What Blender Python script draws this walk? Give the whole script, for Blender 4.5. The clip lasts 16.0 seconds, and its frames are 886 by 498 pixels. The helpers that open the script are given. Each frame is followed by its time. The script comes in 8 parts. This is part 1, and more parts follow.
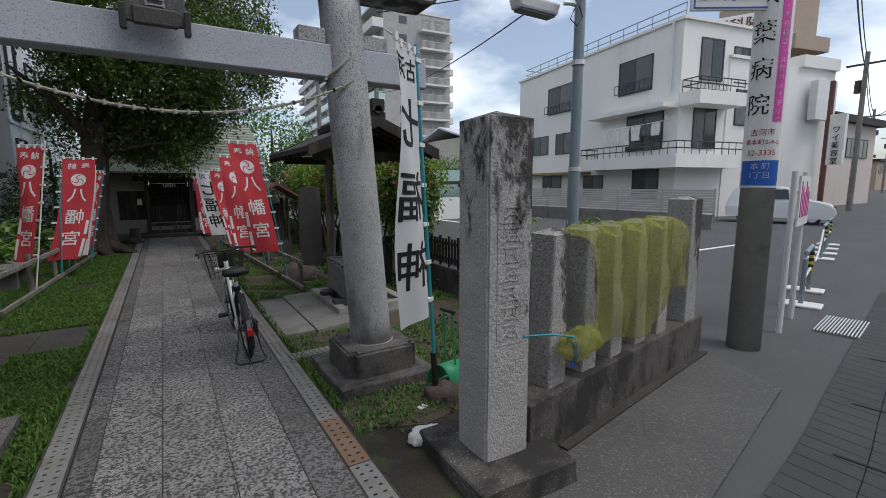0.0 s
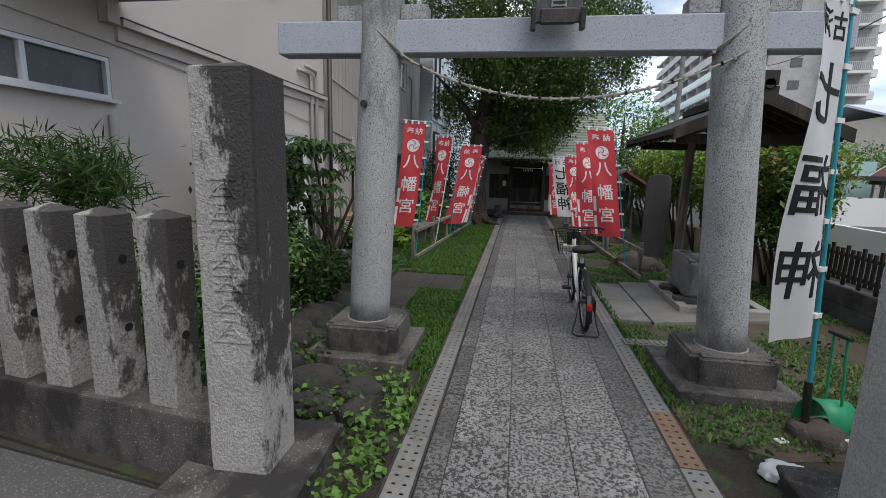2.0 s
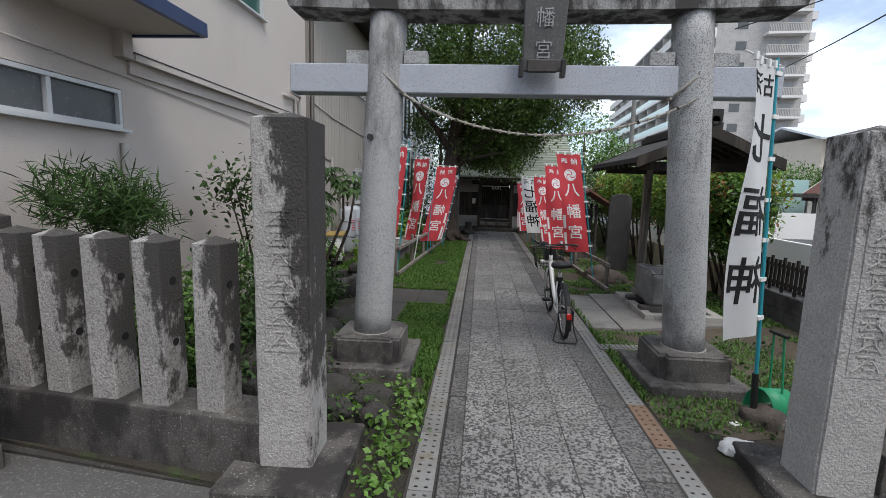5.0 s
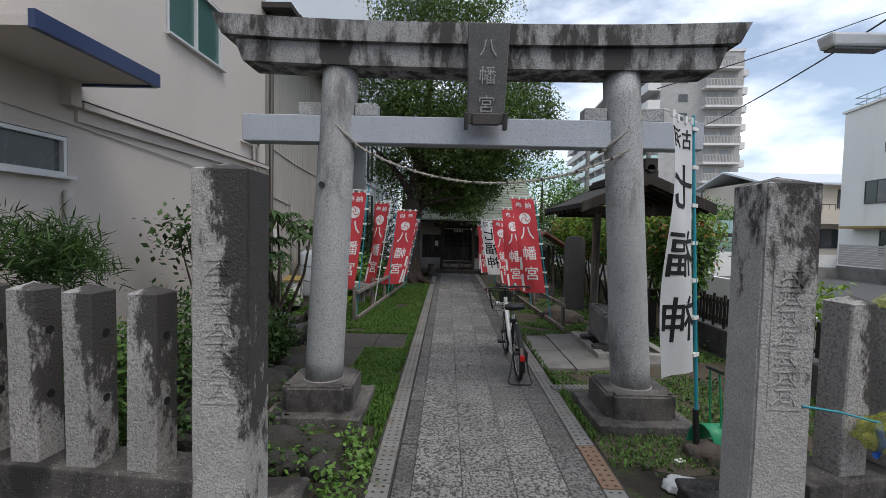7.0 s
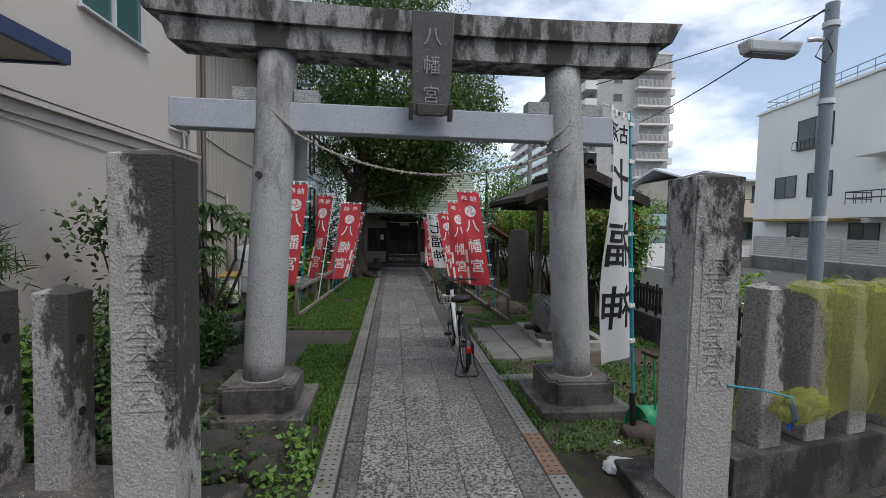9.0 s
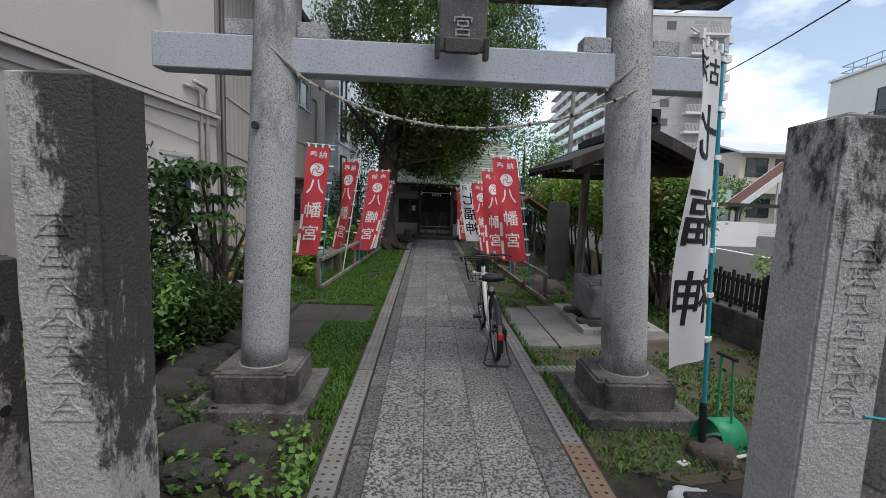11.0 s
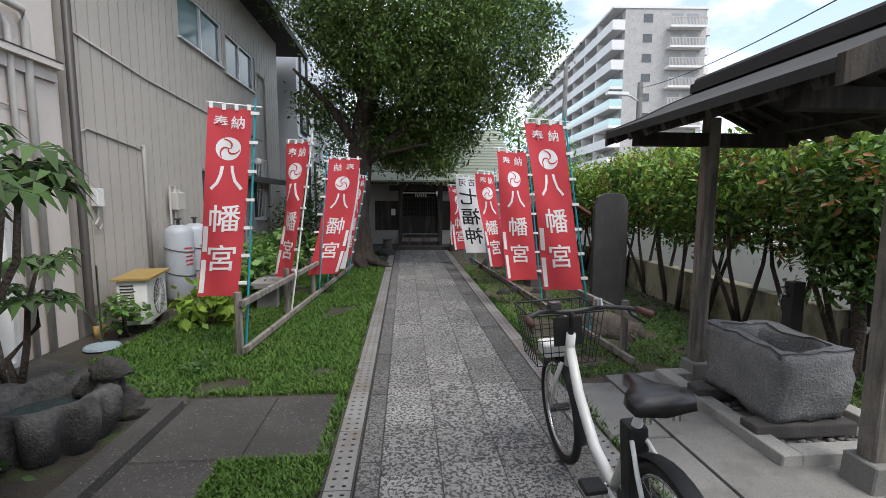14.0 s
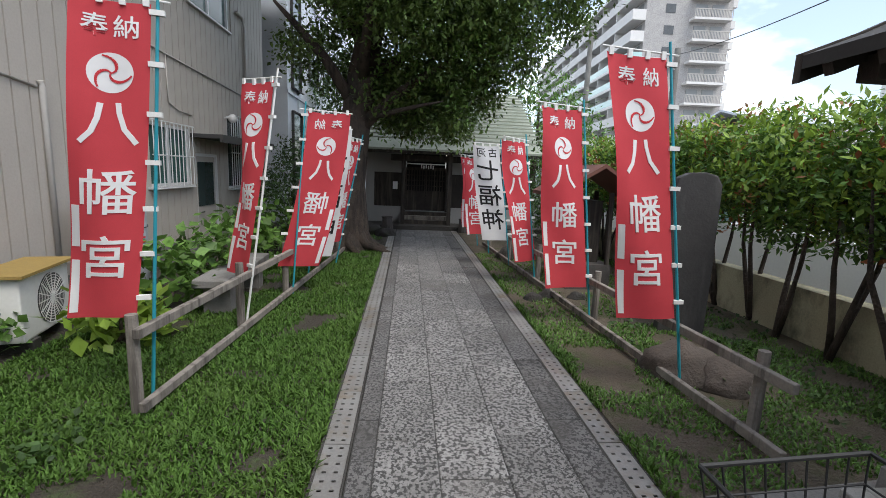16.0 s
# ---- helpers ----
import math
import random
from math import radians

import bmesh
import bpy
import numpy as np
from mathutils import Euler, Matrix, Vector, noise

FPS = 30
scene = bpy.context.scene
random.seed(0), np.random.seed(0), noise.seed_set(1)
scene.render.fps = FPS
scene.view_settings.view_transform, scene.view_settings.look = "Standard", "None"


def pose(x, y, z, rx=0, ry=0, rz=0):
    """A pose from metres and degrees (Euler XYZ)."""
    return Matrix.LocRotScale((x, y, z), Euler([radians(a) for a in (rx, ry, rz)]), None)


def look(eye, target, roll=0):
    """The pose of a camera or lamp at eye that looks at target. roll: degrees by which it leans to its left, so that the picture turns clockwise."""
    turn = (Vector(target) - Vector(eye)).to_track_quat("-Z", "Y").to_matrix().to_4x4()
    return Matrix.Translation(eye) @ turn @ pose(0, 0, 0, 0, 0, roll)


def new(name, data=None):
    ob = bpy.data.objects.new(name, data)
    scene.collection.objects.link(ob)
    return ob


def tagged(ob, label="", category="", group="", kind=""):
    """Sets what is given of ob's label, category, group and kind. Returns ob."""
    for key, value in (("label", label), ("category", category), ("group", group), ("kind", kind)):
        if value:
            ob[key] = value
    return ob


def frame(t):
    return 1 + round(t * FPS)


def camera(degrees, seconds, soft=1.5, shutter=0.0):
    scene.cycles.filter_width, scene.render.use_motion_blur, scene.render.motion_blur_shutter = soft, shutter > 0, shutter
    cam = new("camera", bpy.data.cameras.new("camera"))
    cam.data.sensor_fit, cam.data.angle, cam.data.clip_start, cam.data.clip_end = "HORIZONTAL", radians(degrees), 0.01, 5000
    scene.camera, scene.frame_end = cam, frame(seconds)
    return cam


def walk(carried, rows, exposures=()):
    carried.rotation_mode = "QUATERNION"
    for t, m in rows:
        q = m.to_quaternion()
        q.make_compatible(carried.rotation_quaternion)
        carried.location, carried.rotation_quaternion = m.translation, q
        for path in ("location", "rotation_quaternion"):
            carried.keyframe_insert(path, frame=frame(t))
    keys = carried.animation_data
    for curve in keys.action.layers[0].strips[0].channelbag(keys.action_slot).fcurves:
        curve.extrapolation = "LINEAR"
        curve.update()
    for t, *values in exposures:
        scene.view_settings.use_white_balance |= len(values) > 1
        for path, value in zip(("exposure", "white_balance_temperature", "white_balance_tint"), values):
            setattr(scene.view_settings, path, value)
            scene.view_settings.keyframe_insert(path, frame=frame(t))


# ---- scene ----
cam = camera(88.5, 16.0, soft=0.75)
PATH = [
    (0, (-0.13, -0.261, 1.625), (0.982, 1.565, 1.317), -0.2),
    (0.5, (-0.076, -0.265, 1.608), (0.747, 1.706, 1.287), -0.3),
    (1, (-0.094, -0.285, 1.618), (0.293, 1.813, 1.277), 0.2),
    (1.5, (-0.152, -0.283, 1.603), (-0.159, 1.849, 1.258), 1.1),
    (2, (-0.295, -0.319, 1.57), (-0.629, 1.782, 1.192), 1.7),
    (2.5, (-0.43, -0.402, 1.599), (-0.926, 1.657, 1.176), 3),
    (3, (-0.483, -0.518, 1.621), (-1.007, 1.529, 1.176), 3.5),
    (3.5, (-0.485, -0.62, 1.602), (-1.037, 1.409, 1.108), 3.7),
    (4, (-0.559, -0.727, 1.633), (-1.024, 1.327, 1.156), 2.9),
    (4.5, (-0.563, -0.746, 1.631), (-0.899, 1.342, 1.194), 1.5),
    (5, (-0.535, -0.752, 1.652), (-0.704, 1.38, 1.351), 1.7),
    (5.2, (-0.514, -0.754, 1.669), (-0.644, 1.389, 1.422), 1.5),
    (7.3, (-0.392, -0.816, 1.689), (-0.352, 1.341, 1.59), 1.2),
    (7.5, (-0.413, -0.802, 1.692), (-0.313, 1.353, 1.59), 1.2),
    (8, (-0.43, -0.787, 1.698), (-0.222, 1.36, 1.591), 1.2),
    (8.2, (-0.443, -0.784, 1.697), (-0.198, 1.359, 1.592), 1.1),
    (10.3, (-0.237, -0.463, 1.593), (-0.12, 1.686, 1.413), 2.1),
    (10.5, (-0.228, -0.367, 1.584), (-0.148, 1.783, 1.395), 2.4),
    (11, (-0.286, -0.111, 1.611), (-0.205, 2.033, 1.355), 2.2),
    (11.5, (-0.232, 0.357, 1.535), (-0.136, 2.497, 1.257), 1.5),
    (12, (-0.252, 0.834, 1.539), (-0.165, 2.976, 1.278), 2.4),
    (12.5, (-0.328, 1.308, 1.511), (-0.22, 3.455, 1.307), 1.3),
    (13, (-0.384, 1.895, 1.486), (-0.278, 4.039, 1.246), 1.4),
    (13.5, (-0.458, 2.415, 1.489), (-0.294, 4.555, 1.239), 0.4),
    (14, (-0.453, 2.900, 1.479), (-0.272, 5.040, 1.244), 0.3),
    (14.5, (-0.461, 3.358, 1.459), (-0.302, 5.5, 1.236), 0.9),
    (15, (-0.462, 3.804, 1.452), (-0.296, 5.944, 1.216), 1.3),
    (15.5, (-0.409, 4.212, 1.466), (-0.241, 6.344, 1.162), 2.7),
    (16, (-0.456, 4.614, 1.479), (-0.282, 6.737, 1.119), 2.4),
]
EXPOSURES = [(0, -0.2), (0.5, -0.2), (1.5, -0.06), (3.5, 0.5), (5.2, 0.32), (8, 0.02), (11, 0.2), (12.5, 0.54), (14.5, 0.78), (16, 0.7)]
walk(cam, [(t, look(eye, target, roll)) for t, eye, target, roll in PATH], EXPOSURES)

# ---- world and sun ----
SUN_EL, SUN_AZ = 60, 145
world = bpy.data.worlds.new("sky")
scene.world = world
world.use_nodes = True
wn, wl = world.node_tree.nodes, world.node_tree.links
wn.clear()
w_out, w_bg, w_sky = wn.new("ShaderNodeOutputWorld"), wn.new("ShaderNodeBackground"), wn.new("ShaderNodeTexSky")
w_sky.sky_type, w_sky.sun_disc = "NISHITA", False
w_sky.sun_elevation, w_sky.sun_rotation = radians(SUN_EL), radians(SUN_AZ)
w_sky.dust_density, w_sky.ozone_density = 1.5, 2.0
w_co, w_map, w_noi, w_ramp, w_mix = (wn.new("ShaderNodeTexCoord"), wn.new("ShaderNodeMapping"), wn.new("ShaderNodeTexNoise"),
                                     wn.new("ShaderNodeValToRGB"), wn.new("ShaderNodeMix"))
w_map.inputs["Scale"].default_value = (1.0, 1.0, 2.2)
w_noi.inputs["Scale"].default_value, w_noi.inputs["Detail"].default_value, w_noi.inputs["Roughness"].default_value = 1.9, 9, 0.55
w_ramp.color_ramp.elements[0].position, w_ramp.color_ramp.elements[1].position = 0.46, 0.66
w_mix.data_type = "RGBA"
w_ramp.color_ramp.elements[0].color = (0.13, 0.13, 0.13, 1)
w_mix.inputs[7].default_value = (10.5, 11.0, 11.6, 1)
wl.new(w_co.outputs["Generated"], w_map.inputs["Vector"])
wl.new(w_map.outputs["Vector"], w_noi.inputs["Vector"])
wl.new(w_noi.outputs["Fac"], w_ramp.inputs["Fac"])
wl.new(w_ramp.outputs["Color"], w_mix.inputs[0])
wl.new(w_sky.outputs["Color"], w_mix.inputs[6])
wl.new(w_mix.outputs[2], w_bg.inputs["Color"])
w_bg.inputs["Strength"].default_value = 0.15
wl.new(w_bg.outputs["Background"], w_out.inputs["Surface"])

sun = new("sun", bpy.data.lights.new("sun", "SUN"))
sun.data.energy, sun.data.angle, sun.data.color = 1.7, radians(28), (1.0, 0.97, 0.92)
_a, _e = radians(SUN_AZ), radians(SUN_EL)
sun.matrix_world = look((0, 0, 30), (-math.sin(_a) * math.cos(_e), -math.cos(_a) * math.cos(_e), 30 - math.sin(_e)))


# ---- materials ----
def mat(name, c1, c2=None, rough=0.8, s1=3.0, s2=60.0, bump=0.25, metal=0.0, stain=None, stain_s=2.5, stain_lo=0.5, stain_hi=0.62,
        stretch=1.0, speck=None, speck_s=90.0, speck_lo=0.52, island=0.0, rnd=0.0, fine=0.25, transl=0.0, spec=0.4, bdist=0.01, bias=(0, 0, 0), bias0=0.0, stain_r=0.68):
    """A surface of two tones, fine grain, and if given stains (stretched along z) and specks."""
    m = bpy.data.materials.new(name)
    m.use_nodes = True
    n, l = m.node_tree.nodes, m.node_tree.links
    bsdf = n["Principled BSDF"]
    co = n.new("ShaderNodeTexCoord")

    def noi(scale, detail=4, rough_=0.6, vec=None):
        t = n.new("ShaderNodeTexNoise")
        t.inputs["Scale"].default_value, t.inputs["Detail"].default_value, t.inputs["Roughness"].default_value = scale, detail, rough_
        l.new(vec or co.outputs["Object"], t.inputs["Vector"])
        return t.outputs["Fac"]

    def ramp(src, lo, hi):
        r = n.new("ShaderNodeMapRange")
        r.inputs["From Min"].default_value, r.inputs["From Max"].default_value = lo, hi
        l.new(src, r.inputs["Value"])
        return r.outputs["Result"]

    def mix(fac, a, b, mode="MIX"):
        x = n.new("ShaderNodeMix")
        x.data_type, x.blend_type = "RGBA", mode
        for sock, v in ((x.inputs[0], fac), (x.inputs[6], a), (x.inputs[7], b)):
            if isinstance(v, (int, float)):
                sock.default_value = v
            elif isinstance(v, tuple):
                sock.default_value = (*v, 1) if len(v) == 3 else v
            else:
                l.new(v, sock)
        return x.outputs[2]

    c2 = c2 or tuple(v * 0.8 for v in c1)
    vec = co.outputs["Object"]
    if rnd:
        info = n.new("ShaderNodeObjectInfo")
        add = n.new("ShaderNodeVectorMath")
        add.operation = "MULTIPLY_ADD"
        comb = n.new("ShaderNodeCombineXYZ")
        for k in range(3):
            l.new(info.outputs["Random"], comb.inputs[k])
        l.new(comb.outputs[0], add.inputs[0])
        add.inputs[1].default_value = (37, 53, 71)
        l.new(co.outputs["Object"], add.inputs[2])
        vec = add.outputs[0]
    col = mix(ramp(noi(s1, vec=vec), 0.3, 0.7), c1, c2)
    grain = noi(s2, 3, vec=vec)
    if fine:
        col = mix(fine, col, mix(1.0, col, ramp(grain, 0.2, 0.62), "MULTIPLY"))
    if speck:
        col = mix(ramp(noi(speck_s, 2, 0.7, vec), speck_lo, speck_lo + 0.05), col, speck)
    if stain:
        mp = n.new("ShaderNodeMapping")
        mp.inputs["Scale"].default_value = (1, 1, 1 / stretch)
        l.new(vec, mp.inputs["Vector"])
        sf = noi(stain_s, 8, stain_r, mp.outputs["Vector"])
        if any(bias):
            # weathering grows towards one side or the top of the stone
            dot, add_ = n.new("ShaderNodeVectorMath"), n.new("ShaderNodeMath")
            dot.operation = "DOT_PRODUCT"
            dot.inputs[1].default_value = bias
            l.new(co.outputs["Object"], dot.inputs[0])
            ad2 = n.new("ShaderNodeMath")
            ad2.inputs[1].default_value = bias0
            l.new(dot.outputs["Value"], ad2.inputs[0])
            l.new(ad2.outputs[0], add_.inputs[0])
            l.new(sf, add_.inputs[1])
            sf = add_.outputs[0]
        f = ramp(sf, stain_lo, stain_hi)
        col = mix(f, col, stain)
    if island:
        geo = n.new("ShaderNodeNewGeometry")
        hsv = n.new("ShaderNodeHueSaturation")
        hsv.inputs["Saturation"].default_value = 1.0
        v = n.new("ShaderNodeMapRange")
        v.inputs["To Min"].default_value, v.inputs["To Max"].default_value = 1 - island, 1 + island
        l.new(geo.outputs["Random Per Island"], v.inputs["Value"])
        l.new(v.outputs["Result"], hsv.inputs["Value"])
        l.new(col, hsv.inputs["Color"])
        col = hsv.outputs["Color"]
    if rnd:
        hsv = n.new("ShaderNodeHueSaturation")
        v = n.new("ShaderNodeMapRange")
        v.inputs["To Min"].default_value, v.inputs["To Max"].default_value = 1 - rnd, 1 + rnd
        l.new(info.outputs["Random"], v.inputs["Value"])
        l.new(v.outputs["Result"], hsv.inputs["Value"])
        l.new(col, hsv.inputs["Color"])
        col = hsv.outputs["Color"]
    l.new(col, bsdf.inputs["Base Color"])
    rr = n.new("ShaderNodeMapRange")
    rr.inputs["To Min"].default_value, rr.inputs["To Max"].default_value = max(0.02, rough - 0.1), min(1, rough + 0.1)
    l.new(grain, rr.inputs["Value"])
    l.new(rr.outputs["Result"], bsdf.inputs["Roughness"])
    bsdf.inputs["Metallic"].default_value = metal
    bsdf.inputs["Specular IOR Level"].default_value = spec
    if bump:
        b = n.new("ShaderNodeBump")
        b.inputs["Strength"].default_value, b.inputs["Distance"].default_value = bump, bdist
        l.new(grain, b.inputs["Height"])
        l.new(b.outputs["Normal"], bsdf.inputs["Normal"])
    if transl:
        tr, ms = n.new("ShaderNodeBsdfTranslucent"), n.new("ShaderNodeMixShader")
        ms.inputs[0].default_value = transl
        l.new(col, tr.inputs["Color"])
        l.new(bsdf.outputs[0], ms.inputs[1])
        l.new(tr.outputs[0], ms.inputs[2])
        l.new(ms.outputs[0], n["Material Output"].inputs["Surface"])
    return m


def glass_mat(name, tint, rough=0.05):
    m = bpy.data.materials.new(name)
    m.use_nodes = True
    b = m.node_tree.nodes["Principled BSDF"]
    b.inputs["Base Color"].default_value = (*tint, 1)
    b.inputs["Roughness"].default_value, b.inputs["Specular IOR Level"].default_value = rough + 0.04, 0.35
    return m


M_granite = mat("speckled_granite", (0.50, 0.50, 0.49), (0.42, 0.42, 0.41), 0.85, 2.0, 120, 0.35, speck=(0.14, 0.138, 0.135), speck_s=115, speck_lo=0.54, stain=(0.10, 0.095, 0.09), stain_s=2.6, stain_lo=0.53, stain_hi=0.72, stretch=3, fine=0.4)
M_granite_new = mat("pale_blue_granite", (0.46, 0.48, 0.52), (0.40, 0.42, 0.46), 0.8, 2.0, 120, 0.2, speck=(0.25, 0.26, 0.28), speck_s=85, speck_lo=0.58)
M_kasagi = mat("weathered_granite", (0.40, 0.39, 0.37), (0.28, 0.27, 0.26), 0.9, 2.5, 90, 0.4, stain=(0.05, 0.047, 0.044), stain_s=5.0, stain_lo=0.43, stain_hi=0.55, stretch=3, speck=(0.2, 0.2, 0.2), speck_s=80)
M_pillar = mat("stained_stone", (0.50, 0.48, 0.45), (0.38, 0.36, 0.335), 0.9, 3.5, 70, 0.9, stain=(0.055, 0.05, 0.047), stain_s=6.5, stain_lo=0.49, stain_hi=0.58, stretch=2.0, speck=(0.30, 0.288, 0.275), speck_s=85, speck_lo=0.56, fine=0.4, bias=(1.25, 0.1, 0.19), bias0=-0.25, stain_r=0.78)
M_pillar_pale = mat("pale_stone_black_top", (0.48, 0.465, 0.44), (0.37, 0.355, 0.335), 0.9, 3.5, 70, 0.9, stain=(0.055, 0.05, 0.047), stain_s=6.5, stain_lo=0.49, stain_hi=0.60, stretch=2.0, speck=(0.30, 0.288, 0.275), speck_s=85, speck_lo=0.56, fine=0.4, bias=(0.35, 0.1, 0.19), bias0=-0.27, stain_r=0.78)
M_post = mat("stained_post_stone", (0.42, 0.40, 0.375), (0.31, 0.295, 0.275), 0.9, 3.0, 70, 0.9, stain=(0.06, 0.055, 0.05), stain_s=5.5, stain_lo=0.49, stain_hi=0.56, stretch=2.0, speck=(0.2, 0.19, 0.18), speck_s=60, speck_lo=0.54, fine=0.4, rnd=0.12, bias=(1.9, 0.1, 0.28), bias0=-0.22, stain_r=0.76)
M_base = mat("dark_mossy_stone", (0.11, 0.098, 0.09), (0.055, 0.05, 0.047), 0.9, 3.0, 80, 0.5, stain=(0.17, 0.158, 0.145), stain_s=3, stain_lo=0.60, stain_hi=0.74, stretch=1.5)
M_slab = mat("path_granite", (0.31, 0.30, 0.286), (0.205, 0.198, 0.188), 0.85, 4.0, 60, 0.9, speck=(0.055, 0.053, 0.051), speck_s=48, speck_lo=0.49, rnd=0.16, fine=0.5, stain=(0.13, 0.12, 0.11), stain_s=1.4, stain_lo=0.56, stain_hi=0.75)
M_border = mat("path_border_granite", (0.19, 0.182, 0.174), (0.13, 0.125, 0.12), 0.85, 3, 60, 0.7, rnd=0.15, speck=(0.05, 0.048, 0.046), speck_s=50, speck_lo=0.49, stain=(0.07, 0.066, 0.06), stain_s=1.6, stain_lo=0.5, stain_hi=0.7)
M_joint = mat("joint_mortar", (0.055, 0.052, 0.048), (0.035, 0.033, 0.03), 0.95, 3, 90, 0.3)
M_drain = mat("galvanised_drain", (0.30, 0.295, 0.28), (0.22, 0.21, 0.195), 0.5, 3, 70, 0.1, metal=0.35, stain=(0.20, 0.16, 0.11), stain_s=4, stain_lo=0.52, stain_hi=0.7, rnd=0.1)
M_rust = mat("rusted_drain", (0.19, 0.115, 0.075), (0.24, 0.165, 0.115), 0.8, 5, 70, 0.3)
# near-black paint that stands in for the shade inside slits, holes and the hall
M_dark = mat("hollow_shade", (0.015, 0.014, 0.013), rough=0.9, bump=0)
M_soil = mat("soil_and_moss", (0.055, 0.045, 0.034), (0.032, 0.027, 0.020), 0.95, 1.6, 50, 0.8, stain=(0.05, 0.075, 0.022), stain_s=3.0, stain_lo=0.53, stain_hi=0.66, bdist=0.03)
M_drysoil = mat("dry_soil", (0.125, 0.10, 0.072), (0.085, 0.068, 0.048), 0.95, 1.8, 50, 0.8, stain=(0.06, 0.07, 0.026), stain_s=2.4, stain_lo=0.52, stain_hi=0.68, bdist=0.03)
M_tbase = mat("gate_base_stone", (0.15, 0.138, 0.127), (0.085, 0.078, 0.072), 0.9, 3.0, 90, 0.6, stain=(0.04, 0.036, 0.034), stain_s=4, stain_lo=0.46, stain_hi=0.60, stretch=1.5, speck=(0.30, 0.28, 0.26), speck_s=80, speck_lo=0.60)
M_fwall = mat("fence_base_stone", (0.12, 0.11, 0.10), (0.062, 0.057, 0.052), 0.9, 3.0, 90, 0.7, stain=(0.030, 0.027, 0.025), stain_s=2.8, stain_lo=0.45, stain_hi=0.57, stretch=1.8, speck=(0.32, 0.30, 0.275), speck_s=75, speck_lo=0.61)
M_grass = mat("grass_blades", (0.062, 0.142, 0.018), (0.09, 0.165, 0.028), 0.7, 1.5, 30, 0, island=0.35, transl=0.3)
M_asphalt = mat("asphalt", (0.10, 0.10, 0.10), (0.08, 0.08, 0.081), 0.9, 0.6, 160, 0.5, speck=(0.13, 0.13, 0.13), speck_s=160, speck_lo=0.6)
M_apron = mat("aggregate_concrete", (0.118, 0.114, 0.108), (0.09, 0.087, 0.083), 0.9, 0.9, 90, 0.9, speck=(0.27, 0.265, 0.25), speck_s=95, speck_lo=0.60, stain=(0.06, 0.058, 0.055), stain_s=1.3, stain_lo=0.62, stain_hi=0.75, fine=0.4)
M_strip = mat("dark_block_paving", (0.05, 0.05, 0.052), (0.075, 0.074, 0.073), 0.85, 1.0, 100, 0.4, rnd=0.15)
M_concrete = mat("concrete", (0.25, 0.24, 0.22), (0.18, 0.172, 0.16), 0.9, 1.6, 90, 0.35, stain=(0.12, 0.115, 0.10), stain_s=2, stain_lo=0.52, stain_hi=0.66)
M_pad = mat("smooth_grey_concrete", (0.27, 0.258, 0.236), (0.20, 0.19, 0.175), 0.9, 1.6, 90, 0.4, stain=(0.13, 0.122, 0.11), stain_s=1.8, stain_lo=0.50, stain_hi=0.68, speck=(0.17, 0.16, 0.15), speck_s=80, speck_lo=0.6)
M_block = mat("grey_block", (0.16, 0.152, 0.142), (0.10, 0.095, 0.09), 0.9, 1.6, 90, 0.5, stain=(0.06, 0.057, 0.053), stain_s=2.2, stain_lo=0.5, stain_hi=0.66)
M_pale = mat("pale_concrete", (0.40, 0.385, 0.35), (0.31, 0.295, 0.27), 0.9, 1.6, 90, 0.4, stain=(0.19, 0.18, 0.16), stain_s=2.2, stain_lo=0.53, stain_hi=0.68, speck=(0.24, 0.23, 0.21), speck_s=80, speck_lo=0.6)
M_concrete_d = mat("dark_old_concrete", (0.070, 0.064, 0.058), (0.040, 0.037, 0.033), 0.9, 1.6, 90, 0.5, stain=(0.04, 0.038, 0.033), stain_s=2, stain_lo=0.5, stain_hi=0.66, speck=(0.17, 0.16, 0.145), speck_s=70, speck_lo=0.62, fine=0.4)
M_stucco = mat("beige_stucco", (0.59, 0.527, 0.48), (0.545, 0.486, 0.44), 0.9, 0.7, 70, 0.5, fine=0.12, stain=(0.49, 0.435, 0.39), stain_s=0.8, stain_lo=0.55, stain_hi=0.75, stretch=3)
M_siding = mat("taupe_metal_siding", (0.44, 0.40, 0.355), (0.40, 0.365, 0.325), 0.55, 0.8, 50, 0.05, fine=0.1, stain=(0.34, 0.31, 0.275), stain_s=0.9, stain_lo=0.55, stain_hi=0.75, stretch=4)
M_white_wall = mat("white_rendered_wall", (0.80, 0.785, 0.745), (0.74, 0.725, 0.69), 0.85, 0.25, 30, 0.1, fine=0.06, stain=(0.62, 0.60, 0.56), stain_s=0.4, stain_lo=0.58, stain_hi=0.8, stretch=5)
M_grey_clad = mat("pale_blue_grey_cladding", (0.60, 0.63, 0.67), (0.55, 0.58, 0.62), 0.4, 0.3, 20, 0.05, fine=0.08)
M_cream = mat("cream_render", (0.62, 0.55, 0.46), (0.56, 0.50, 0.42), 0.85, 0.5, 20, 0.05, fine=0.08)
M_apt_tile = mat("apartment_grey_tile", (0.46, 0.44, 0.42), (0.36, 0.345, 0.335), 0.7, 1.2, 6, 0.05, fine=0.4)
M_apt_white = mat("apartment_white_slab", (0.72, 0.70, 0.67), (0.64, 0.62, 0.6), 0.7, 0.1, 3, 0, fine=0.1)
M_apt_glass = glass_mat("apartment_window_glass", (0.26, 0.27, 0.27), 0.15)
M_balc_glass = glass_mat("balcony_glass", (0.42, 0.60, 0.58), 0.2)
M_window = glass_mat("dark_window_glass", (0.035, 0.05, 0.05), 0.06)
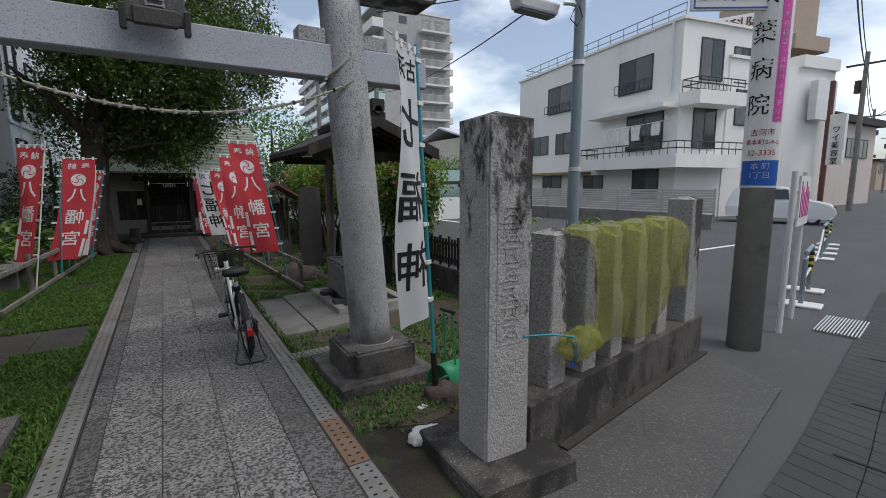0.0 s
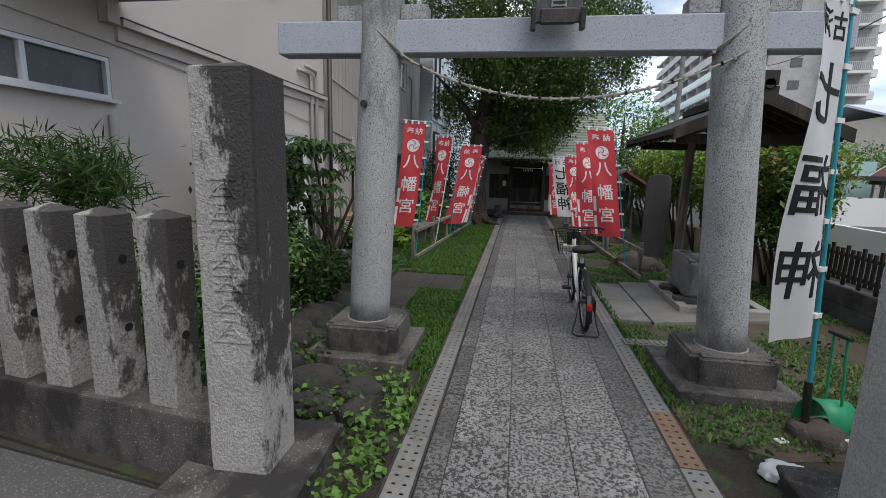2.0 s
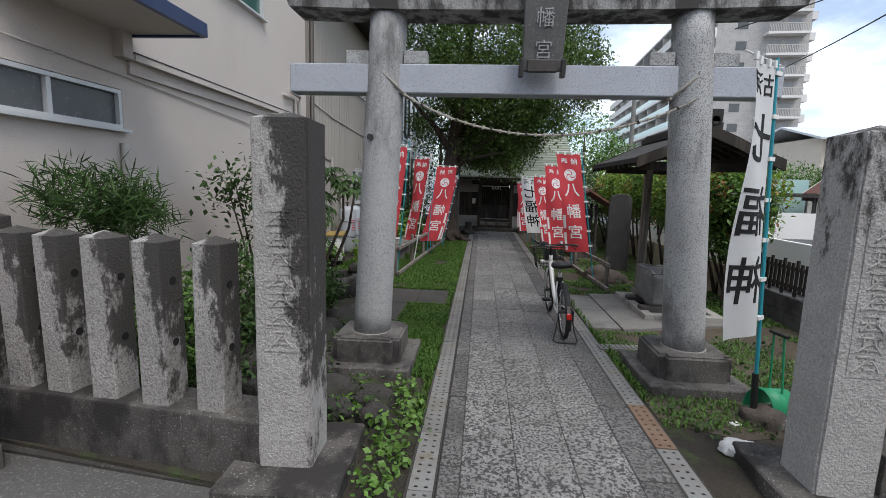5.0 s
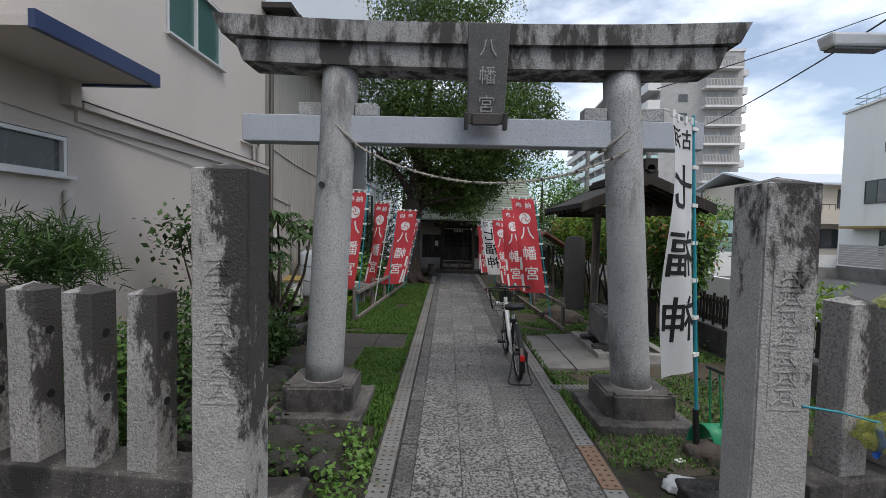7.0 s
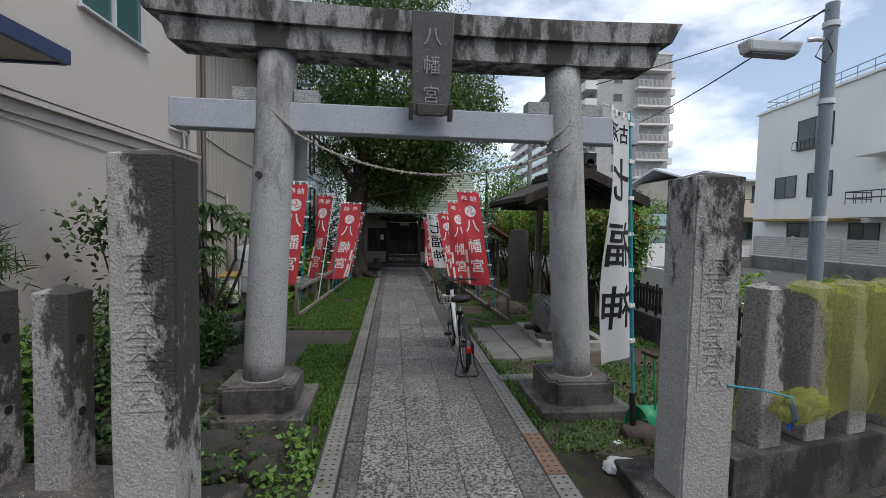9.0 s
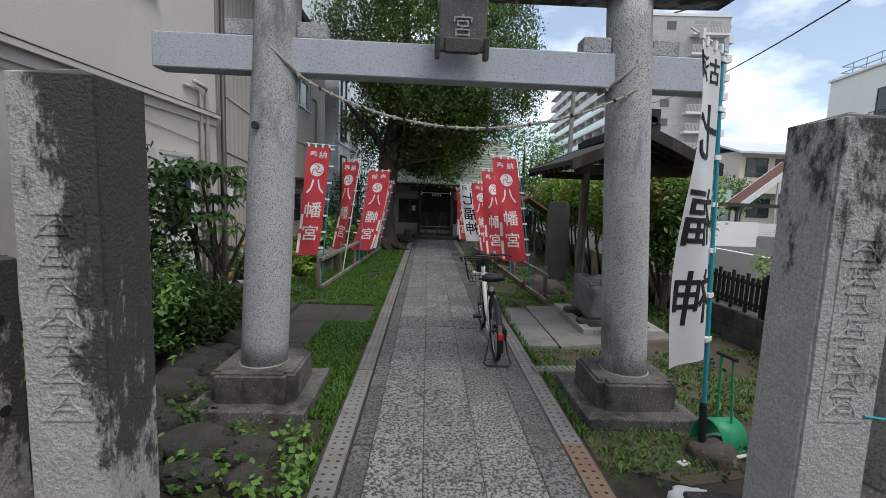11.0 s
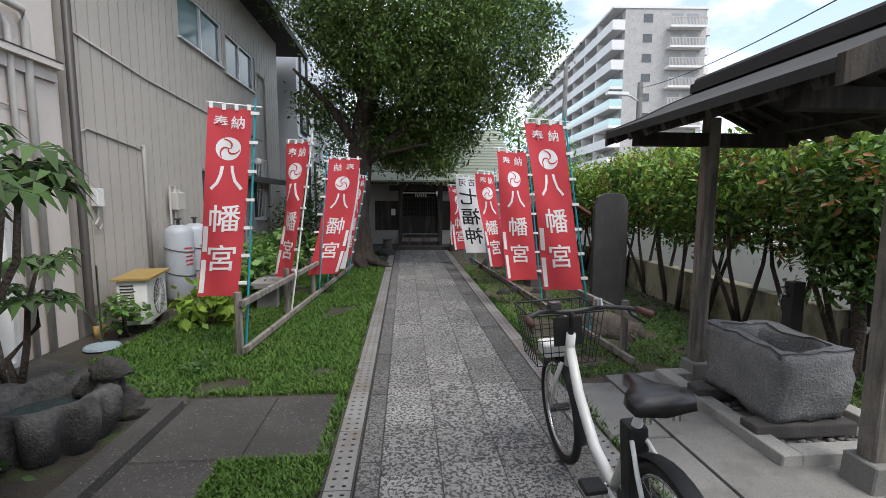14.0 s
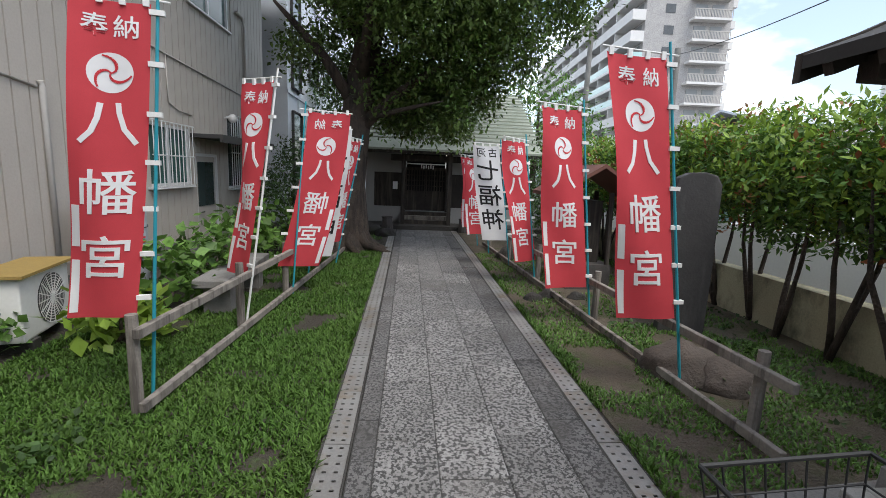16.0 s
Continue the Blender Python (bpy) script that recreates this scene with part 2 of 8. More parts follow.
M_window_g = glass_mat("green_window_glass", (0.05, 0.11, 0.10), 0.08)
M_frost = mat("frosted_glass", (0.075, 0.08, 0.083), (0.11, 0.115, 0.12), 0.25, 2, 20, 0, fine=0.1, stretch=4, stain=(0.08, 0.09, 0.09), stain_s=5, stain_lo=0.5, stain_hi=0.65)
M_alu = mat("aluminium_frame", (0.68, 0.68, 0.68), (0.6, 0.6, 0.6), 0.4, 3, 40, 0, metal=0.3, fine=0.05)
M_white = mat("white_plastic", (0.75, 0.74, 0.71), (0.68, 0.67, 0.64), 0.5, 2, 30, 0, fine=0.08)
M_beigepl = mat("beige_plastic_pipe", (0.50, 0.47, 0.43), (0.44, 0.41, 0.38), 0.55, 3, 30, 0, fine=0.08)
M_brownpipe = mat("dark_brown_pipe", (0.055, 0.045, 0.04), rough=0.5, bump=0.05)
M_steel = mat("painted_grey_steel", (0.24, 0.29, 0.32), (0.2, 0.245, 0.27), 0.5, 3, 40, 0.05)
M_darkmetal = mat("dark_metal", (0.05, 0.047, 0.045), rough=0.5, bump=0.05)
M_black = mat("black_rubber", (0.018, 0.018, 0.018), rough=0.6, bump=0.05)
M_leather = mat("dark_saddle", (0.022, 0.019, 0.019), rough=0.35, bump=0.1, spec=0.5)
M_chrome = mat("steel_chrome", (0.62, 0.62, 0.62), rough=0.22, bump=0, metal=1.0, fine=0)
M_bikewhite = mat("white_bike_paint", (0.72, 0.71, 0.67), (0.7, 0.69, 0.65), 0.3, 2, 20, 0, fine=0.03, spec=0.6)
M_redlens = mat("red_lens", (0.55, 0.02, 0.015), rough=0.2, bump=0)
M_oldwood = mat("grey_weathered_wood", (0.28, 0.25, 0.215), (0.19, 0.168, 0.145), 0.85, 6, 60, 0.3, stretch=12, stain=(0.09, 0.078, 0.068), stain_s=9, stain_lo=0.48, stain_hi=0.6)
M_darkwood = mat("dark_brown_timber", (0.042, 0.034, 0.028), (0.027, 0.022, 0.018), 0.8, 6, 60, 0.3, stretch=10, stain=(0.085, 0.07, 0.056), stain_s=8, stain_lo=0.5, stain_hi=0.66)
M_roof = mat("dark_copper_roof", (0.035, 0.032, 0.030), (0.050, 0.046, 0.042), 0.8, 2, 40, 0.1)
M_roof_green = mat("pale_green_roof", (0.34, 0.37, 0.30), (0.29, 0.32, 0.255), 0.7, 2, 40, 0.1)
M_red_cloth = mat("red_banner_cloth", (0.68, 0.07, 0.085), (0.62, 0.06, 0.075), 0.8, 4, 200, 0.1, fine=0.08, transl=0.3)
M_white_cloth = mat("white_banner_cloth", (0.78, 0.78, 0.77), (0.72, 0.72, 0.72), 0.8, 4, 200, 0.1, fine=0.06, transl=0.3)
M_ink_white = mat("white_print", (0.80, 0.79, 0.78), rough=0.8, bump=0, fine=0.02)
M_ink_black = mat("black_print", (0.012, 0.012, 0.012), rough=0.8, bump=0)
M_ink_red = mat("red_print", (0.60, 0.03, 0.04), rough=0.6, bump=0)
M_ink_pink = mat("pink_print", (0.72, 0.09, 0.42), rough=0.5, bump=0, fine=0.02)
M_ink_blue = mat("blue_print", (0.02, 0.12, 0.48), rough=0.5, bump=0, fine=0.02)
M_ink_brown = mat("brown_print", (0.17, 0.075, 0.045), rough=0.6, bump=0)
M_teal = mat("teal_pole", (0.03, 0.30, 0.36), (0.025, 0.25, 0.31), 0.45, 5, 40, 0, fine=0.05)
M_green_pl = mat("green_plastic", (0.03, 0.30, 0.14), (0.025, 0.26, 0.12), 0.45, 5, 40, 0.05, fine=0.05)
M_rope = mat("straw_rope", (0.42, 0.39, 0.33), (0.30, 0.275, 0.23), 0.9, 20, 150, 0.5)
M_net = mat("yellow_green_net", (0.48, 0.50, 0.05), (0.40, 0.43, 0.04), 0.7, 3, 250, 0.2, fine=0.2, transl=0.35)
M_redbox = mat("faded_red_paint", (0.40, 0.095, 0.06), (0.33, 0.075, 0.05), 0.7, 4, 60, 0.2, stain=(0.10, 0.035, 0.025), stain_s=7, stain_lo=0.53, stain_hi=0.58)
# dark leaf colour, also used to paint the shade inside hedge and shrubs
M_leaf_dark = mat("dark_evergreen_and_shade_leaf", (0.040, 0.082, 0.022), (0.062, 0.11, 0.028), 0.45, 0.8, 20, 0, island=0.55, transl=0.22, fine=0)
M_leaf_tree = mat("broad_evergreen_leaf", (0.075, 0.128, 0.030), (0.115, 0.170, 0.042), 0.42, 0.9, 20, 0, island=0.6, transl=0.32, fine=0)
M_leaf_mid = mat("green_leaf", (0.085, 0.18, 0.032), (0.125, 0.225, 0.045), 0.5, 1.5, 20, 0, island=0.45, transl=0.25, fine=0)
M_leaf_azalea = mat("azalea_leaf", (0.030, 0.070, 0.015), (0.055, 0.105, 0.022), 0.65, 1.5, 20, 0, island=0.5, transl=0.2, fine=0)
M_leaf_lime = mat("lime_leaf", (0.18, 0.29, 0.035), (0.25, 0.36, 0.055), 0.5, 1.5, 20, 0, island=0.35, transl=0.3, fine=0)
M_leaf_red = mat("reddish_young_leaf", (0.34, 0.10, 0.04), (0.26, 0.15, 0.045), 0.5, 1.5, 20, 0, island=0.4, transl=0.25, fine=0)
M_bark = mat("brown_bark", (0.10, 0.075, 0.058), (0.055, 0.042, 0.034), 0.95, 4, 40, 0.9, stretch=5, stain=(0.035, 0.028, 0.022), stain_s=6, stain_lo=0.5, stain_hi=0.6, bdist=0.04)
M_rock = mat("dark_garden_rock", (0.060, 0.055, 0.049), (0.028, 0.026, 0.024), 0.9, 3, 40, 0.7, stain=(0.05, 0.06, 0.03), stain_s=3, stain_lo=0.55, stain_hi=0.7, bdist=0.03)
M_pondstone = mat("dark_pond_stone", (0.12, 0.113, 0.105), (0.055, 0.052, 0.049), 0.85, 5, 45, 0.9, stain=(0.035, 0.033, 0.031), stain_s=5, stain_lo=0.5, stain_hi=0.6, bdist=0.02, fine=0.4)
M_basin = mat("slate_grey_basin_stone", (0.27, 0.268, 0.265), (0.165, 0.164, 0.163), 0.75, 4, 50, 0.9, stain=(0.30, 0.295, 0.285), stain_s=3.2, stain_lo=0.56, stain_hi=0.72, bdist=0.02)
M_stele = mat("dark_stele_stone", (0.06, 0.057, 0.055), (0.04, 0.038, 0.037), 0.8, 3, 40, 0.3, stretch=4, stain=(0.09, 0.085, 0.08), stain_s=3, stain_lo=0.52, stain_hi=0.7)
M_wall_r = mat("mossy_retaining_wall", (0.46, 0.42, 0.28), (0.35, 0.32, 0.21), 0.9, 1.2, 60, 0.4, stain=(0.09, 0.09, 0.06), stain_s=1.8, stain_lo=0.5, stain_hi=0.65, stretch=2)
M_tank = mat("grey_gas_cylinder", (0.36, 0.38, 0.40), (0.32, 0.34, 0.36), 0.45, 3, 30, 0, fine=0.05)
M_bandyellow = mat("yellow_band", (0.62, 0.50, 0.04), rough=0.5, bump=0, fine=0.05)
M_mustard = mat("mustard_lid", (0.33, 0.23, 0.07), (0.28, 0.19, 0.06), 0.7, 5, 50, 0.2)
M_paper = mat("white_paper", (0.78, 0.77, 0.74), rough=0.8, bump=0, fine=0.03)
M_shrine_wall = mat("grey_plaster", (0.36, 0.35, 0.33), (0.30, 0.29, 0.275), 0.9, 1, 40, 0.15, fine=0.1)
M_redtile = mat("red_brown_roof", (0.17, 0.07, 0.05), (0.13, 0.055, 0.04), 0.7, 3, 40, 0.2)
M_carpaint = mat("white_car_paint", (0.78, 0.78, 0.78), (0.75, 0.75, 0.75), 0.2, 1, 10, 0, fine=0, spec=0.6)
M_pebble = mat("grey_pebbles", (0.20, 0.19, 0.175), (0.13, 0.125, 0.115), 0.85, 4, 50, 0.3, island=0.4)


# ---- builders ----
def box(bm, cx, cy, cz, sx, sy, sz, m=None):
    """A box by its centre and size."""
    vs = bmesh.ops.create_cube(bm, size=1, matrix=(m or Matrix()) @ Matrix.Translation((cx, cy, cz)) @ Matrix.Diagonal((sx, sy, sz, 1)))["verts"]
    return vs


def span(bm, x0, x1, y0, y1, z0, z1):
    return box(bm, (x0 + x1) / 2, (y0 + y1) / 2, (z0 + z1) / 2, x1 - x0, y1 - y0, z1 - z0)


def rod(bm, a, b, r0, r1=None, n=10):
    """A tapered round bar from a to b."""
    a, b = Vector(a), Vector(b)
    r1 = r0 if r1 is None else r1
    q = (b - a).to_track_quat("Z", "Y").to_matrix().to_4x4()
    m = Matrix.Translation((a + b) / 2) @ q
    return bmesh.ops.create_cone(bm, cap_ends=True, segments=n, radius1=r0, radius2=r1, depth=(b - a).length, matrix=m)["verts"]


def tube(bm, pts, r, n=8):
    """A bent round bar through pts; r may be a list."""
    pts = [Vector(p) for p in pts]
    rs = r if isinstance(r, (list, tuple)) else [r] * len(pts)
    rings = []
    for i, p in enumerate(pts):
        d = (pts[min(i + 1, len(pts) - 1)] - pts[max(i - 1, 0)]).normalized()
        side = d.cross(Vector((0, 0, 1)) if abs(d.z) < 0.95 else Vector((1, 0, 0))).normalized()
        up = side.cross(d)
        rings.append([bm.verts.new(p + rs[i] * (math.cos(k * math.tau / n) * side + math.sin(k * math.tau / n) * up)) for k in range(n)])
    for a, b in zip(rings, rings[1:]):
        for k in range(n):
            bm.faces.new((a[k], a[(k + 1) % n], b[(k + 1) % n], b[k]))
    bm.faces.new(list(reversed(rings[0])))
    bm.faces.new(rings[-1])


def prism(bm, poly, z0, z1):
    """A level outline raised from z0 to z1."""
    lo = [bm.verts.new((x, y, z0)) for x, y in poly]
    hi = [bm.verts.new((x, y, z1)) for x, y in poly]
    k = len(poly)
    bm.faces.new(list(reversed(lo)))
    bm.faces.new(hi)
    for i in range(k):
        bm.faces.new((lo[i], lo[(i + 1) % k], hi[(i + 1) % k], hi[i]))


def bevel(bm, w=0.01, seg=2):
    bmesh.ops.bevel(bm, geom=bm.edges[:], offset=w, segments=seg, affect="EDGES", profile=0.6)


def rough_up(bm, amp, scale, seed=0.0):
    """Knocks a shape out of true, as hewn or weathered stone is."""
    for v in bm.verts:
        v.co += noise.noise_vector(v.co * scale + Vector((seed, seed * 2, 0))) * amp


def to_mesh(name, bm, material, smooth=False):
    bmesh.ops.recalc_face_normals(bm, faces=bm.faces)
    me = bpy.data.meshes.new(name)
    bm.to_mesh(me)
    bm.free()
    me.materials.append(material)
    if smooth:
        for p in me.polygons:
            p.use_smooth = True
    return me


def thing(name, loc, label, category, group="", rz=0.0, kind=""):
    ob = new(name)
    ob.empty_display_size = 0.1
    ob.matrix_world = pose(*loc, 0, 0, rz)
    return tagged(ob, label, category, group, kind)


def part(name, bm, material, parent, label="", smooth=False):
    ob = new(name, to_mesh(name, bm, material, smooth))
    ob.parent = parent
    if label:
        ob["label"] = label
    return ob


def setting(name, bm, material, label="", category="", smooth=False):
    return tagged(new(name, to_mesh(name, bm, material, smooth)), label, category, "", "structure")


def single(name, bm, material, label, category, group="", smooth=False, kind=""):
    return tagged(new(name, to_mesh(name, bm, material, smooth)), label, category, group, kind)


def text_bm(body, size, depth=0.002, bold=0.0):
    """Letters of the built-in font as a mesh, centred, in the xz plane facing -y."""
    cu = bpy.data.curves.new("t", "FONT")
    cu.body, cu.size, cu.extrude = body, size, depth
    cu.align_x, cu.align_y = "CENTER", "CENTER"
    cu.resolution_u, cu.offset = 3, size * bold
    ob = bpy.data.objects.new("t", cu)
    scene.collection.objects.link(ob)
    bpy.context.view_layer.update()
    me = bpy.data.meshes.new_from_object(ob.evaluated_get(bpy.context.evaluated_depsgraph_get()))
    bm = bmesh.new()
    bm.from_mesh(me)
    bpy.data.objects.remove(ob)
    bpy.data.meshes.remove(me)
    bpy.data.curves.remove(cu)
    bm.transform(Matrix.Rotation(radians(90), 4, "X"))
    return bm


def join_bm(dst, src, m=None):
    """Adds the shape src to dst."""
    if m is not None:
        src.transform(m)
    me = bpy.data.meshes.new("j")
    src.to_mesh(me)
    dst.from_mesh(me)
    src.free()
    bpy.data.meshes.remove(me)


def quads_mesh(name, verts, faces, material):
    me = bpy.data.meshes.new(name)
    me.from_pydata(verts.tolist(), [], faces.tolist())
    me.materials.append(material)
    return me


RNG = np.random.default_rng(7)


def leaf_mesh(name, centres, size, material, droop=0.3, aspect=0.45, jitter=0.4):
    """One small folded leaf at each centre, turned at random."""
    n = len(centres)
    ang = RNG.uniform(0, math.tau, n)
    pit = RNG.normal(-droop, 0.6, n)
    d = np.stack([np.cos(ang) * np.cos(pit), np.sin(ang) * np.cos(pit), np.sin(pit)], 1)
    up = RNG.normal(0, 0.5, (n, 3)) + np.array([0, 0, 1.0])
    side = np.cross(d, up)
    side /= np.linalg.norm(side, axis=1)[:, None] + 1e-6
    nor = np.cross(side, d)
    L = size * RNG.uniform(1 - jitter, 1 + jitter, n)[:, None]
    W = L * aspect * 0.5
    base, tip, mid = centres, centres + d * L, centres + d * L * 0.45 - nor * L * 0.06
    v = np.stack([base, mid + side * W + nor * L * 0.1, tip, mid - side * W + nor * L * 0.1], 1).reshape(-1, 3)
    i = np.arange(n) * 4
    f = np.concatenate([np.stack([i, i + 1, i + 2], 1), np.stack([i, i + 2, i + 3], 1)])
    return quads_mesh(name, v, f, material)


def clumps(blobs, per, spread, shell=0.5):
    """Leaf places: small clumps scattered through blobs (x, y, z, rx, ry, rz, clumps), denser towards the skin."""
    out = []
    for x, y, z, rx, ry, rz, k in blobs:
        dirs = RNG.normal(0, 1, (k, 3))
        dirs /= np.linalg.norm(dirs, axis=1)[:, None]
        rad = RNG.uniform(shell ** 3, 1, k) ** (1 / 3)
        c = dirs * rad[:, None] * np.array([rx, ry, rz]) + np.array([x, y, z])
        out.append((c[:, None, :] + RNG.normal(0, spread, (k, per, 3))).reshape(-1, 3))
    return np.concatenate(out)


def leaves(parent, name, blobs, per, spread, size, material, label="", shell=0.5, droop=0.3, aspect=0.45):
    ob = new(name, leaf_mesh(name, clumps(blobs, per, spread, shell), size, material, droop, aspect))
    ob.parent = parent
    ob["kind"] = "stuff"
    if label:
        ob["label"] = label
    return ob


# ---- ground ----
bm = bmesh.new()
span(bm, -600, 600, -600, 700, -0.30, -0.085)
setting("ground", bm, M_asphalt, "grey asphalt of street and car park", "ground")

bm = bmesh.new()
prism(bm, [(-3.9, 1.75), (-1.9, 1.45), (-1.05, 1.25), (1.15, 1.25), (1.6, 1.6), (4.3, 2.2), (4.3, 2.9), (3.45, 2.9), (3.45, 22), (-3.9, 22)], -0.20, -0.018)
setting("shrine_ground", bm, M_soil, "brown soil with moss and weeds", "ground")

bm = bmesh.new()
prism(bm, [(0.84, 2.5), (1.3, 2.3), (3.4, 2.75), (3.4, 16.4), (0.84, 16.4)], -0.05, -0.013)
setting("dry_ground", bm, M_drysoil, "pale dry brown soil with sparse weeds", "ground")

# concrete apron before the fence, and the dark paved strip along the street
bm = bmesh.new()
prism(bm, [(-4.0, 1.28), (-2.0, 0.72), (0, 0.62), (2.1, 0.86), (4.1, 1.32), (4.45, 2.25), (1.6, 1.62), (1.1, 1.252), (-1.05, 1.252), (-1.9, 1.46), (-3.9, 1.76)], -0.12, -0.058)
setting("apron_pavement", bm, M_apron, "grey exposed aggregate concrete apron", "pavement")
strip = tagged(new("street_pavement"), "dark grey block paving along the street", "pavement", "", "structure")


def strip_y(x):
    return 0.60 + 0.028 * x * x if abs(x) < 4 else 0.60 + 0.028 * 16 + 0.2 * (abs(x) - 4)


bm = bmesh.new()
for i in range(-40, 62):
    x0, x1 = i * 0.15, i * 0.15 + 0.144
    ya, yb = strip_y(x0), strip_y(x1)
    for k in range(2):
        off = -0.012 - 0.34 * k
        vs = [bm.verts.new(c) for c in ((x0, ya + off, -0.066), (x1, yb + off, -0.066), (x1, yb + off - 0.334, -0.066), (x0, ya + off - 0.334, -0.066))]
        lo = [bm.verts.new(v.co - Vector((0, 0, 0.015))) for v in vs]
        bm.faces.new(vs)
        for a in range(4):
            bm.faces.new((vs[a], lo[a], lo[(a + 1) % 4], vs[(a + 1) % 4]))
ob = part("paving_block", bm, M_strip, strip)
ob["kind"] = "stuff"
for x in (-2.75, -4.3, 2.6, 3.35, 4.3, 5.6):
    bm = bmesh.new()
    box(bm, 0, 0, 0, 0.022, 0.34, 0.004, pose(x, strip_y(x) - 0.36, -0.063, 0, 0, 8 if x > 0 else -8))
    part("drain_slit", bm, M_dark, strip, "black drainage slit")

# white lines in the car park and along the street
for nm, x0, x1, y0, y1 in (("road_line", 9, 13.5, 6.1, 6.22), ("road_line", 7.2, 12, 9.0, 9.12), ("road_line", 14, 40, -2.4, -2.28)):
    bm = bmesh.new()
    span(bm, x0, x1, y0, y1, -0.084, -0.081)
    setting(nm, bm, M_ink_white, "worn white painted line", "road line")

# concrete pad across the lawn, beside the pond
bm = bmesh.new()
for x0, x1, y0, y1 in ((-1.40, -0.90, 5.45, 6.28), (-2.02, -1.408, 5.45, 6.28), (-2.02, -1.50, 4.62, 5.442), (-2.02, -1.55, 3.85, 4.612)):
    prism(bm, [(x0, y0), (x1, y0), (x1, y1), (x0, y1)], -0.05, -0.006)
prism(bm, [(-3.85, 6.2), (-2.028, 6.2), (-2.2, 6.55), (-3.0, 6.95), (-3.85, 7.3)], -0.05, -0.009)
bevel(bm, 0.006, 1)
setting("garden_pavement", bm, M_concrete_d, "dark worn concrete slabs across the lawn", "pavement")
bm = bmesh.new()
span(bm, -2.18, -2.03, 4.6, 6.16, -0.04, 0.055)
span(bm, -3.0, -2.18, 6.03, 6.16, -0.04, 0.055)
bevel(bm, 0.01, 1)
setting("pond_kerb", bm, M_concrete_d, "dark concrete kerb of the pond", "kerb")

# ---- walls of the building on the left ----
XW = -3.9
bm = bmesh.new()
for y0, y1, z0, z1 in ((1.6, 1.9, -0.2, 7.2), (1.9, 3.37, -0.2, 2.06), (1.9, 3.37, 2.44, 7.2), (3.37, 4.85, -0.2, 7.2), (4.85, 6.25, -0.2, 4.0), (4.85, 6.25, 4.9, 7.2), (6.25, 7.9, -0.2, 7.2)):
    span(bm, XW - 0.22, XW, y0, y1, z0, z1)
span(bm, -12, XW - 0.22, 1.6, 1.82, -0.2, 7.2)
span(bm, -12, XW - 0.22, 7.7, 7.9, -0.2, 7.2)
span(bm, -12, XW, 1.6, 7.9, 7.2, 7.35)
bmesh.ops.remove_doubles(bm, verts=bm.verts, dist=0.0005)
setting("wall_stucco", bm, M_stucco, "beige stucco house wall", "wall")
bm = bmesh.new()
span(bm, XW, XW + 0.10, 3.45, 7.85, 2.72, 2.78)
span(bm, XW, XW + 0.035, 3.45, 7.85, 2.60, 2.72)
setting("wall_ledge_trim", bm, M_stucco, "beige stucco ledge", "trim")
bm = bmesh.new()
span(bm, XW, XW + 0.105, 3.44, 7.85, 2.781, 2.792)
setting("ledge_flashing_trim", bm, M_darkmetal, "dark metal flashing on the ledge", "trim")


def window(name, x, y0, y1, z0, z1, panes, glass, label, fr=0.035, depth=0.06, grille=0, mater=None):
    """A sliding window in a wall that faces +x."""
    w = thing(name, (x, y0, z0), label, "window", kind="structure")
    Y, Z = y1 - y0, z1 - z0
    b = bmesh.new()
    span(b, -depth, 0.012, 0, fr, 0, Z)
    span(b, -depth, 0.012, Y - fr, Y, 0, Z)
    span(b, -depth, 0.012, fr, Y - fr, 0, fr)
    span(b, -depth, 0.012, fr, Y - fr, Z - fr, Z)
    for k in range(1, panes):
        span(b, -depth * 0.8, 0.004, Y * k / panes - fr * 0.55, Y * k / panes + fr * 0.55, fr, Z - fr)
    part("window_frame", b, mater or M_alu, w)
    for k in range(panes):
        b = bmesh.new()
        span(b, -depth * 0.6, -depth * 0.5, Y * k / panes + fr * 0.9, Y * (k + 1) / panes - fr * 0.9, fr, Z - fr)
        part("pane", b, glass, w)
    b = bmesh.new()
    span(b, 0.013, 0.07, -0.04, Y + 0.04, -0.03, -0.002)
    part("window_sill", b, mater or M_alu, w)
    if grille:
        for k in range(grille):
            b = bmesh.new()
            yy = 0.04 + (Y - 0.08) * k / (grille - 1)
            rod(b, (0.09, yy, -0.03), (0.09, yy, Z + 0.03), 0.007, n=6)
            part("bar", b, M_alu, w)
        b = bmesh.new()
        for zz in (-0.03, Z * 0.5, Z + 0.03):
            rod(b, (0.09, 0, zz), (0.09, Y, zz), 0.009, n=6)
        part("grille_rail", b, M_alu, w)
    return w


window("window_1", XW, 1.92, 3.35, 2.08, 2.43, 2, M_frost, "low wide window with frosted glass and white frame")
d = thing("door_2", (XW + 0.004, 6.12, -0.01), "closed white aluminium door with a dark upper pane", "door", kind="structure")
bm = bmesh.new()
span(bm, 0, 0.05, 0.0, 0.06, 0, 2.08)
span(bm, 0, 0.05, 0.94, 1.0, 0, 2.08)
span(bm, 0, 0.05, 0.06, 0.94, 2.02, 2.08)
span(bm, 0, 0.05, 0.06, 0.94, 0, 0.05)
part("door_frame", bm, M_alu, d)
bm = bmesh.new()
span(bm, 0.002, 0.03, 0.061, 0.939, 0.051, 0.98)
span(bm, 0.002, 0.03, 0.061, 0.939, 1.86, 2.019)
span(bm, 0.002, 0.03, 0.061, 0.15, 0.98, 1.86)
span(bm, 0.002, 0.03, 0.85, 0.939, 0.98, 1.86)
part("door_leaf", bm, M_white, d)
bm = bmesh.new()
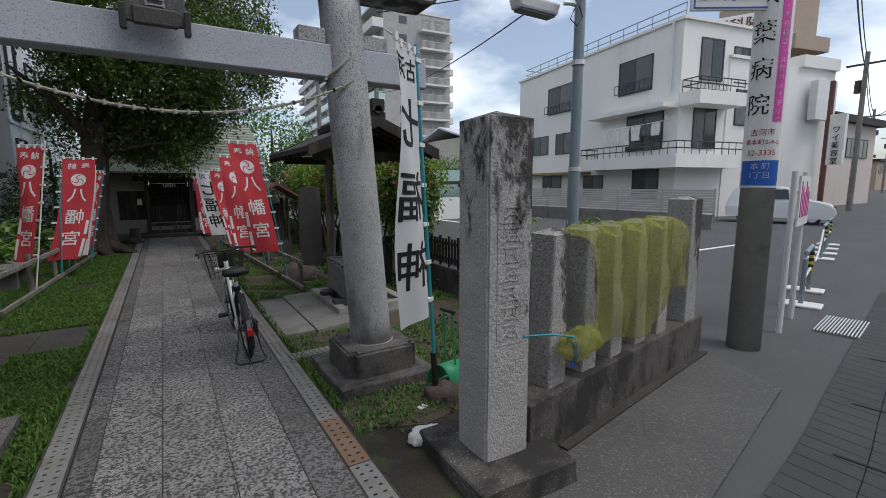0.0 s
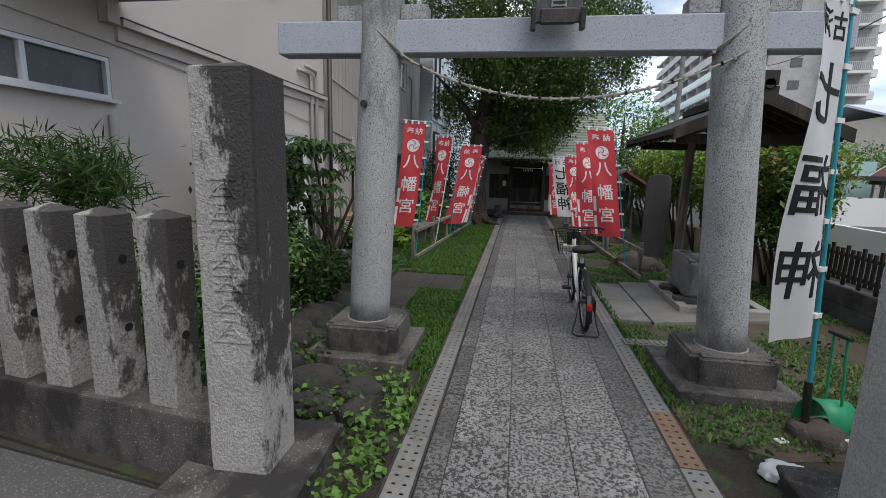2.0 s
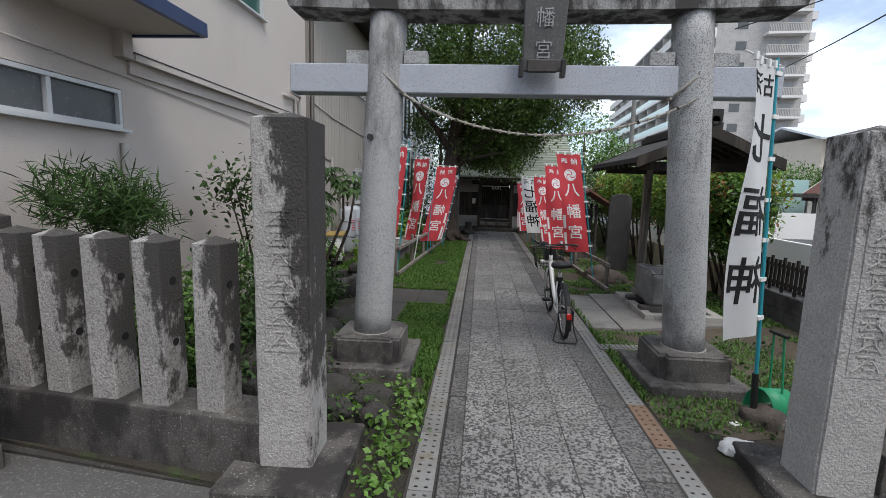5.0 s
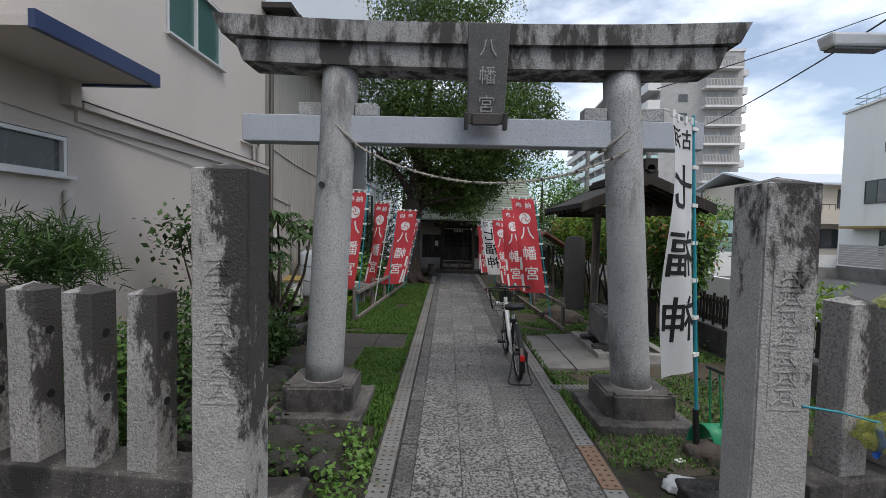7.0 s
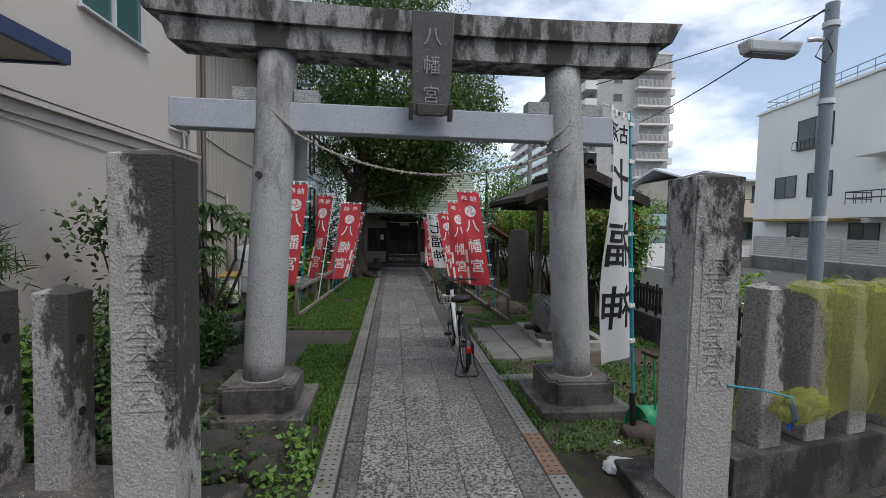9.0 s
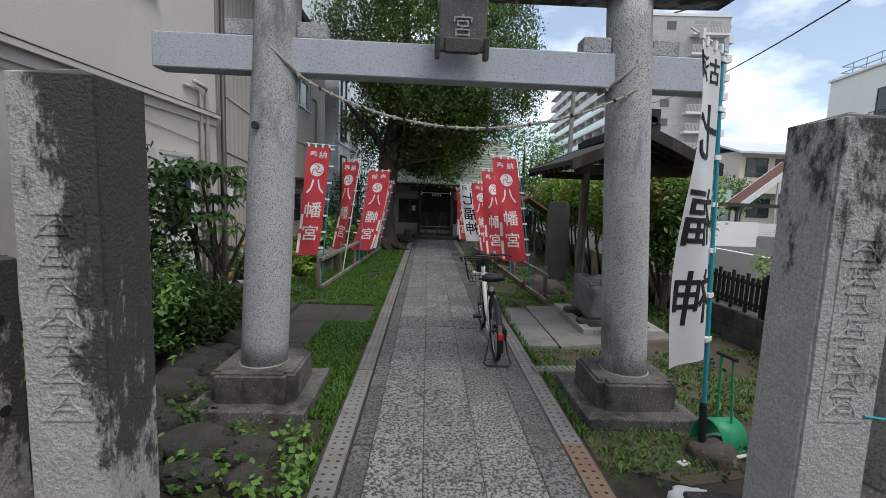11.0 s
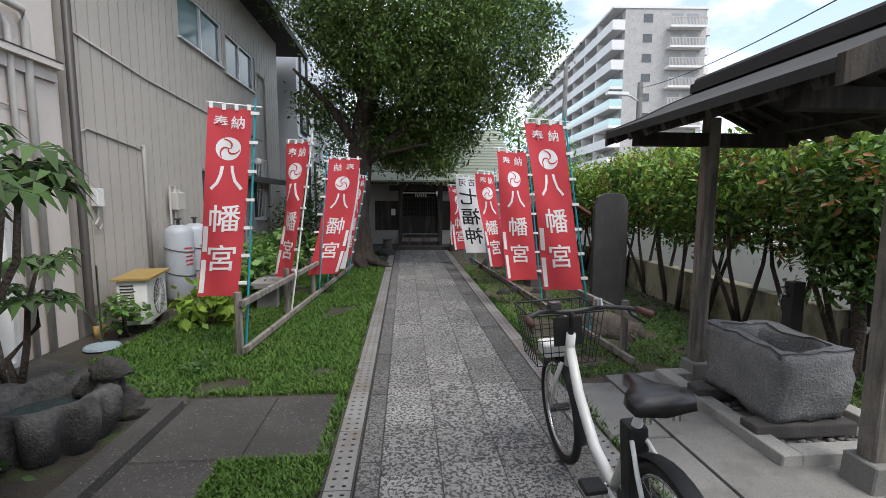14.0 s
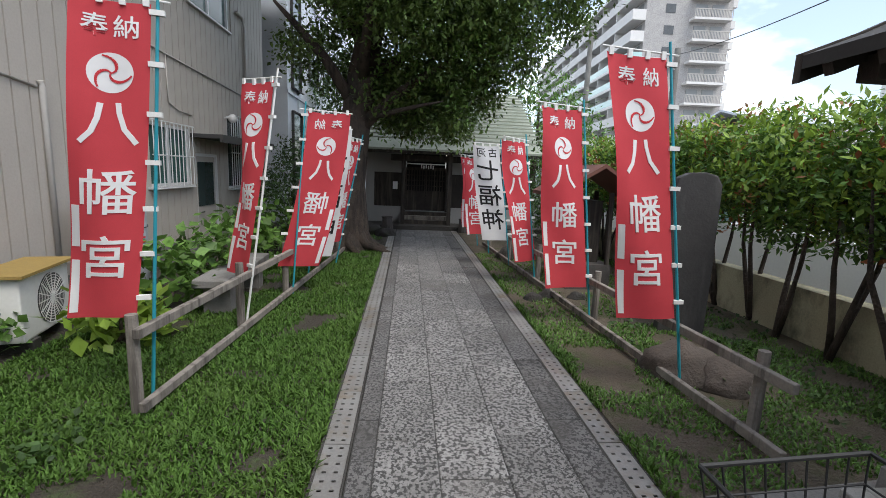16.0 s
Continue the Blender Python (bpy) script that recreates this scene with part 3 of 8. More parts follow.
span(bm, 0.006, 0.018, 0.151, 0.849, 0.981, 1.859)
part("pane", bm, M_window, d)
bm = bmesh.new()
rod(bm, (0.03, 0.12, 0.92), (0.06, 0.12, 0.92), 0.022, n=12)
part("door_handle", bm, M_chrome, d)
window("window_2", XW, 4.87, 6.23, 4.02, 4.88, 2, M_window_g, "upper window with dark green glass")

# siding house: ribbed sheet wall with its windows and door
bm = bmesh.new()
holes = [(10.5, 12.2, 3.95, 4.72), (12.35, 14.0, 3.9, 4.68), (11.02, 12.22, 1.12, 1.98), (12.42, 13.3, 0.02, 1.62), (13.75, 14.6, 1.0, 2.36)]
ys = sorted({8.0, 16.0, *[v for h in holes for v in h[:2]]})
for y0, y1 in zip(ys, ys[1:]):
    cuts = sorted([h[2:] for h in holes if h[0] <= y0 and h[1] >= y1])
    z = 0.28
    for a, b_ in cuts + [(5.62, 5.62)]:
        if a > z + 0.001:
            span(bm, XW - 0.2, XW - 0.014, y0, y1, z, a)
        z = b_
k = 8.05
while k < 16.0:
    segs = sorted([h[2:] for h in holes if h[0] - 0.02 <= k <= h[1] + 0.02])
    z = 0.28
    for a, b_ in segs + [(5.62, 5.62)]:
        if a > z + 0.02:
            span(bm, XW - 0.015, XW + 0.004, k, k + 0.172, z, a)
        z = b_
    k += 0.19
span(bm, -12, XW - 0.2, 8.0, 8.2, -0.2, 5.62)
span(bm, -12, XW - 0.2, 15.8, 16.0, -0.2, 5.62)
setting("wall_siding", bm, M_siding, "taupe ribbed metal siding wall", "wall")
bm = bmesh.new()
span(bm, XW - 0.24, XW - 0.005, 8.0, 12.42, -0.2, 0.28)
span(bm, XW - 0.24, XW - 0.005, 13.3, 16.0, -0.2, 0.28)
setting("wall_foundation", bm, M_concrete, "grey concrete foundation", "wall")
bm = bmesh.new()
vs = [(-12, 7.7), (XW + 0.55, 7.7), (XW + 0.55, 17.3), (-12, 17.3)]
prism(bm, vs, 5.66, 5.76)
span(bm, XW + 0.5, XW + 0.60, 8.1, 17.32, 5.56, 5.72)
setting("house_roof", bm, M_roof, "dark metal roof edge with gutter", "roof")
window("window_3", XW - 0.02, 10.5, 12.2, 3.95, 4.72, 2, M_window_g, "upper sliding window with green glass")
window("window_4", XW - 0.02, 12.35, 14.0, 3.9, 4.68, 2, M_window_g, "upper sliding window with dark green glass")
window("window_5", XW - 0.02, 11.02, 12.22, 1.12, 1.98, 2, M_window_g, "ground floor window behind a metal grille", grille=11)
window("window_6", XW - 0.02, 13.75, 14.6, 1.0, 2.36, 1, M_window, "narrow dark window behind a metal grille", grille=8)
d = thing("door_1", (XW - 0.05, 12.42, 0.02), "closed aluminium door with a dark glass panel", "door", kind="structure")
bm = bmesh.new()
span(bm, -0.04, 0, 0.05, 0.83, 0, 1.55)
part("door_leaf", bm, M_siding, d)
bm = bmesh.new()
span(bm, -0.05, 0.03, 0.0, 0.05, 0, 1.6)
span(bm, -0.05, 0.03, 0.83, 0.88, 0, 1.6)
span(bm, -0.05, 0.03, 0.05, 0.83, 1.55, 1.6)
part("door_frame", bm, M_alu, d)
bm = bmesh.new()
span(bm, 0.001, 0.012, 0.14, 0.74, 0.72, 1.46)
part("pane", bm, M_window, d)
bm = bmesh.new()
rod(bm, (0.03, 0.16, 0.62), (0.03, 0.28, 0.62), 0.012)
rod(bm, (0.0, 0.16, 0.62), (0.03, 0.16, 0.62), 0.012)
part("door_handle", bm, M_chrome, d)
bm = bmesh.new()
prism(bm, [(XW, 12.25), (XW + 0.5, 12.25), (XW + 0.5, 15.05), (XW, 15.05)], 1.86, 1.92)
span(bm, XW + 0.46, XW + 0.5, 12.25, 15.05, 1.80, 1.86)
setting("door_awning", bm, M_darkmetal, "dark flat awning over the door", "awning")

# a window hood on the street side of the stucco house
bm = bmesh.new()
prism(bm, [(XW, 2.2), (XW + 0.75, 2.2), (XW + 0.75, 3.45), (XW, 3.45)], 2.95, 3.02)
span(bm, XW + 0.0, XW + 0.10, 3.30, 3.42, 2.72, 2.95)
setting("hood_awning", bm, M_stucco, "beige hood under a blue edge", "awning")
bm = bmesh.new()
span(bm, XW + 0.751, XW + 0.80, 2.18, 3.47, 2.93, 3.05)
span(bm, XW, XW + 0.751, 3.451, 3.49, 2.93, 3.05)
setting("hood_edge_trim", bm, mat("navy_trim", (0.03, 0.05, 0.13), rough=0.4, bump=0), "navy blue metal edge of the hood", "trim")

# taller clad building behind
bm = bmesh.new()
span(bm, -14, -3.75, 17.5, 30, -0.2, 11)
for z in (3.4, 6.6):
    span(bm, -3.75, -3.70, 17.5, 30, z, z + 0.08)
for y in np.arange(17.5, 30, 1.25):
    span(bm, -3.75, -3.715, y, y + 0.05, -0.2, 11)
setting("building_clad", bm, M_grey_clad, "pale blue-grey metal clad building", "building")
for i, (y0, y1, z0, z1) in enumerate(((18.0, 19.0, 3.6, 6.2), (20.2, 21.6, 4.2, 5.6), (18.0, 19.1, 0.4, 3.0), (20.0, 22.5, 0.2, 2.8), (22.6, 23.6, 4.2, 5.6))):
    window("window_%d" % (7 + i), -3.68, y0, y1, z0, z1, 1, M_window, "dark window of the clad building", mater=M_darkmetal)

# ---- path of granite slabs ----
path = tagged(new("path"), "speckled granite slab path between drains", "path", "", "structure")
bm = bmesh.new()
span(bm, -0.90, 0.83, 0.85, 16.9, -0.16, -0.022)
span(bm, -0.716, 0.656, 0.88, 16.85, -0.0219, -0.005)
part("path_bed", bm, M_joint, path)
random.seed(4)
COLS = ((-0.588, -0.261), (-0.259, 0.088), (0.090, 0.434))


def slab_mesh(w, l, h=0.03):
    b = bmesh.new()
    span(b, -w / 2, w / 2, -l / 2, l / 2, -h, 0)
    bevel(b, 0.005, 1)
    return to_mesh("slab", b, M_slab)


cache = {}
for ci, (x0, x1) in enumerate(COLS):
    y = 0.9 + (0.0, 0.17, 0.05)[ci]
    j = 0
    while y < 16.7:
        l = (0.62, 0.52, 0.70, 0.58)[(j * 3 + ci * 2) % 4]
        key = (ci, l)
        if key not in cache:
            cache[key] = slab_mesh(x1 - x0 - 0.002, l - 0.006)
        ob = new("slab", cache[key])
        ob.parent = path
        ob.matrix_local = pose((x0 + x1) / 2, y + l / 2, random.uniform(0, 0.003), random.uniform(-0.2, 0.2), random.uniform(-0.2, 0.2), 0)
        y += l
        j += 1
for x0, x1 in ((-0.715, -0.589), (0.435, 0.655)):
    b = bmesh.new()
    span(b, -(x1 - x0) / 2 + 0.003, (x1 - x0) / 2 - 0.003, -0.445, 0.445, -0.03, 0)
    bevel(b, 0.005, 1)
    me = to_mesh("border_stone", b, M_border)
    for k in range(18):
        ob = new("border_stone", me)
        ob.parent = path
        ob.matrix_local = pose((x0 + x1) / 2, 1.3 + k * 0.9, random.uniform(-0.004, 0.003))


def drain_cover_mesh(material, slots=9, W=0.136, L=0.594):
    """A pressed cover with two rows of open slots."""
    b = bmesh.new()
    xs = [-W / 2, -W / 2 + 0.028, -W / 2 + 0.050, W / 2 - 0.050, W / 2 - 0.028, W / 2]
    yy = [-L / 2]
    for k in range(slots):
        c = -L / 2 + L * (k + 0.5) / slots
        yy += [c - 0.008, c + 0.008]
    yy.append(L / 2)
    for i in range(5):
        for j in range(len(yy) - 1):
            if i in (1, 3) and j % 2 == 1:
                continue
            b.faces.new([b.verts.new(c) for c in ((xs[i], yy[j], 0), (xs[i + 1], yy[j], 0), (xs[i + 1], yy[j + 1], 0), (xs[i], yy[j + 1], 0))])
    bmesh.ops.remove_doubles(b, verts=b.verts, dist=1e-5)
    r = bmesh.ops.extrude_face_region(b, geom=b.faces[:])
    for v in r["geom"]:
        if isinstance(v, bmesh.types.BMVert):
            v.co.z -= 0.006
    return to_mesh("drain_cover", b, material)


me_grey, me_rust = drain_cover_mesh(M_drain), drain_cover_mesh(M_rust)
for side, xc in (("left", -0.80), ("right", 0.732)):
    dr = tagged(new("drain_" + side), "slotted metal drain covers along the path", "drain", "", "structure")
    for k in range(26):
        y = 1.2 + k * 0.6
        ob = new("drain_cover", me_rust if (side == "right" and k in (2,)) else me_grey)
        ob.parent = dr
        ob.matrix_local = pose(xc, y, random.uniform(0, 0.004), 0, random.uniform(-0.8, 0.8), 0)
    b = bmesh.new()
    span(b, xc - 0.085, xc - 0.070, 0.9, 16.8, -0.1, 0.0)
    span(b, xc + 0.070, xc + 0.080, 0.9, 16.8, -0.1, 0.0)
    part("kerb", b, M_concrete_d, dr)
    b = bmesh.new()
    span(b, xc - 0.069, xc + 0.069, 0.9, 16.8, -0.0215, -0.0195)
    part("gutter", b, M_dark, dr)

# ---- torii gate ----
torii = thing("torii_gate", (-0.09, 3.325, 0), "weathered grey granite torii gate with a stone name plaque", "torii gate")
for xb, xt in ((-1.415, -1.29), (1.41, 1.215)):
    b = bmesh.new()
    tube(b, [(xb + (xt - xb) * k / 12, 0, 0.24 + (3.075 - 0.24) * k / 12) for k in range(13)], [0.172 - 0.014 * k / 12 for k in range(13)], 32)
    rough_up(b, 0.003, 6)
    part("column", b, M_granite, torii, smooth=True)
    b = bmesh.new()
    span(b, xb - 0.415, xb + 0.415, -0.415, 0.415, -0.1, 0.072)
    bmesh.ops.subdivide_edges(b, edges=b.edges[:], cuts=5, use_grid_fill=True)
    rough_up(b, 0.014, 4)
    bevel(b, 0.008, 1)
    part("plinth", b, M_tbase, torii, "dark stained stone step")
    b = bmesh.new()
    span(b, xb - 0.30, xb + 0.30, -0.30, 0.30, 0.073, 0.29)
    bmesh.ops.bevel(b, geom=[e for e in b.edges if abs(e.verts[0].co.z - e.verts[1].co.z) > 0.1], offset=0.055, segments=4, affect="EDGES")
    bmesh.ops.bevel(b, geom=[e for e in b.edges if min(e.verts[0].co.z, e.verts[1].co.z) > 0.28], offset=0.02, segments=3, affect="EDGES")
    rough_up(b, 0.006, 6)
    part("base_block", b, M_tbase, torii, "rounded dark stone block")
    b = bmesh.new()
    tube(b, [(xb + 0.178 * math.cos(q), 0.178 * math.sin(q), 0.291) for q in np.linspace(0, math.tau, 33)], 0.007, 5)
    part("mortar_ring", b, M_pale, torii, "pale mortar ring round the column foot")
b = bmesh.new()
span(b, -2.14, 1.93, -0.085, 0.085, 2.42, 2.66)
bevel(b, 0.008, 1)
part("tie_beam", b, M_granite_new, torii, "pale blue-grey granite beam")


def beam(x0, x1, z0, z1, y, lift, slant):
    """A long beam whose ends rise and are cut on the slant."""
    b = bmesh.new()
    rings = []
    for k in range(25):
        u = k / 24
        x = x0 + (x1 - x0) * u
        s = 2 * u - 1
        up = lift * abs(s) ** 2.5
        rings.append([b.verts.new((x + (slant * s if abs(s) > 0.999 and zz == 1 else 0), yy, (z1 if zz else z0) + up)) for yy, zz in ((-y, 0), (y, 0), (y, 1), (-y, 1))])
    for a, c in zip(rings, rings[1:]):
        for i in range(4):
            b.faces.new((a[i], a[(i + 1) % 4], c[(i + 1) % 4], c[i]))
    b.faces.new(rings[0])
    b.faces.new(rings[-1])
    return b


part("lower_lintel", beam(-2.10, 1.98, 3.06, 3.245, 0.172, 0.03, 0.07), M_kasagi, torii, "black-stained stone lintel")
part("top_lintel", beam(-2.26, 2.13, 3.247, 3.42, 0.215, 0.05, 0.09), M_kasagi, torii, "black-stained stone top lintel")
for x in (-1.305 - 0.24, -1.305 + 0.26, 1.24 - 0.26, 1.24 + 0.24):
    b = bmesh.new()
    box(b, x, 0, 2.715, 0.20, 0.15, 0.108)
    bevel(b, 0.006, 1)
    part("wedge", b, M_granite, torii)
b = bmesh.new()
box(b, 0, -0.02, 2.86, 0.20, 0.14, 0.40)
part("strut", b, M_kasagi, torii)
plq = Matrix.Translation((0.0, -0.20, 2.60)) @ Matrix.Rotation(radians(9), 4, "X")
b = bmesh.new()
box(b, 0, 0, 0.38, 0.31, 0.06, 0.80, plq)
for v in b.verts:
    if v.co.z > 2.9:
        v.co.x *= 1.12
bevel(b, 0.008, 1)
pl = part("plaque", b, mat("plaque_stone", (0.10, 0.098, 0.095), (0.14, 0.135, 0.13), 0.85, 3, 90, 0.4, speck=(0.2, 0.2, 0.19), speck_s=80, speck_lo=0.6), torii, "dark grey stone name plaque")
for ch, z in (("八", 0.58), ("幡", 0.36), ("宮", 0.13)):
    b = text_bm(ch, 0.15, 0.004)
    b.transform(plq @ Matrix.Translation((0.0, -0.034, z)))
    part("character", b, M_granite, pl, "pale carved character")
b = bmesh.new()
box(b, 0, -0.012, 0.02, 0.24, 0.07, 0.10, plq)
bevel(b, 0.01, 1)
part("plaque_foot", b, M_base, torii)
for x in (-0.165, 0.165):
    b = bmesh.new()
    box(b, x, -0.02, 0.0, 0.035, 0.10, 0.14, plq)
    bevel(b, 0.006, 1)
    part("bracket", b, M_darkmetal, torii, "dark iron bracket")

b = bmesh.new()
rod(b, (-1.41, -0.172, 2.04), (-1.405, -0.155, 2.04), 0.028, n=12)
part("patch_hole", b, M_darkmetal, torii, "dark round patch")

# rope strung between the columns and round them
b = bmesh.new()
pts = []
for k in range(33):
    u = k / 32
    pts.append((-1.21 + 2.37 * u, 3.20 + 0.03 * math.sin(u * 5), 2.40 - 0.31 * (1 - (2 * u - 1) ** 2) ** 0.9))
tube(b, pts, 0.010, 6)
for xc, sg in ((-1.385, 1), (1.145, -1)):
    tube(b, [(xc + 0.178 * math.cos(a), 3.35 + 0.178 * math.sin(a), 2.56 + 0.16 * math.cos(a) * -sg) for a in np.linspace(0, math.tau, 25)], 0.011, 6)
    tube(b, [(xc + sg * 0.176, 3.30, 2.40), (xc + sg * 0.178, 3.20, 2.40)], 0.011, 6)
for k in range(40):
    u = (k + 0.5) / 40
    i = min(31, int(u * 32))
    p = Vector(pts[i])
    rod(b, p + Vector((-0.006, 0, 0.013)), p + Vector((0.006, 0, -0.013)), 0.0135, n=6)
single("straw_rope", b, M_rope, "thin pale straw rope hung between the gate columns", "rope")

# ---- inscribed pillars at the entrance ----


def stone_post(b, w, h, cap, dy=None, z0=0.0):
    dy = dy or w
    vs = box(b, 0, 0, z0 + (h - z0) / 2, w, dy, h - z0)
    top = [v for v in vs if v.co.z > h - 0.001]
    f = bmesh.ops.contextual_create(b, geom=top)["faces"]
    old = [q for q in b.faces if all(v in top for v in q.verts)]
    bmesh.ops.poke(b, faces=old[:1])
    for v in b.verts:
        if abs(v.co.z - h) < 1e-4 and abs(v.co.x) < 1e-3 and abs(v.co.y) < 1e-3:
            v.co.z += cap


random.seed(11)
for px, py, rz, side in ((-1.555, 1.635, 2, "left"), (1.43, 1.745, -2, "right")):
    p = thing("stone_pillar", (px, py, -0.06), "tall square stone pillar with a carved inscription, black-stained at the top", "stone pillar", "entrance pillars", rz)
    b = bmesh.new()
    stone_post(b, 0.295, 2.02, 0.05, z0=0.14)
    bmesh.ops.bevel(b, geom=[e for e in b.edges if abs(e.verts[0].co.z - e.verts[1].co.z) > 0.5], offset=0.012, segments=2, affect="EDGES")
    bmesh.ops.subdivide_edges(b, edges=[e for e in b.edges if e.calc_length() > 0.5], cuts=14, use_grid_fill=True)
    rough_up(b, 0.004, 7, px)
    part("shaft", b, M_pillar if side == "left" else M_pillar_pale, p)
    b = bmesh.new()
    span(b, -0.31, 0.34, -0.36, 0.36, -0.04, 0.145)
    bmesh.ops.subdivide_edges(b, edges=b.edges[:], cuts=3, use_grid_fill=True)
    rough_up(b, 0.012, 5, px)
    bevel(b, 0.01, 1)
    part("plinth", b, M_fwall, p, "dark stained plinth")
    b = bmesh.new()
    box(b, 0.0, -0.1475, 1.20, 0.175, 0.008, 0.78)
    part("inscription_panel", b, M_pillar if side == "left" else M_pillar_pale, p, "sunken inscription panel")
    # seal-script strokes, too worn to read
    b = bmesh.new()
    for k in range(7):
        zc = 1.52 - k * 0.106
        for j in range(3):
            box(b, random.uniform(-0.02, 0.02), -0.1525, zc + 0.036 - j * 0.034 + random.uniform(-0.006, 0.006), random.uniform(0.05, 0.13), 0.007, 0.009)
        for j in range(2):
            box(b, (-0.035 + 0.07 * j) + random.uniform(-0.015, 0.015), -0.1525, zc + random.uniform(-0.012, 0.012), 0.009, 0.0068, random.uniform(0.04, 0.085))
        for sg in (-1, 1):
            tube(b, [(sg * random.uniform(0.0, 0.02), -0.1525, zc + 0.02), (sg * random.uniform(0.02, 0.045), -0.153, zc - 0.012), (sg * random.uniform(0.045, 0.07), -0.1525, zc - 0.045)], 0.0055, 6)
    part("carved_strokes", b, M_pillar if side == "left" else M_pillar_pale, p, "worn carved strokes")

# ---- stone fences ----


def fence_wall(x0, y0, x1, y1, h, label):
    d = Vector((x1 - x0, y1 - y0, 0))
    w = thing("fence_wall", (x0, y0, -0.06), label, "low wall", rz=math.degrees(math.atan2(d.y, d.x)))
    b = bmesh.new()
    span(b, 0, d.length, -0.0, 0.30, -0.03, h)
    bmesh.ops.subdivide_edges(b, edges=[e for e in b.edges if e.calc_length() > 1], cuts=16)
    rough_up(b, 0.007, 5, x0)
    bevel(b, 0.012, 2)
    part("wall_body", b, M_fwall, w)
    b = bmesh.new()
    span(b, 0.3, d.length, -0.07, -0.002, -0.03, 0.02)
    part("footing", b, M_concrete_d, w)
    return w


fence_wall(-3.83, 1.74, -1.70, 1.50, 0.385, "low dark stone wall under fence posts, stained black")
fence_wall(1.62, 1.62, 4.35, 2.14, 0.385, "low dark stone wall under fence posts")


def fence_post(x, y, w, h, rz, label, tilt=0.0):
    p = thing("stone_fence_post", (x, y, 0.322), label, "fence post", "stone fence posts", rz)
    b = bmesh.new()
    stone_post(b, w, h, 0.04)
    bmesh.ops.bevel(b, geom=[e for e in b.edges if abs(e.verts[0].co.z - e.verts[1].co.z) > 0.5], offset=0.008, segments=1, affect="EDGES")
    b.transform(Matrix.Rotation(radians(tilt), 4, "X"))
    rough_up(b, 0.004, 8, x)
    part("shaft", b, M_post, p)
    for z in (h * 0.38, h * 0.76):
        b = bmesh.new()
        rod(b, (w / 2 - 0.004, 0, z), (w / 2 + 0.002, 0, z), 0.024, n=10)
        part("rail_hole", b, M_dark, p, "dark hole for a lost rail")


LAB = "square stone fence post with a pointed cap, streaked black"
for x, y in ((-2.02, 1.67), (-2.38, 1.70), (-2.73, 1.74), (-3.06, 1.78), (-3.36, 1.82)):
    fence_post(x, y, 0.175, 0.97, random.uniform(-9, -3), LAB, random.uniform(-1, 1))
fence_post(-3.66, 1.87, 0.19, 1.05, -6, "taller pale stone end post of the fence")
for x, y in ((1.94, 1.83), (2.32, 1.90), (2.70, 1.97), (3.10, 2.05), (3.50, 2.12)):
    fence_post(x, y, 0.175, 0.99, random.uniform(7, 12), LAB, random.uniform(-1, 1))
fence_post(4.05, 2.22, 0.23, 1.15, 10, "thick pale stone end post of the fence")


# ---- shrine hall at the end of the path ----
hall = thing("shrine_hall", (0, 17.0, 0), "small dark wooden shrine hall with pale green roof and plaster walls", "shrine")
b = bmesh.new()
span(b, -3.2, 3.4, -0.9, 6, -0.1, 0.10)
part("stone_base", b, M_concrete_d, hall)
b = bmesh.new()
for x0, x1 in ((-1.58, -0.62), (0.66, 2.6)):
    span(b, x0, x1, 0.0, 0.15, 0.10, 0.52)
    span(b, x0, x1, 0.0, 0.15, 1.42, 2.2)
span(b, -1.58, -1.36, 0.0, 0.15, 0.52, 1.42)
span(b, -1.58, -1.43, 0.15, 5, 0.10, 2.2)
span(b, 2.45, 2.6, 0.15, 5, 0.10, 2.2)
part("plaster_wall", b, M_shrine_wall, hall, "pale plaster wall")
b = bmesh.new()
span(b, -1.36, -0.62, 0.04, 0.10, 0.52, 1.42)
part("shutter", b, M_darkwood, hall, "dark wooden shutter")
b = bmesh.new()
span(b, 0.66, 2.45, 0.04, 0.10, 0.52, 1.42)
part("shutter", b, M_darkwood, hall, "dark wooden shutter")
for x in (-0.58, 0.62):
    b = bmesh.new()
    span(b, x - 0.05, x + 0.05, -0.55, -0.45, 0.1, 1.95)
    part("porch_post", b, M_darkwood, hall)
    b = bmesh.new()
    span(b, x - 0.06, x + 0.06, -0.02, 0.16, 0.1, 2.1)
    part("door_post", b, M_darkwood, hall)
b = bmesh.new()
span(b, -0.9, 0.95, -0.58, -0.42, 1.72, 1.88)
span(b, -1.0, 1.05, -0.56, -0.44, 1.95, 2.03)
part("porch_beam", b, M_darkwood, hall)
for x0, x1 in ((-0.52, 0.015), (0.025, 0.56)):
    b = bmesh.new()
    span(b, x0, x1, 0.05, 0.09, 0.42, 0.95)
    span(b, x0, x1, 0.05, 0.09, 1.50, 1.58)
    for k in range(8):
        x = x0 + (x1 - x0 - 0.03) * k / 7
        span(b, x, x + 0.03, 0.05, 0.08, 0.95, 1.50)
    for z in (1.08, 1.22, 1.36):
        span(b, x0 + 0.03, x1 - 0.03, 0.055, 0.075, z, z + 0.02)
    part("lattice_door", b, M_darkwood, hall, "dark wooden lattice door")
# black sheet behind the lattice doors, painted as the unlit hall interior
b = bmesh.new()
span(b, -0.52, 0.56, 0.3, 0.34, 0.4, 2.0)
part("inner_dark_wall", b, M_dark, hall)
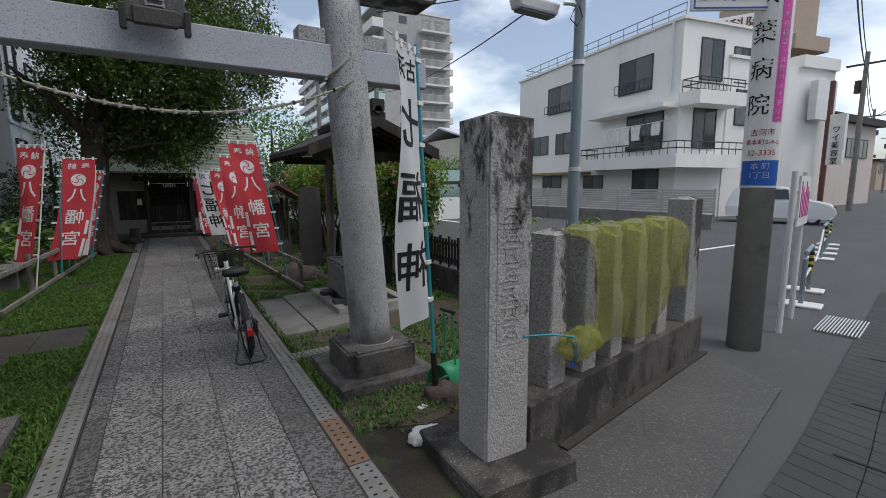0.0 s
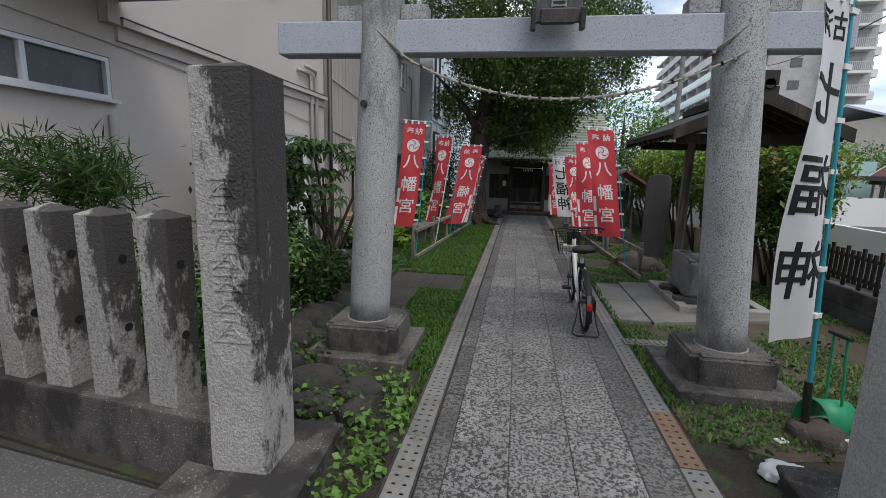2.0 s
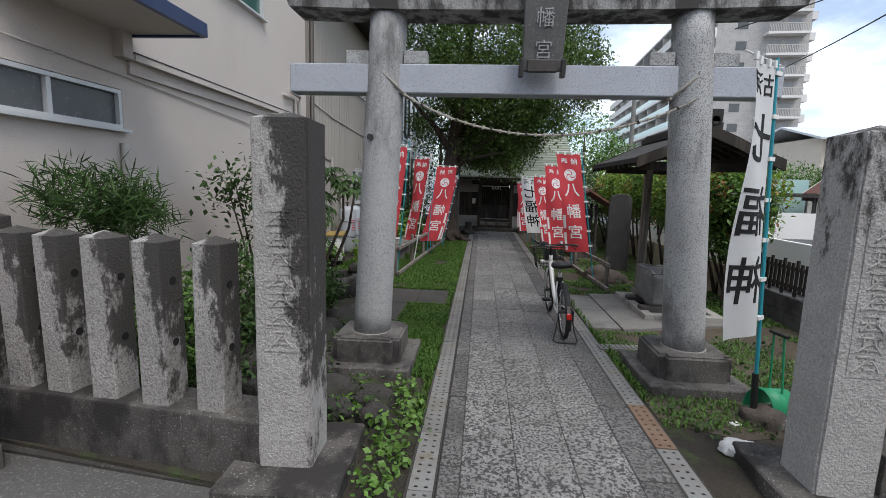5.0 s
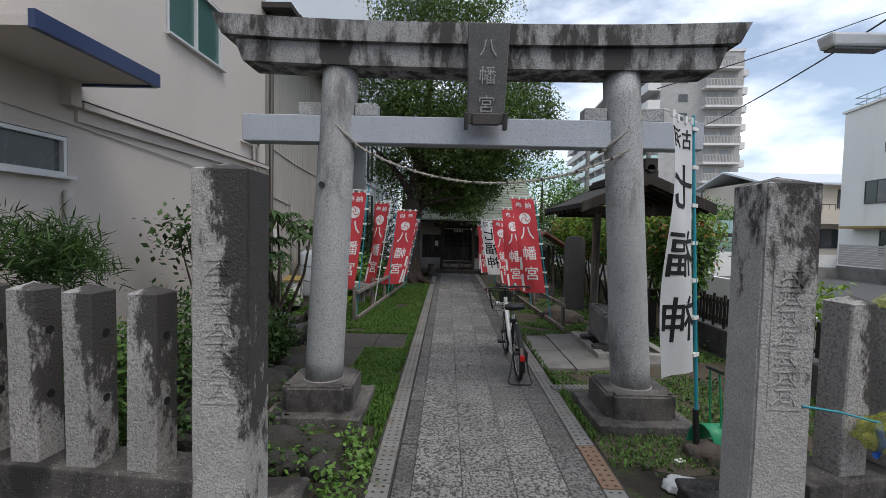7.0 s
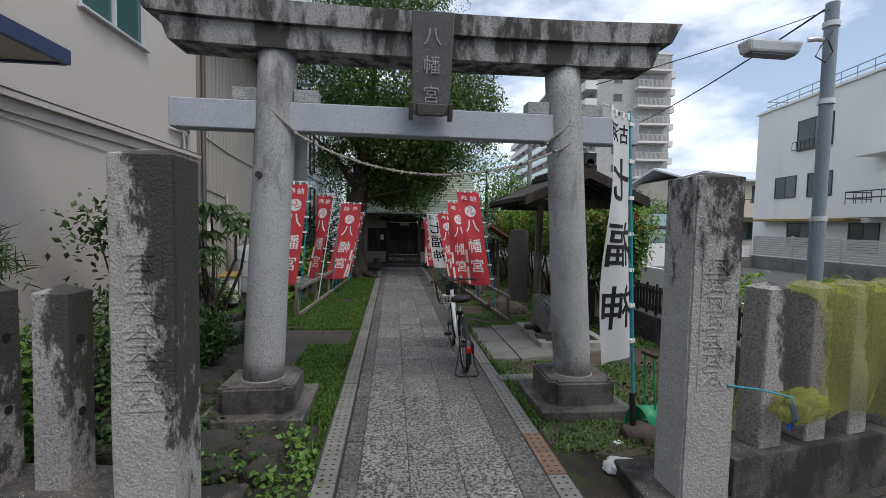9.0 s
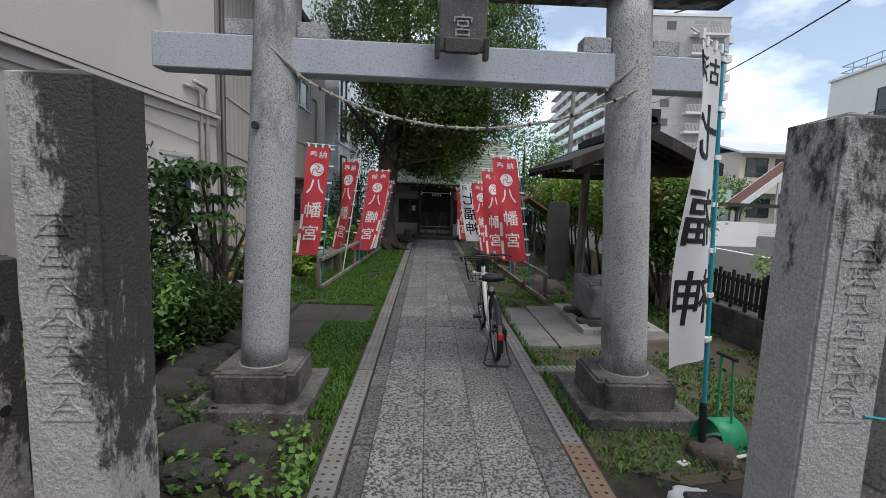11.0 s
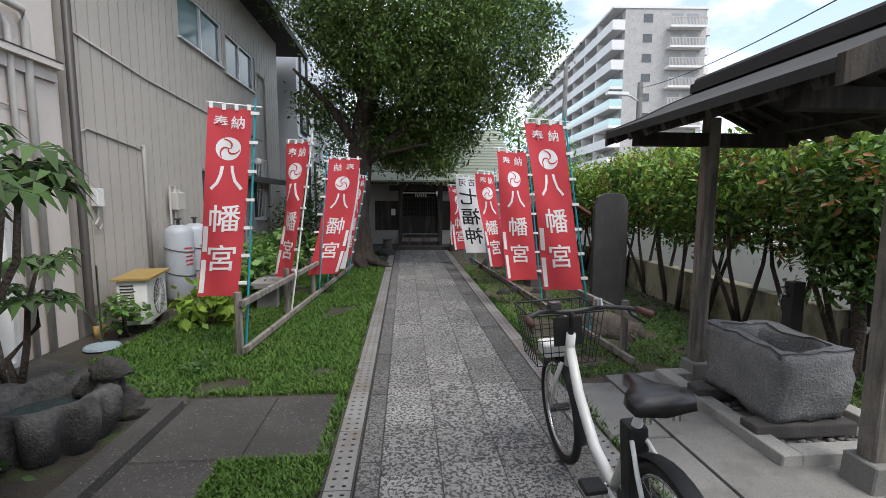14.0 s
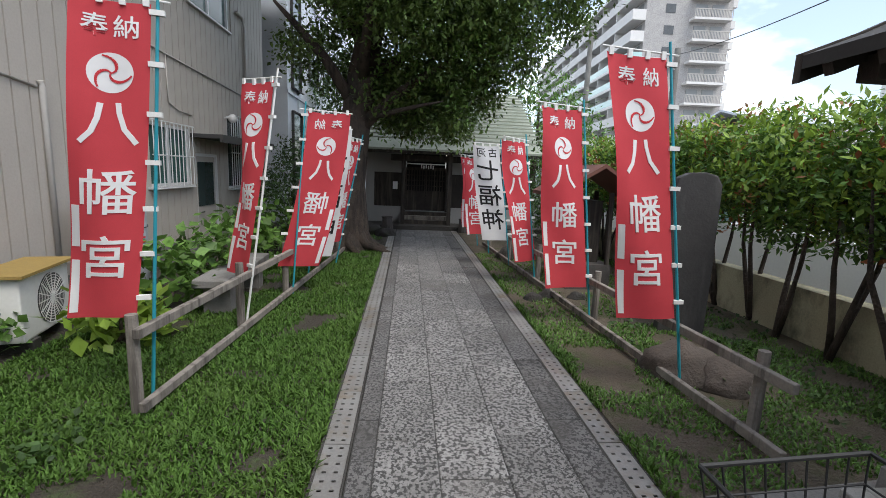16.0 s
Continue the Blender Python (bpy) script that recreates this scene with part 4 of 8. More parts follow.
for k in range(3):
    b = bmesh.new()
    span(b, -0.62, 0.66, -0.42 + k * 0.14, -0.28 + k * 0.14, 0.10, 0.20 + 0.10 * k)
    part("step", b, M_oldwood if k == 1 else M_darkwood, hall)
b = bmesh.new()
for k in range(6):
    box(b, -0.12 + k * 0.06, -0.46, 1.60 - 0.02 * (k % 2), 0.03, 0.004, 0.09)
rod(b, (-0.5, -0.46, 1.66), (0.5, -0.46, 1.66), 0.015)
part("paper_streamers", b, M_paper, hall, "white folded paper streamers on a rope")
b = bmesh.new()
box(b, -0.80, 0.03, 1.08, 0.13, 0.012, 0.20)
part("notice", b, M_paper, hall, "white paper notice")


def roof_sheet(x0, x1, y0, z0, y1, z1, ribs, t=0.05):
    b = bmesh.new()
    for (ya, za, yb, zb) in ((y0, z0, y1, z1),):
        vs = [b.verts.new(c) for c in ((x0, ya, za), (x1, ya, za), (x1, yb, zb), (x0, yb, zb))]
        lo = [b.verts.new(v.co - Vector((0, 0, t))) for v in vs]
        b.faces.new(vs), b.faces.new(lo[::-1])
        for i in range(4):
            b.faces.new((vs[i], lo[i], lo[(i + 1) % 4], vs[(i + 1) % 4]))
        n = Vector((0, -(zb - za), yb - ya)).normalized()
        for k in range(ribs):
            u = (k + 0.5) / ribs
            p = Vector((0, ya + (yb - ya) * u, za + (zb - za) * u))
            box(b, (x0 + x1) / 2, 0, 0, x1 - x0, 0.03, 0.035, Matrix.Translation(p + n * 0.015))
    return b


hall_roof = part("roof", roof_sheet(-2.0, 2.9, -0.95, 2.02, 2.2, 3.9, 0), M_roof_green, hall, "pale green sheet roof")
b = bmesh.new()
box(b, 0, 0, 0, 4.9, 0.03, 0.035)
rib_mesh = to_mesh("roof_rib", b, M_roof_green)
for k in range(16):
    u = (k + 0.5) / 16
    o = new("roof_rib", rib_mesh)
    o.parent = hall_roof
    o.matrix_local = Matrix.Translation((0.45, -0.95 + 2.97 * u, 2.2 + 1.7 * u + 0.012))
b = bmesh.new()
span(b, -2.0, 2.9, -0.93, -0.80, 1.90, 1.965)
for k in range(22):
    span(b, -1.9 + k * 0.22, -1.84 + k * 0.22, -0.9, 0.0, 1.97, 2.03)
part("eave", b, M_darkwood, hall)
b = bmesh.new()
span(b, -2.0, 2.9, 2.2, 6.2, 3.5, 3.9)
part("roof_ridge", b, M_roof_green, hall)
# lanterns and offering stones before the hall
for x in (-0.95, 0.98):
    b = bmesh.new()
    tube(b, [(0, 0, -0.02), (0, 0, 0.04), (0, 0, 0.28), (0, 0, 0.33)], [0.15, 0.15, 0.12, 0.14], 12)
    o = single("stone_stand", b, M_base, "low round dark stone stand before the shrine", "stone stand", "stone stands")
    o.matrix_world = pose(x, 16.0, 0)

# ---- big evergreen tree ----
tree = thing("evergreen_tree", (-1.55, 13.2, 0), "large dark evergreen tree with a thick root-flared trunk", "tree")
b = bmesh.new()
tube(b, [(-0.05, 0, -0.1), (0, 0, 0.1), (0.02, 0, 0.5), (0.03, 0, 1.2), (0.1, 0, 2.2), (0.25, 0.1, 3.2), (0.4, 0.2, 4.4), (0.5, 0.3, 6), (0.5, 0.3, 7.6)],
     [0.55, 0.42, 0.33, 0.28, 0.27, 0.25, 0.2, 0.13, 0.05], 16)
random.seed(3)
for k in range(9):
    a = k * 0.7 + random.uniform(-0.2, 0.2)
    r = random.uniform(0.55, 1.0)
    tube(b, [(0.2 * math.cos(a), 0.2 * math.sin(a), 0.35), (0.42 * math.cos(a), 0.42 * math.sin(a), 0.10), (r * math.cos(a + 0.2), r * math.sin(a + 0.2), -0.04)], [0.14, 0.09, 0.04], 8)
rough_up(b, 0.06, 3)
part("trunk", b, M_bark, tree, "brown trunk with spreading roots", True)
b = bmesh.new()
for (z, x, y, dx, dy, dz, r) in ((2.1, 0.1, 0, 1.6, -0.6, 1.2, 0.13), (2.5, 0.15, 0, -1.3, -0.5, 1.6, 0.12), (3.0, 0.2, 0.1, 2.3, 0.3, 1.3, 0.12), (2.9, 0.2, 0.1, 0.4, -1.9, 1.5, 0.11),
                               (3.6, 0.3, 0.1, -1.8, 0.8, 1.8, 0.10), (4.2, 0.4, 0.2, 1.9, -0.6, 1.7, 0.1), (2.3, 0.12, 0, 1.5, -1.0, 0.3, 0.06), (2.6, 0.15, 0, 0.3, 2.0, 1.5, 0.1), (2.4, 0.15, 0, 2.0, 0.2, 0.2, 0.06)):
    tube(b, [(x, y, z), (x + dx * 0.4, y + dy * 0.4, z + dz * 0.5), (x + dx * 0.75, y + dy * 0.8, z + dz * 0.8), (x + dx, y + dy, z + dz)], [r, r * 0.75, r * 0.5, r * 0.2], 8)
part("branch_frame", b, M_bark, tree, smooth=True)
blobs = [(1.2, -0.3, 5.5, 2.1, 2.0, 1.8, 400), (0.2, -0.6, 4.7, 1.0, 1.4, 1.0, 150), (2.8, -0.4, 4.7, 1.4, 1.5, 1.2, 210), (1.5, -1.2, 4.2, 1.4, 1.1, 0.9, 170),
         (2.6, -0.2, 3.55, 0.9, 1.1, 0.55, 85), (1.7, -0.5, 3.35, 0.9, 1.0, 0.55, 95), (1.0, 1.0, 4.0, 1.8, 1.3, 1.4, 200), (0.6, -0.2, 7.4, 2.0, 1.8, 1.3, 240),
         (1.3, 1.2, 2.8, 1.2, 0.8, 0.6, 120), (1.85, -0.5, 2.40, 0.34, 0.5, 0.40, 26), (1.1, 0.3, 2.55, 0.4, 0.5, 0.4, 30), (-0.75, 0.2, 3.5, 0.4, 0.6, 0.5, 30), (3.9, -0.2, 4.9, 0.6, 0.9, 0.9, 55),
         (3.2, 0.0, 6.3, 1.0, 1.2, 1.0, 90), (-1.0, 0.3, 6.3, 1.1, 1.2, 1.0, 100), (-0.6, -0.3, 4.9, 0.5, 0.8, 0.6, 40),
         (0.95, 0.1, 2.75, 0.75, 0.7, 0.40, 60), (0.5, 0.6, 3.2, 0.9, 0.8, 0.6, 90), (2.2, 0.4, 2.9, 0.6, 0.7, 0.4, 45),
         # the first two rise above the view, added to shade the ground below
         (0.9, -2.0, 8.6, 2.6, 2.2, 1.3, 170), (0.9, 1.0, 9.2, 2.8, 2.4, 1.4, 200), (2.6, 1.8, 6.6, 1.8, 1.9, 1.8, 170)]
leaves(tree, "crown", blobs, 42, 0.155, 0.092, M_leaf_tree, "dense dark green crown of small leaves", shell=0.35, droop=0.4, aspect=0.5)
leaves(tree, "crown_light", [(x, y, z, rx * 1.03, ry * 1.03, rz * 1.03, max(10, k // 4)) for x, y, z, rx, ry, rz, k in blobs], 24, 0.13, 0.085, M_leaf_mid, "lighter outer leaves", shell=0.85, droop=0.3)

# far greenery behind the hall and beside it
for nm, loc, bl, mt, lab in (
        ("background_tree", (4.0, 21, 0), [(0, 0, 3.2, 2.0, 1.8, 2.0, 240), (1.6, 1, 2.6, 1.5, 1.5, 1.6, 160)], M_leaf_mid, "green broadleaf tree beside the shrine hall"),
        ("background_tree", (-2.6, 21, 0), [(0, 0, 3.5, 1.5, 1.5, 2.6, 240)], M_leaf_dark, "dark tree behind the shrine hall"),
        ("background_tree", (13.6, 24.6, 0), [(0, 0, 2.6, 1.6, 1.6, 1.1, 220), (3.0, 0.5, 2.2, 1.5, 1.3, 1.0, 140), (-2.4, 0, 2.1, 1.5, 1.2, 1.1, 140)], M_leaf_mid, "round green tree beyond the car park")):
    t = thing(nm, loc, lab, "tree", "background trees")
    b = bmesh.new()
    tube(b, [(0, 0, -0.2), (0, 0, 1.2), (0.1, 0, 2.6), (0.1, 0.1, 4)], [0.16, 0.13, 0.09, 0.03], 8)
    part("trunk", b, M_bark, t)
    leaves(t, "crown", bl, 16, 0.2, 0.16, mt, shell=0.4)

# ---- hedge on its low wall ----
bm = bmesh.new()
span(bm, 3.42, 3.60, 6.6, 16.5, -0.1, 0.50)
bmesh.ops.subdivide_edges(bm, edges=[e for e in bm.edges if e.calc_length() > 2], cuts=12)
rough_up(bm, 0.006, 3)
setting("wall_hedge", bm, M_wall_r, "low mossy beige retaining wall", "wall")
bm = bmesh.new()
span(bm, 5.2, 5.3, 6.7, 19.0, -0.1, 0.8)
setting("wall_low_white", bm, M_white_wall, "low white wall behind the hedge stems", "wall")
random.seed(21)
for k in range(14):
    y = 6.35 + k * 0.58
    x = 3.30 + random.uniform(-0.08, 0.12)
    h = thing("hedge_bush", (x, y, -0.02), "clipped evergreen hedge bush with reddish young tips", "hedge bush", "hedge bushes")
    b = bmesh.new()
    for j in range(random.choice((2, 3, 3))):
        a = random.uniform(0, math.tau)
        s = random.uniform(0.12, 0.3)
        tube(b, [(0.03 * j, 0.03 * j, 0), (s * 0.4 * math.cos(a), s * 0.6 * math.sin(a), 0.4), (s * math.cos(a), s * 1.2 * math.sin(a), 0.85), (s * 1.3 * math.cos(a), s * 1.5 * math.sin(a), 1.5)],
             [0.032, 0.026, 0.02, 0.008], 7)
    part("stem_base", b, M_bark, h, "crooked bare lower stem", True)
    top = random.uniform(1.35, 1.47)
    leaves(h, "foliage", [(0.1, 0, top + 0.08, 0.50, 0.40, 0.56, 70), (0.1, random.uniform(-0.2, 0.2), top + 0.55, 0.34, 0.3, 0.25, 18)], 22, 0.085, 0.08, M_leaf_mid, shell=0.55, aspect=0.42)
    # leaves in the hedge's core are coloured darker, standing in for its inner shade
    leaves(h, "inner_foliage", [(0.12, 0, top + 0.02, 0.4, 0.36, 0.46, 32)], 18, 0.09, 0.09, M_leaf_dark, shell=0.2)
    leaves(h, "red_growth", [(0.1, 0, top + 0.18, 0.50, 0.42, 0.68, 22)], 9, 0.06, 0.075, M_leaf_red, "reddish young leaves", shell=0.92, droop=-0.5)
    leaves(h, "lime_growth", [(0.1, 0, top + 0.22, 0.50, 0.42, 0.60, 120)], 9, 0.07, 0.08, M_leaf_lime, shell=0.92, droop=-0.5)

# picket fence on a block wall
wallb = tagged(new("wall_block"), "grey concrete block wall under the picket fence", "wall", "", "structure")
b = bmesh.new()
for r in range(2):
    for k in range(9):
        y = 2.95 + k * 0.405 + (0.2 if r else 0)
        span(b, -0.07, 0.07, y, min(y + 0.398, 6.58), -0.06 + r * 0.205, 0.14 + r * 0.205)
bevel(b, 0.005, 1)
o = part("blocks", b, M_block, wallb)
o.location = (3.55, 0, 0)
fence = thing("picket_fence", (3.55, 2.95, 0.36), "dark brown slatted picket fence on a block wall", "fence")
for z in (0.09, 0.33):
    b = bmesh.new()
    span(b, -0.02, 0.02, 0, 3.6, z, z + 0.04)
    part("rail", b, M_darkwood, fence)
slats = []
for z0, z1 in ((0.0, 0.47), (0.05, 0.43), (0.05, 0.43)):
    b = bmesh.new()
    span(b, -0.045, -0.022, -0.02, 0.02, z0, z1)
    slats.append(to_mesh("slat", b, M_darkwood))
for k in range(42):
    o = new("slat", slats[k % 3])
    o.parent = fence
    o.matrix_local = pose(0, 0.05 + k * 0.085, 0)
for y in (0.0, 1.8, 3.6):
    b = bmesh.new()
    span(b, -0.02, 0.05, y - 0.03, y + 0.03, -0.02, 0.50)
    part("post", b, M_darkwood, fence)

# ---- water pavilion ----
bm = bmesh.new()
prism(bm, [(1.22, 4.62), (2.72, 5.05), (2.72, 6.62), (1.22, 6.45)], -0.06, 0.018)
setting("pavilion_pavement", bm, M_pad, "smooth grey concrete floor of the water pavilion", "pavement")
bm = bmesh.new()
for y0, y1 in ((4.68, 5.46), (5.48, 6.32)):
    prism(bm, [(0.815, y0), (1.21, y0), (1.21, y1), (0.84, y1)], -0.05, 0.012)
bevel(bm, 0.008, 1)
setting("stepping_pavement", bm, M_pad, "pale rough stepping slabs", "pavement")
pav = thing("water_pavilion", (1.95, 5.6, 0.0), "dark timber water pavilion on two posts with a gabled roof", "pavilion")
for y in (-0.68, 0.76):
    b = bmesh.new()
    span(b, -0.05, 0.05, y - 0.05, y + 0.05, 0.16, 2.12)
    bevel(b, 0.008, 1)
    part("post", b, M_oldwood, pav, "weathered brown timber post")
    b = bmesh.new()
    span(b, -0.092, 0.092, y - 0.092, y + 0.092, 0.0, 0.165)
    for v in b.verts:
        if v.co.z > 0.1:
            v.co.x *= 0.85
    bevel(b, 0.008, 1)
    part("post_foot", b, M_concrete, pav, "granite post foot")
    b = bmesh.new()
    span(b, -0.62, 0.62, y - 0.045, y + 0.045, 1.90, 2.0)
    part("cross_beam", b, M_darkwood, pav)
for x, z in ((-0.5, 2.0), (0.5, 2.0), (0, 2.18)):
    b = bmesh.new()
    span(b, x - 0.043, x + 0.043, -0.98, 0.85, z, z + 0.085)
    part("purlin", b, M_darkwood, pav)
for s in (-1, 1):
    b = bmesh.new()
    sl = [(0.0, 2.36), (0.26, 2.25), (0.52, 2.125), (0.78, 2.02)]
    for (xa, za), (xb, zb) in zip(sl, sl[1:]):
        vs = [b.verts.new((s * x, y, z + dz)) for dz in (0, -0.055) for x, y, z in ((xa, -1.05, za), (xb, -1.05, zb), (xb, 0.90, zb), (xa, 0.90, za))]
        for q in ((0, 1, 2, 3), (7, 6, 5, 4), (0, 4, 5, 1), (1, 5, 6, 2), (2, 6, 7, 3), (3, 7, 4, 0)):
            b.faces.new([vs[i] for i in q])
    part("roof_slope", b, M_roof, pav, "dark metal roof slope")
    for k in range(9):
        y = -0.95 + k * 0.218
        b = bmesh.new()
        m = Matrix.Translation((s * 0.40, y, 2.10)) @ Matrix.Rotation(radians(s * 23.5), 4, "Y")
        box(b, 0, 0, 0, 0.78, 0.045, 0.05, m)
        part("rafter", b, M_darkwood, pav)
    for yy in (-1.07, 0.92):
        b = bmesh.new()
        for (xa, za), (xb, zb) in zip(sl, sl[1:]):
            vs = [b.verts.new((s * x, yy + dy, z)) for dy in (-0.018, 0.018) for x, z in ((xa, za + 0.01), (xb, zb + 0.01), (xb, zb - 0.11), (xa, za - 0.11))]
            for q in ((0, 1, 2, 3), (7, 6, 5, 4), (0, 4, 5, 1), (1, 5, 6, 2), (2, 6, 7, 3), (3, 7, 4, 0)):
                b.faces.new([vs[i] for i in q])
        bmesh.ops.remove_doubles(b, verts=b.verts, dist=0.0005)
        part("barge_board", b, M_darkwood, pav)
b = bmesh.new()
span(b, -0.09, 0.09, -1.08, 0.93, 2.34, 2.41)
rod(b, (0, -1.10, 2.43), (0, 0.95, 2.43), 0.045)
box(b, 0, -1.06, 2.48, 0.14, 0.08, 0.13)
part("ridge_cap", b, M_roof, pav)

# kerb with pebbles, and the basin on its blocks
bm = bmesh.new()
for x0, x1, y0, y1 in ((1.62, 1.74, 5.1, 6.40), (1.741, 2.62, 5.1, 5.22), (2.50, 2.62, 5.221, 6.40), (1.741, 2.499, 6.28, 6.40)):
    span(bm, x0, x1, y0, y1, -0.02, 0.085)
bevel(bm, 0.006, 1)
setting("basin_kerb", bm, M_pale, "pale concrete kerb round the pebble bed", "kerb")
b = bmesh.new()
RP = np.random.default_rng(5)
for k in range(260):
    x, y, r = RP.uniform(1.77, 2.47), RP.uniform(5.25, 6.25), RP.uniform(0.014, 0.03)
    bmesh.ops.create_icosphere(b, subdivisions=1, radius=r, matrix=Matrix.Translation((x, y, 0.03)) @ Matrix.Diagonal((1.2, 0.9, 0.7, 1)))
single("pebbles", b, M_pebble, "small grey pebbles round the stone basin", "pebbles", smooth=True, kind="stuff")
basin = thing("stone_basin", (2.0, 5.66, 0.06), "rough dark grey stone water basin", "water basin")
b = bmesh.new()
o4 = [(-0.25, -0.36), (0.25, -0.34), (0.26, 0.36), (-0.24, 0.37)]
i4 = [(-0.15, -0.25), (0.16, -0.24), (0.16, 0.26), (-0.15, 0.26)]
lo = [b.verts.new((x * 0.92, y * 0.94, 0.07)) for x, y in o4]
hi = [b.verts.new((x, y, 0.53)) for x, y in o4]
ri = [b.verts.new((x, y, 0.53)) for x, y in i4]
bt = [b.verts.new((x * 0.8, y * 0.85, 0.22)) for x, y in i4]
b.faces.new(lo[::-1]), b.faces.new(bt)
for i in range(4):
    j = (i + 1) % 4
    b.faces.new((lo[i], lo[j], hi[j], hi[i])), b.faces.new((hi[i], hi[j], ri[j], ri[i])), b.faces.new((ri[i], ri[j], bt[j], bt[i]))
bmesh.ops.subdivide_edges(b, edges=b.edges[:], cuts=6, use_grid_fill=True)
bmesh.ops.bevel(b, geom=[e for e in b.edges if len(e.link_faces) == 2 and e.calc_face_angle(0) > 0.7], offset=0.02, segments=2, affect="EDGES")
for v in b.verts:
    v.co += noise.noise_vector(v.co * 4) * 0.04 + noise.noise_vector(v.co * 11) * 0.02 + noise.noise_vector(v.co * 25) * 0.007
part("trough", b, M_basin, basin, smooth=True)
for y in (-0.27, 0.27):
    b = bmesh.new()
    span(b, -0.36, 0.3, y - 0.07, y + 0.07, -0.01, 0.075)
    bevel(b, 0.012, 2)
    part("support_block", b, M_base, basin)
b = bmesh.new()
span(b, -0.15, 0.15, -0.23, 0.23, 0.30, 0.305)
part("water", b, M_window, basin, "dark still water")
tap = thing("water_tap_post", (2.95, 6.55, -0.02), "dark post with a chrome water tap", "water tap")
b = bmesh.new()
span(b, -0.06, 0.06, -0.05, 0.05, 0, 0.80)
bevel(b, 0.006, 1)
part("post", b, M_darkmetal, tap)
b = bmesh.new()
tube(b, [(-0.06, -0.01, 0.68), (-0.13, -0.02, 0.69), (-0.16, -0.03, 0.66), (-0.16, -0.03, 0.60)], 0.016, 8)
rod(b, (-0.11, -0.02, 0.69), (-0.11, -0.02, 0.75), 0.012)
rod(b, (-0.15, -0.03, 0.755), (-0.07, -0.01, 0.755), 0.01)
part("tap", b, M_chrome, tap, "chrome tap")
# ribbed strip in the grass
strip2 = thing("drain_strip", (1.2, 4.02, 0.0), "pale ribbed stone drain strip lying in the grass", "drain strip", rz=4)
b = bmesh.new()
span(b, -0.43, 0.43, -0.07, 0.07, -0.03, 0.014)
part("strip_body", b, M_concrete, strip2)
b = bmesh.new()
span(b, -0.012, 0.012, -0.05, 0.05, 0.014, 0.022)
me = to_mesh("rib", b, M_concrete)
for k in range(16):
    o = new("rib", me)
    o.parent = strip2
    o.matrix_local = pose(-0.39 + k * 0.052, 0, 0)

# ---- stones, stele, small hut ----


def rock(name, x, y, sx, sy, sz, seed, material, label, cat="rock", group="", z=-0.05):
    b = bmesh.new()
    bmesh.ops.create_icosphere(b, subdivisions=3, radius=1)
    for v in b.verts:
        v.co *= 1 + 0.28 * noise.noise(v.co * 1.4 + Vector((seed, 0, 0))) + 0.16 * noise.noise(v.co * 3.2 + Vector((seed, 3, 0))) + 0.06 * noise.noise(v.co * 8 + Vector((seed, 5, 0)))
        v.co = Vector((v.co.x * sx, v.co.y * sy, max(v.co.z, -0.3) * sz))
    o = single(name, b, material, label, cat, group, True)
    o.location = (x, y, z + 0.3 * sz)
    return o


M_brownrock = mat("brown_boulder", (0.12, 0.095, 0.078), (0.07, 0.057, 0.048), 0.9, 3, 40, 0.8, stain=(0.24, 0.215, 0.19), stain_s=4, stain_lo=0.58, stain_hi=0.7, bdist=0.02)
rock("boulder", 1.72, 7.85, 0.30, 0.26, 0.22, 1.0, M_brownrock, "rounded brown boulder at the foot of the banner rail", group="boulders")
rock("boulder", 1.95, 7.62, 0.22, 0.2, 0.18, 4.0, M_brownrock, "rounded brown boulder with pale patches", group="boulders")
for x, y, w, h, lean in ((2.32, 8.85, 0.44, 1.58, 0), (2.12, 11.9, 0.36, 1.35, 3)):
    b = bmesh.new()
    prof = [(-w / 2, -0.05), (w / 2, -0.05), (w / 2 * 0.98, h * 0.5), (w / 2 * 0.95, h - 0.12), (w * 0.36, h - 0.03), (w * 0.12, h), (-w * 0.2, h - 0.01), (-w * 0.42, h - 0.06), (-w / 2, h - 0.2)]
    fr = [b.verts.new((px, -0.07, pz)) for px, pz in prof]
    bk = [b.verts.new((px, 0.07, pz)) for px, pz in prof]
    b.faces.new(fr), b.faces.new(bk[::-1])
    for i in range(len(prof)):
        j = (i + 1) % len(prof)
        b.faces.new((fr[i], bk[i], bk[j], fr[j]))
    bevel(b, 0.015, 2)
    o = single("stone_stele", b, M_stele, "tall dark stone memorial slab with a rounded top", "stele", "stone slabs")
    o.matrix_world = pose(x, y, 0, 0, lean, -12)
hut = thing("small_hut_shrine", (2.0, 10.75, -0.02), "tiny wooden shrine hut with a red-brown gabled roof", "hut shrine")
b = bmesh.new()
span(b, -0.3, 0.3, -0.3, 0.3, 0.0, 0.35)
part("stone_base", b, M_base, hut)
for x in (-0.26, 0.26):
    for y in (-0.26, 0.26):
        b = bmesh.new()
        rod(b, (x, y, 0.3), (x * 0.95, y * 0.95, 1.32), 0.035, n=8)
        part("post", b, M_darkwood, hut)
b = bmesh.new()
span(b, -0.2, 0.2, -0.1, 0.25, 0.35, 1.2)
part("cabinet", b, M_darkwood, hut)
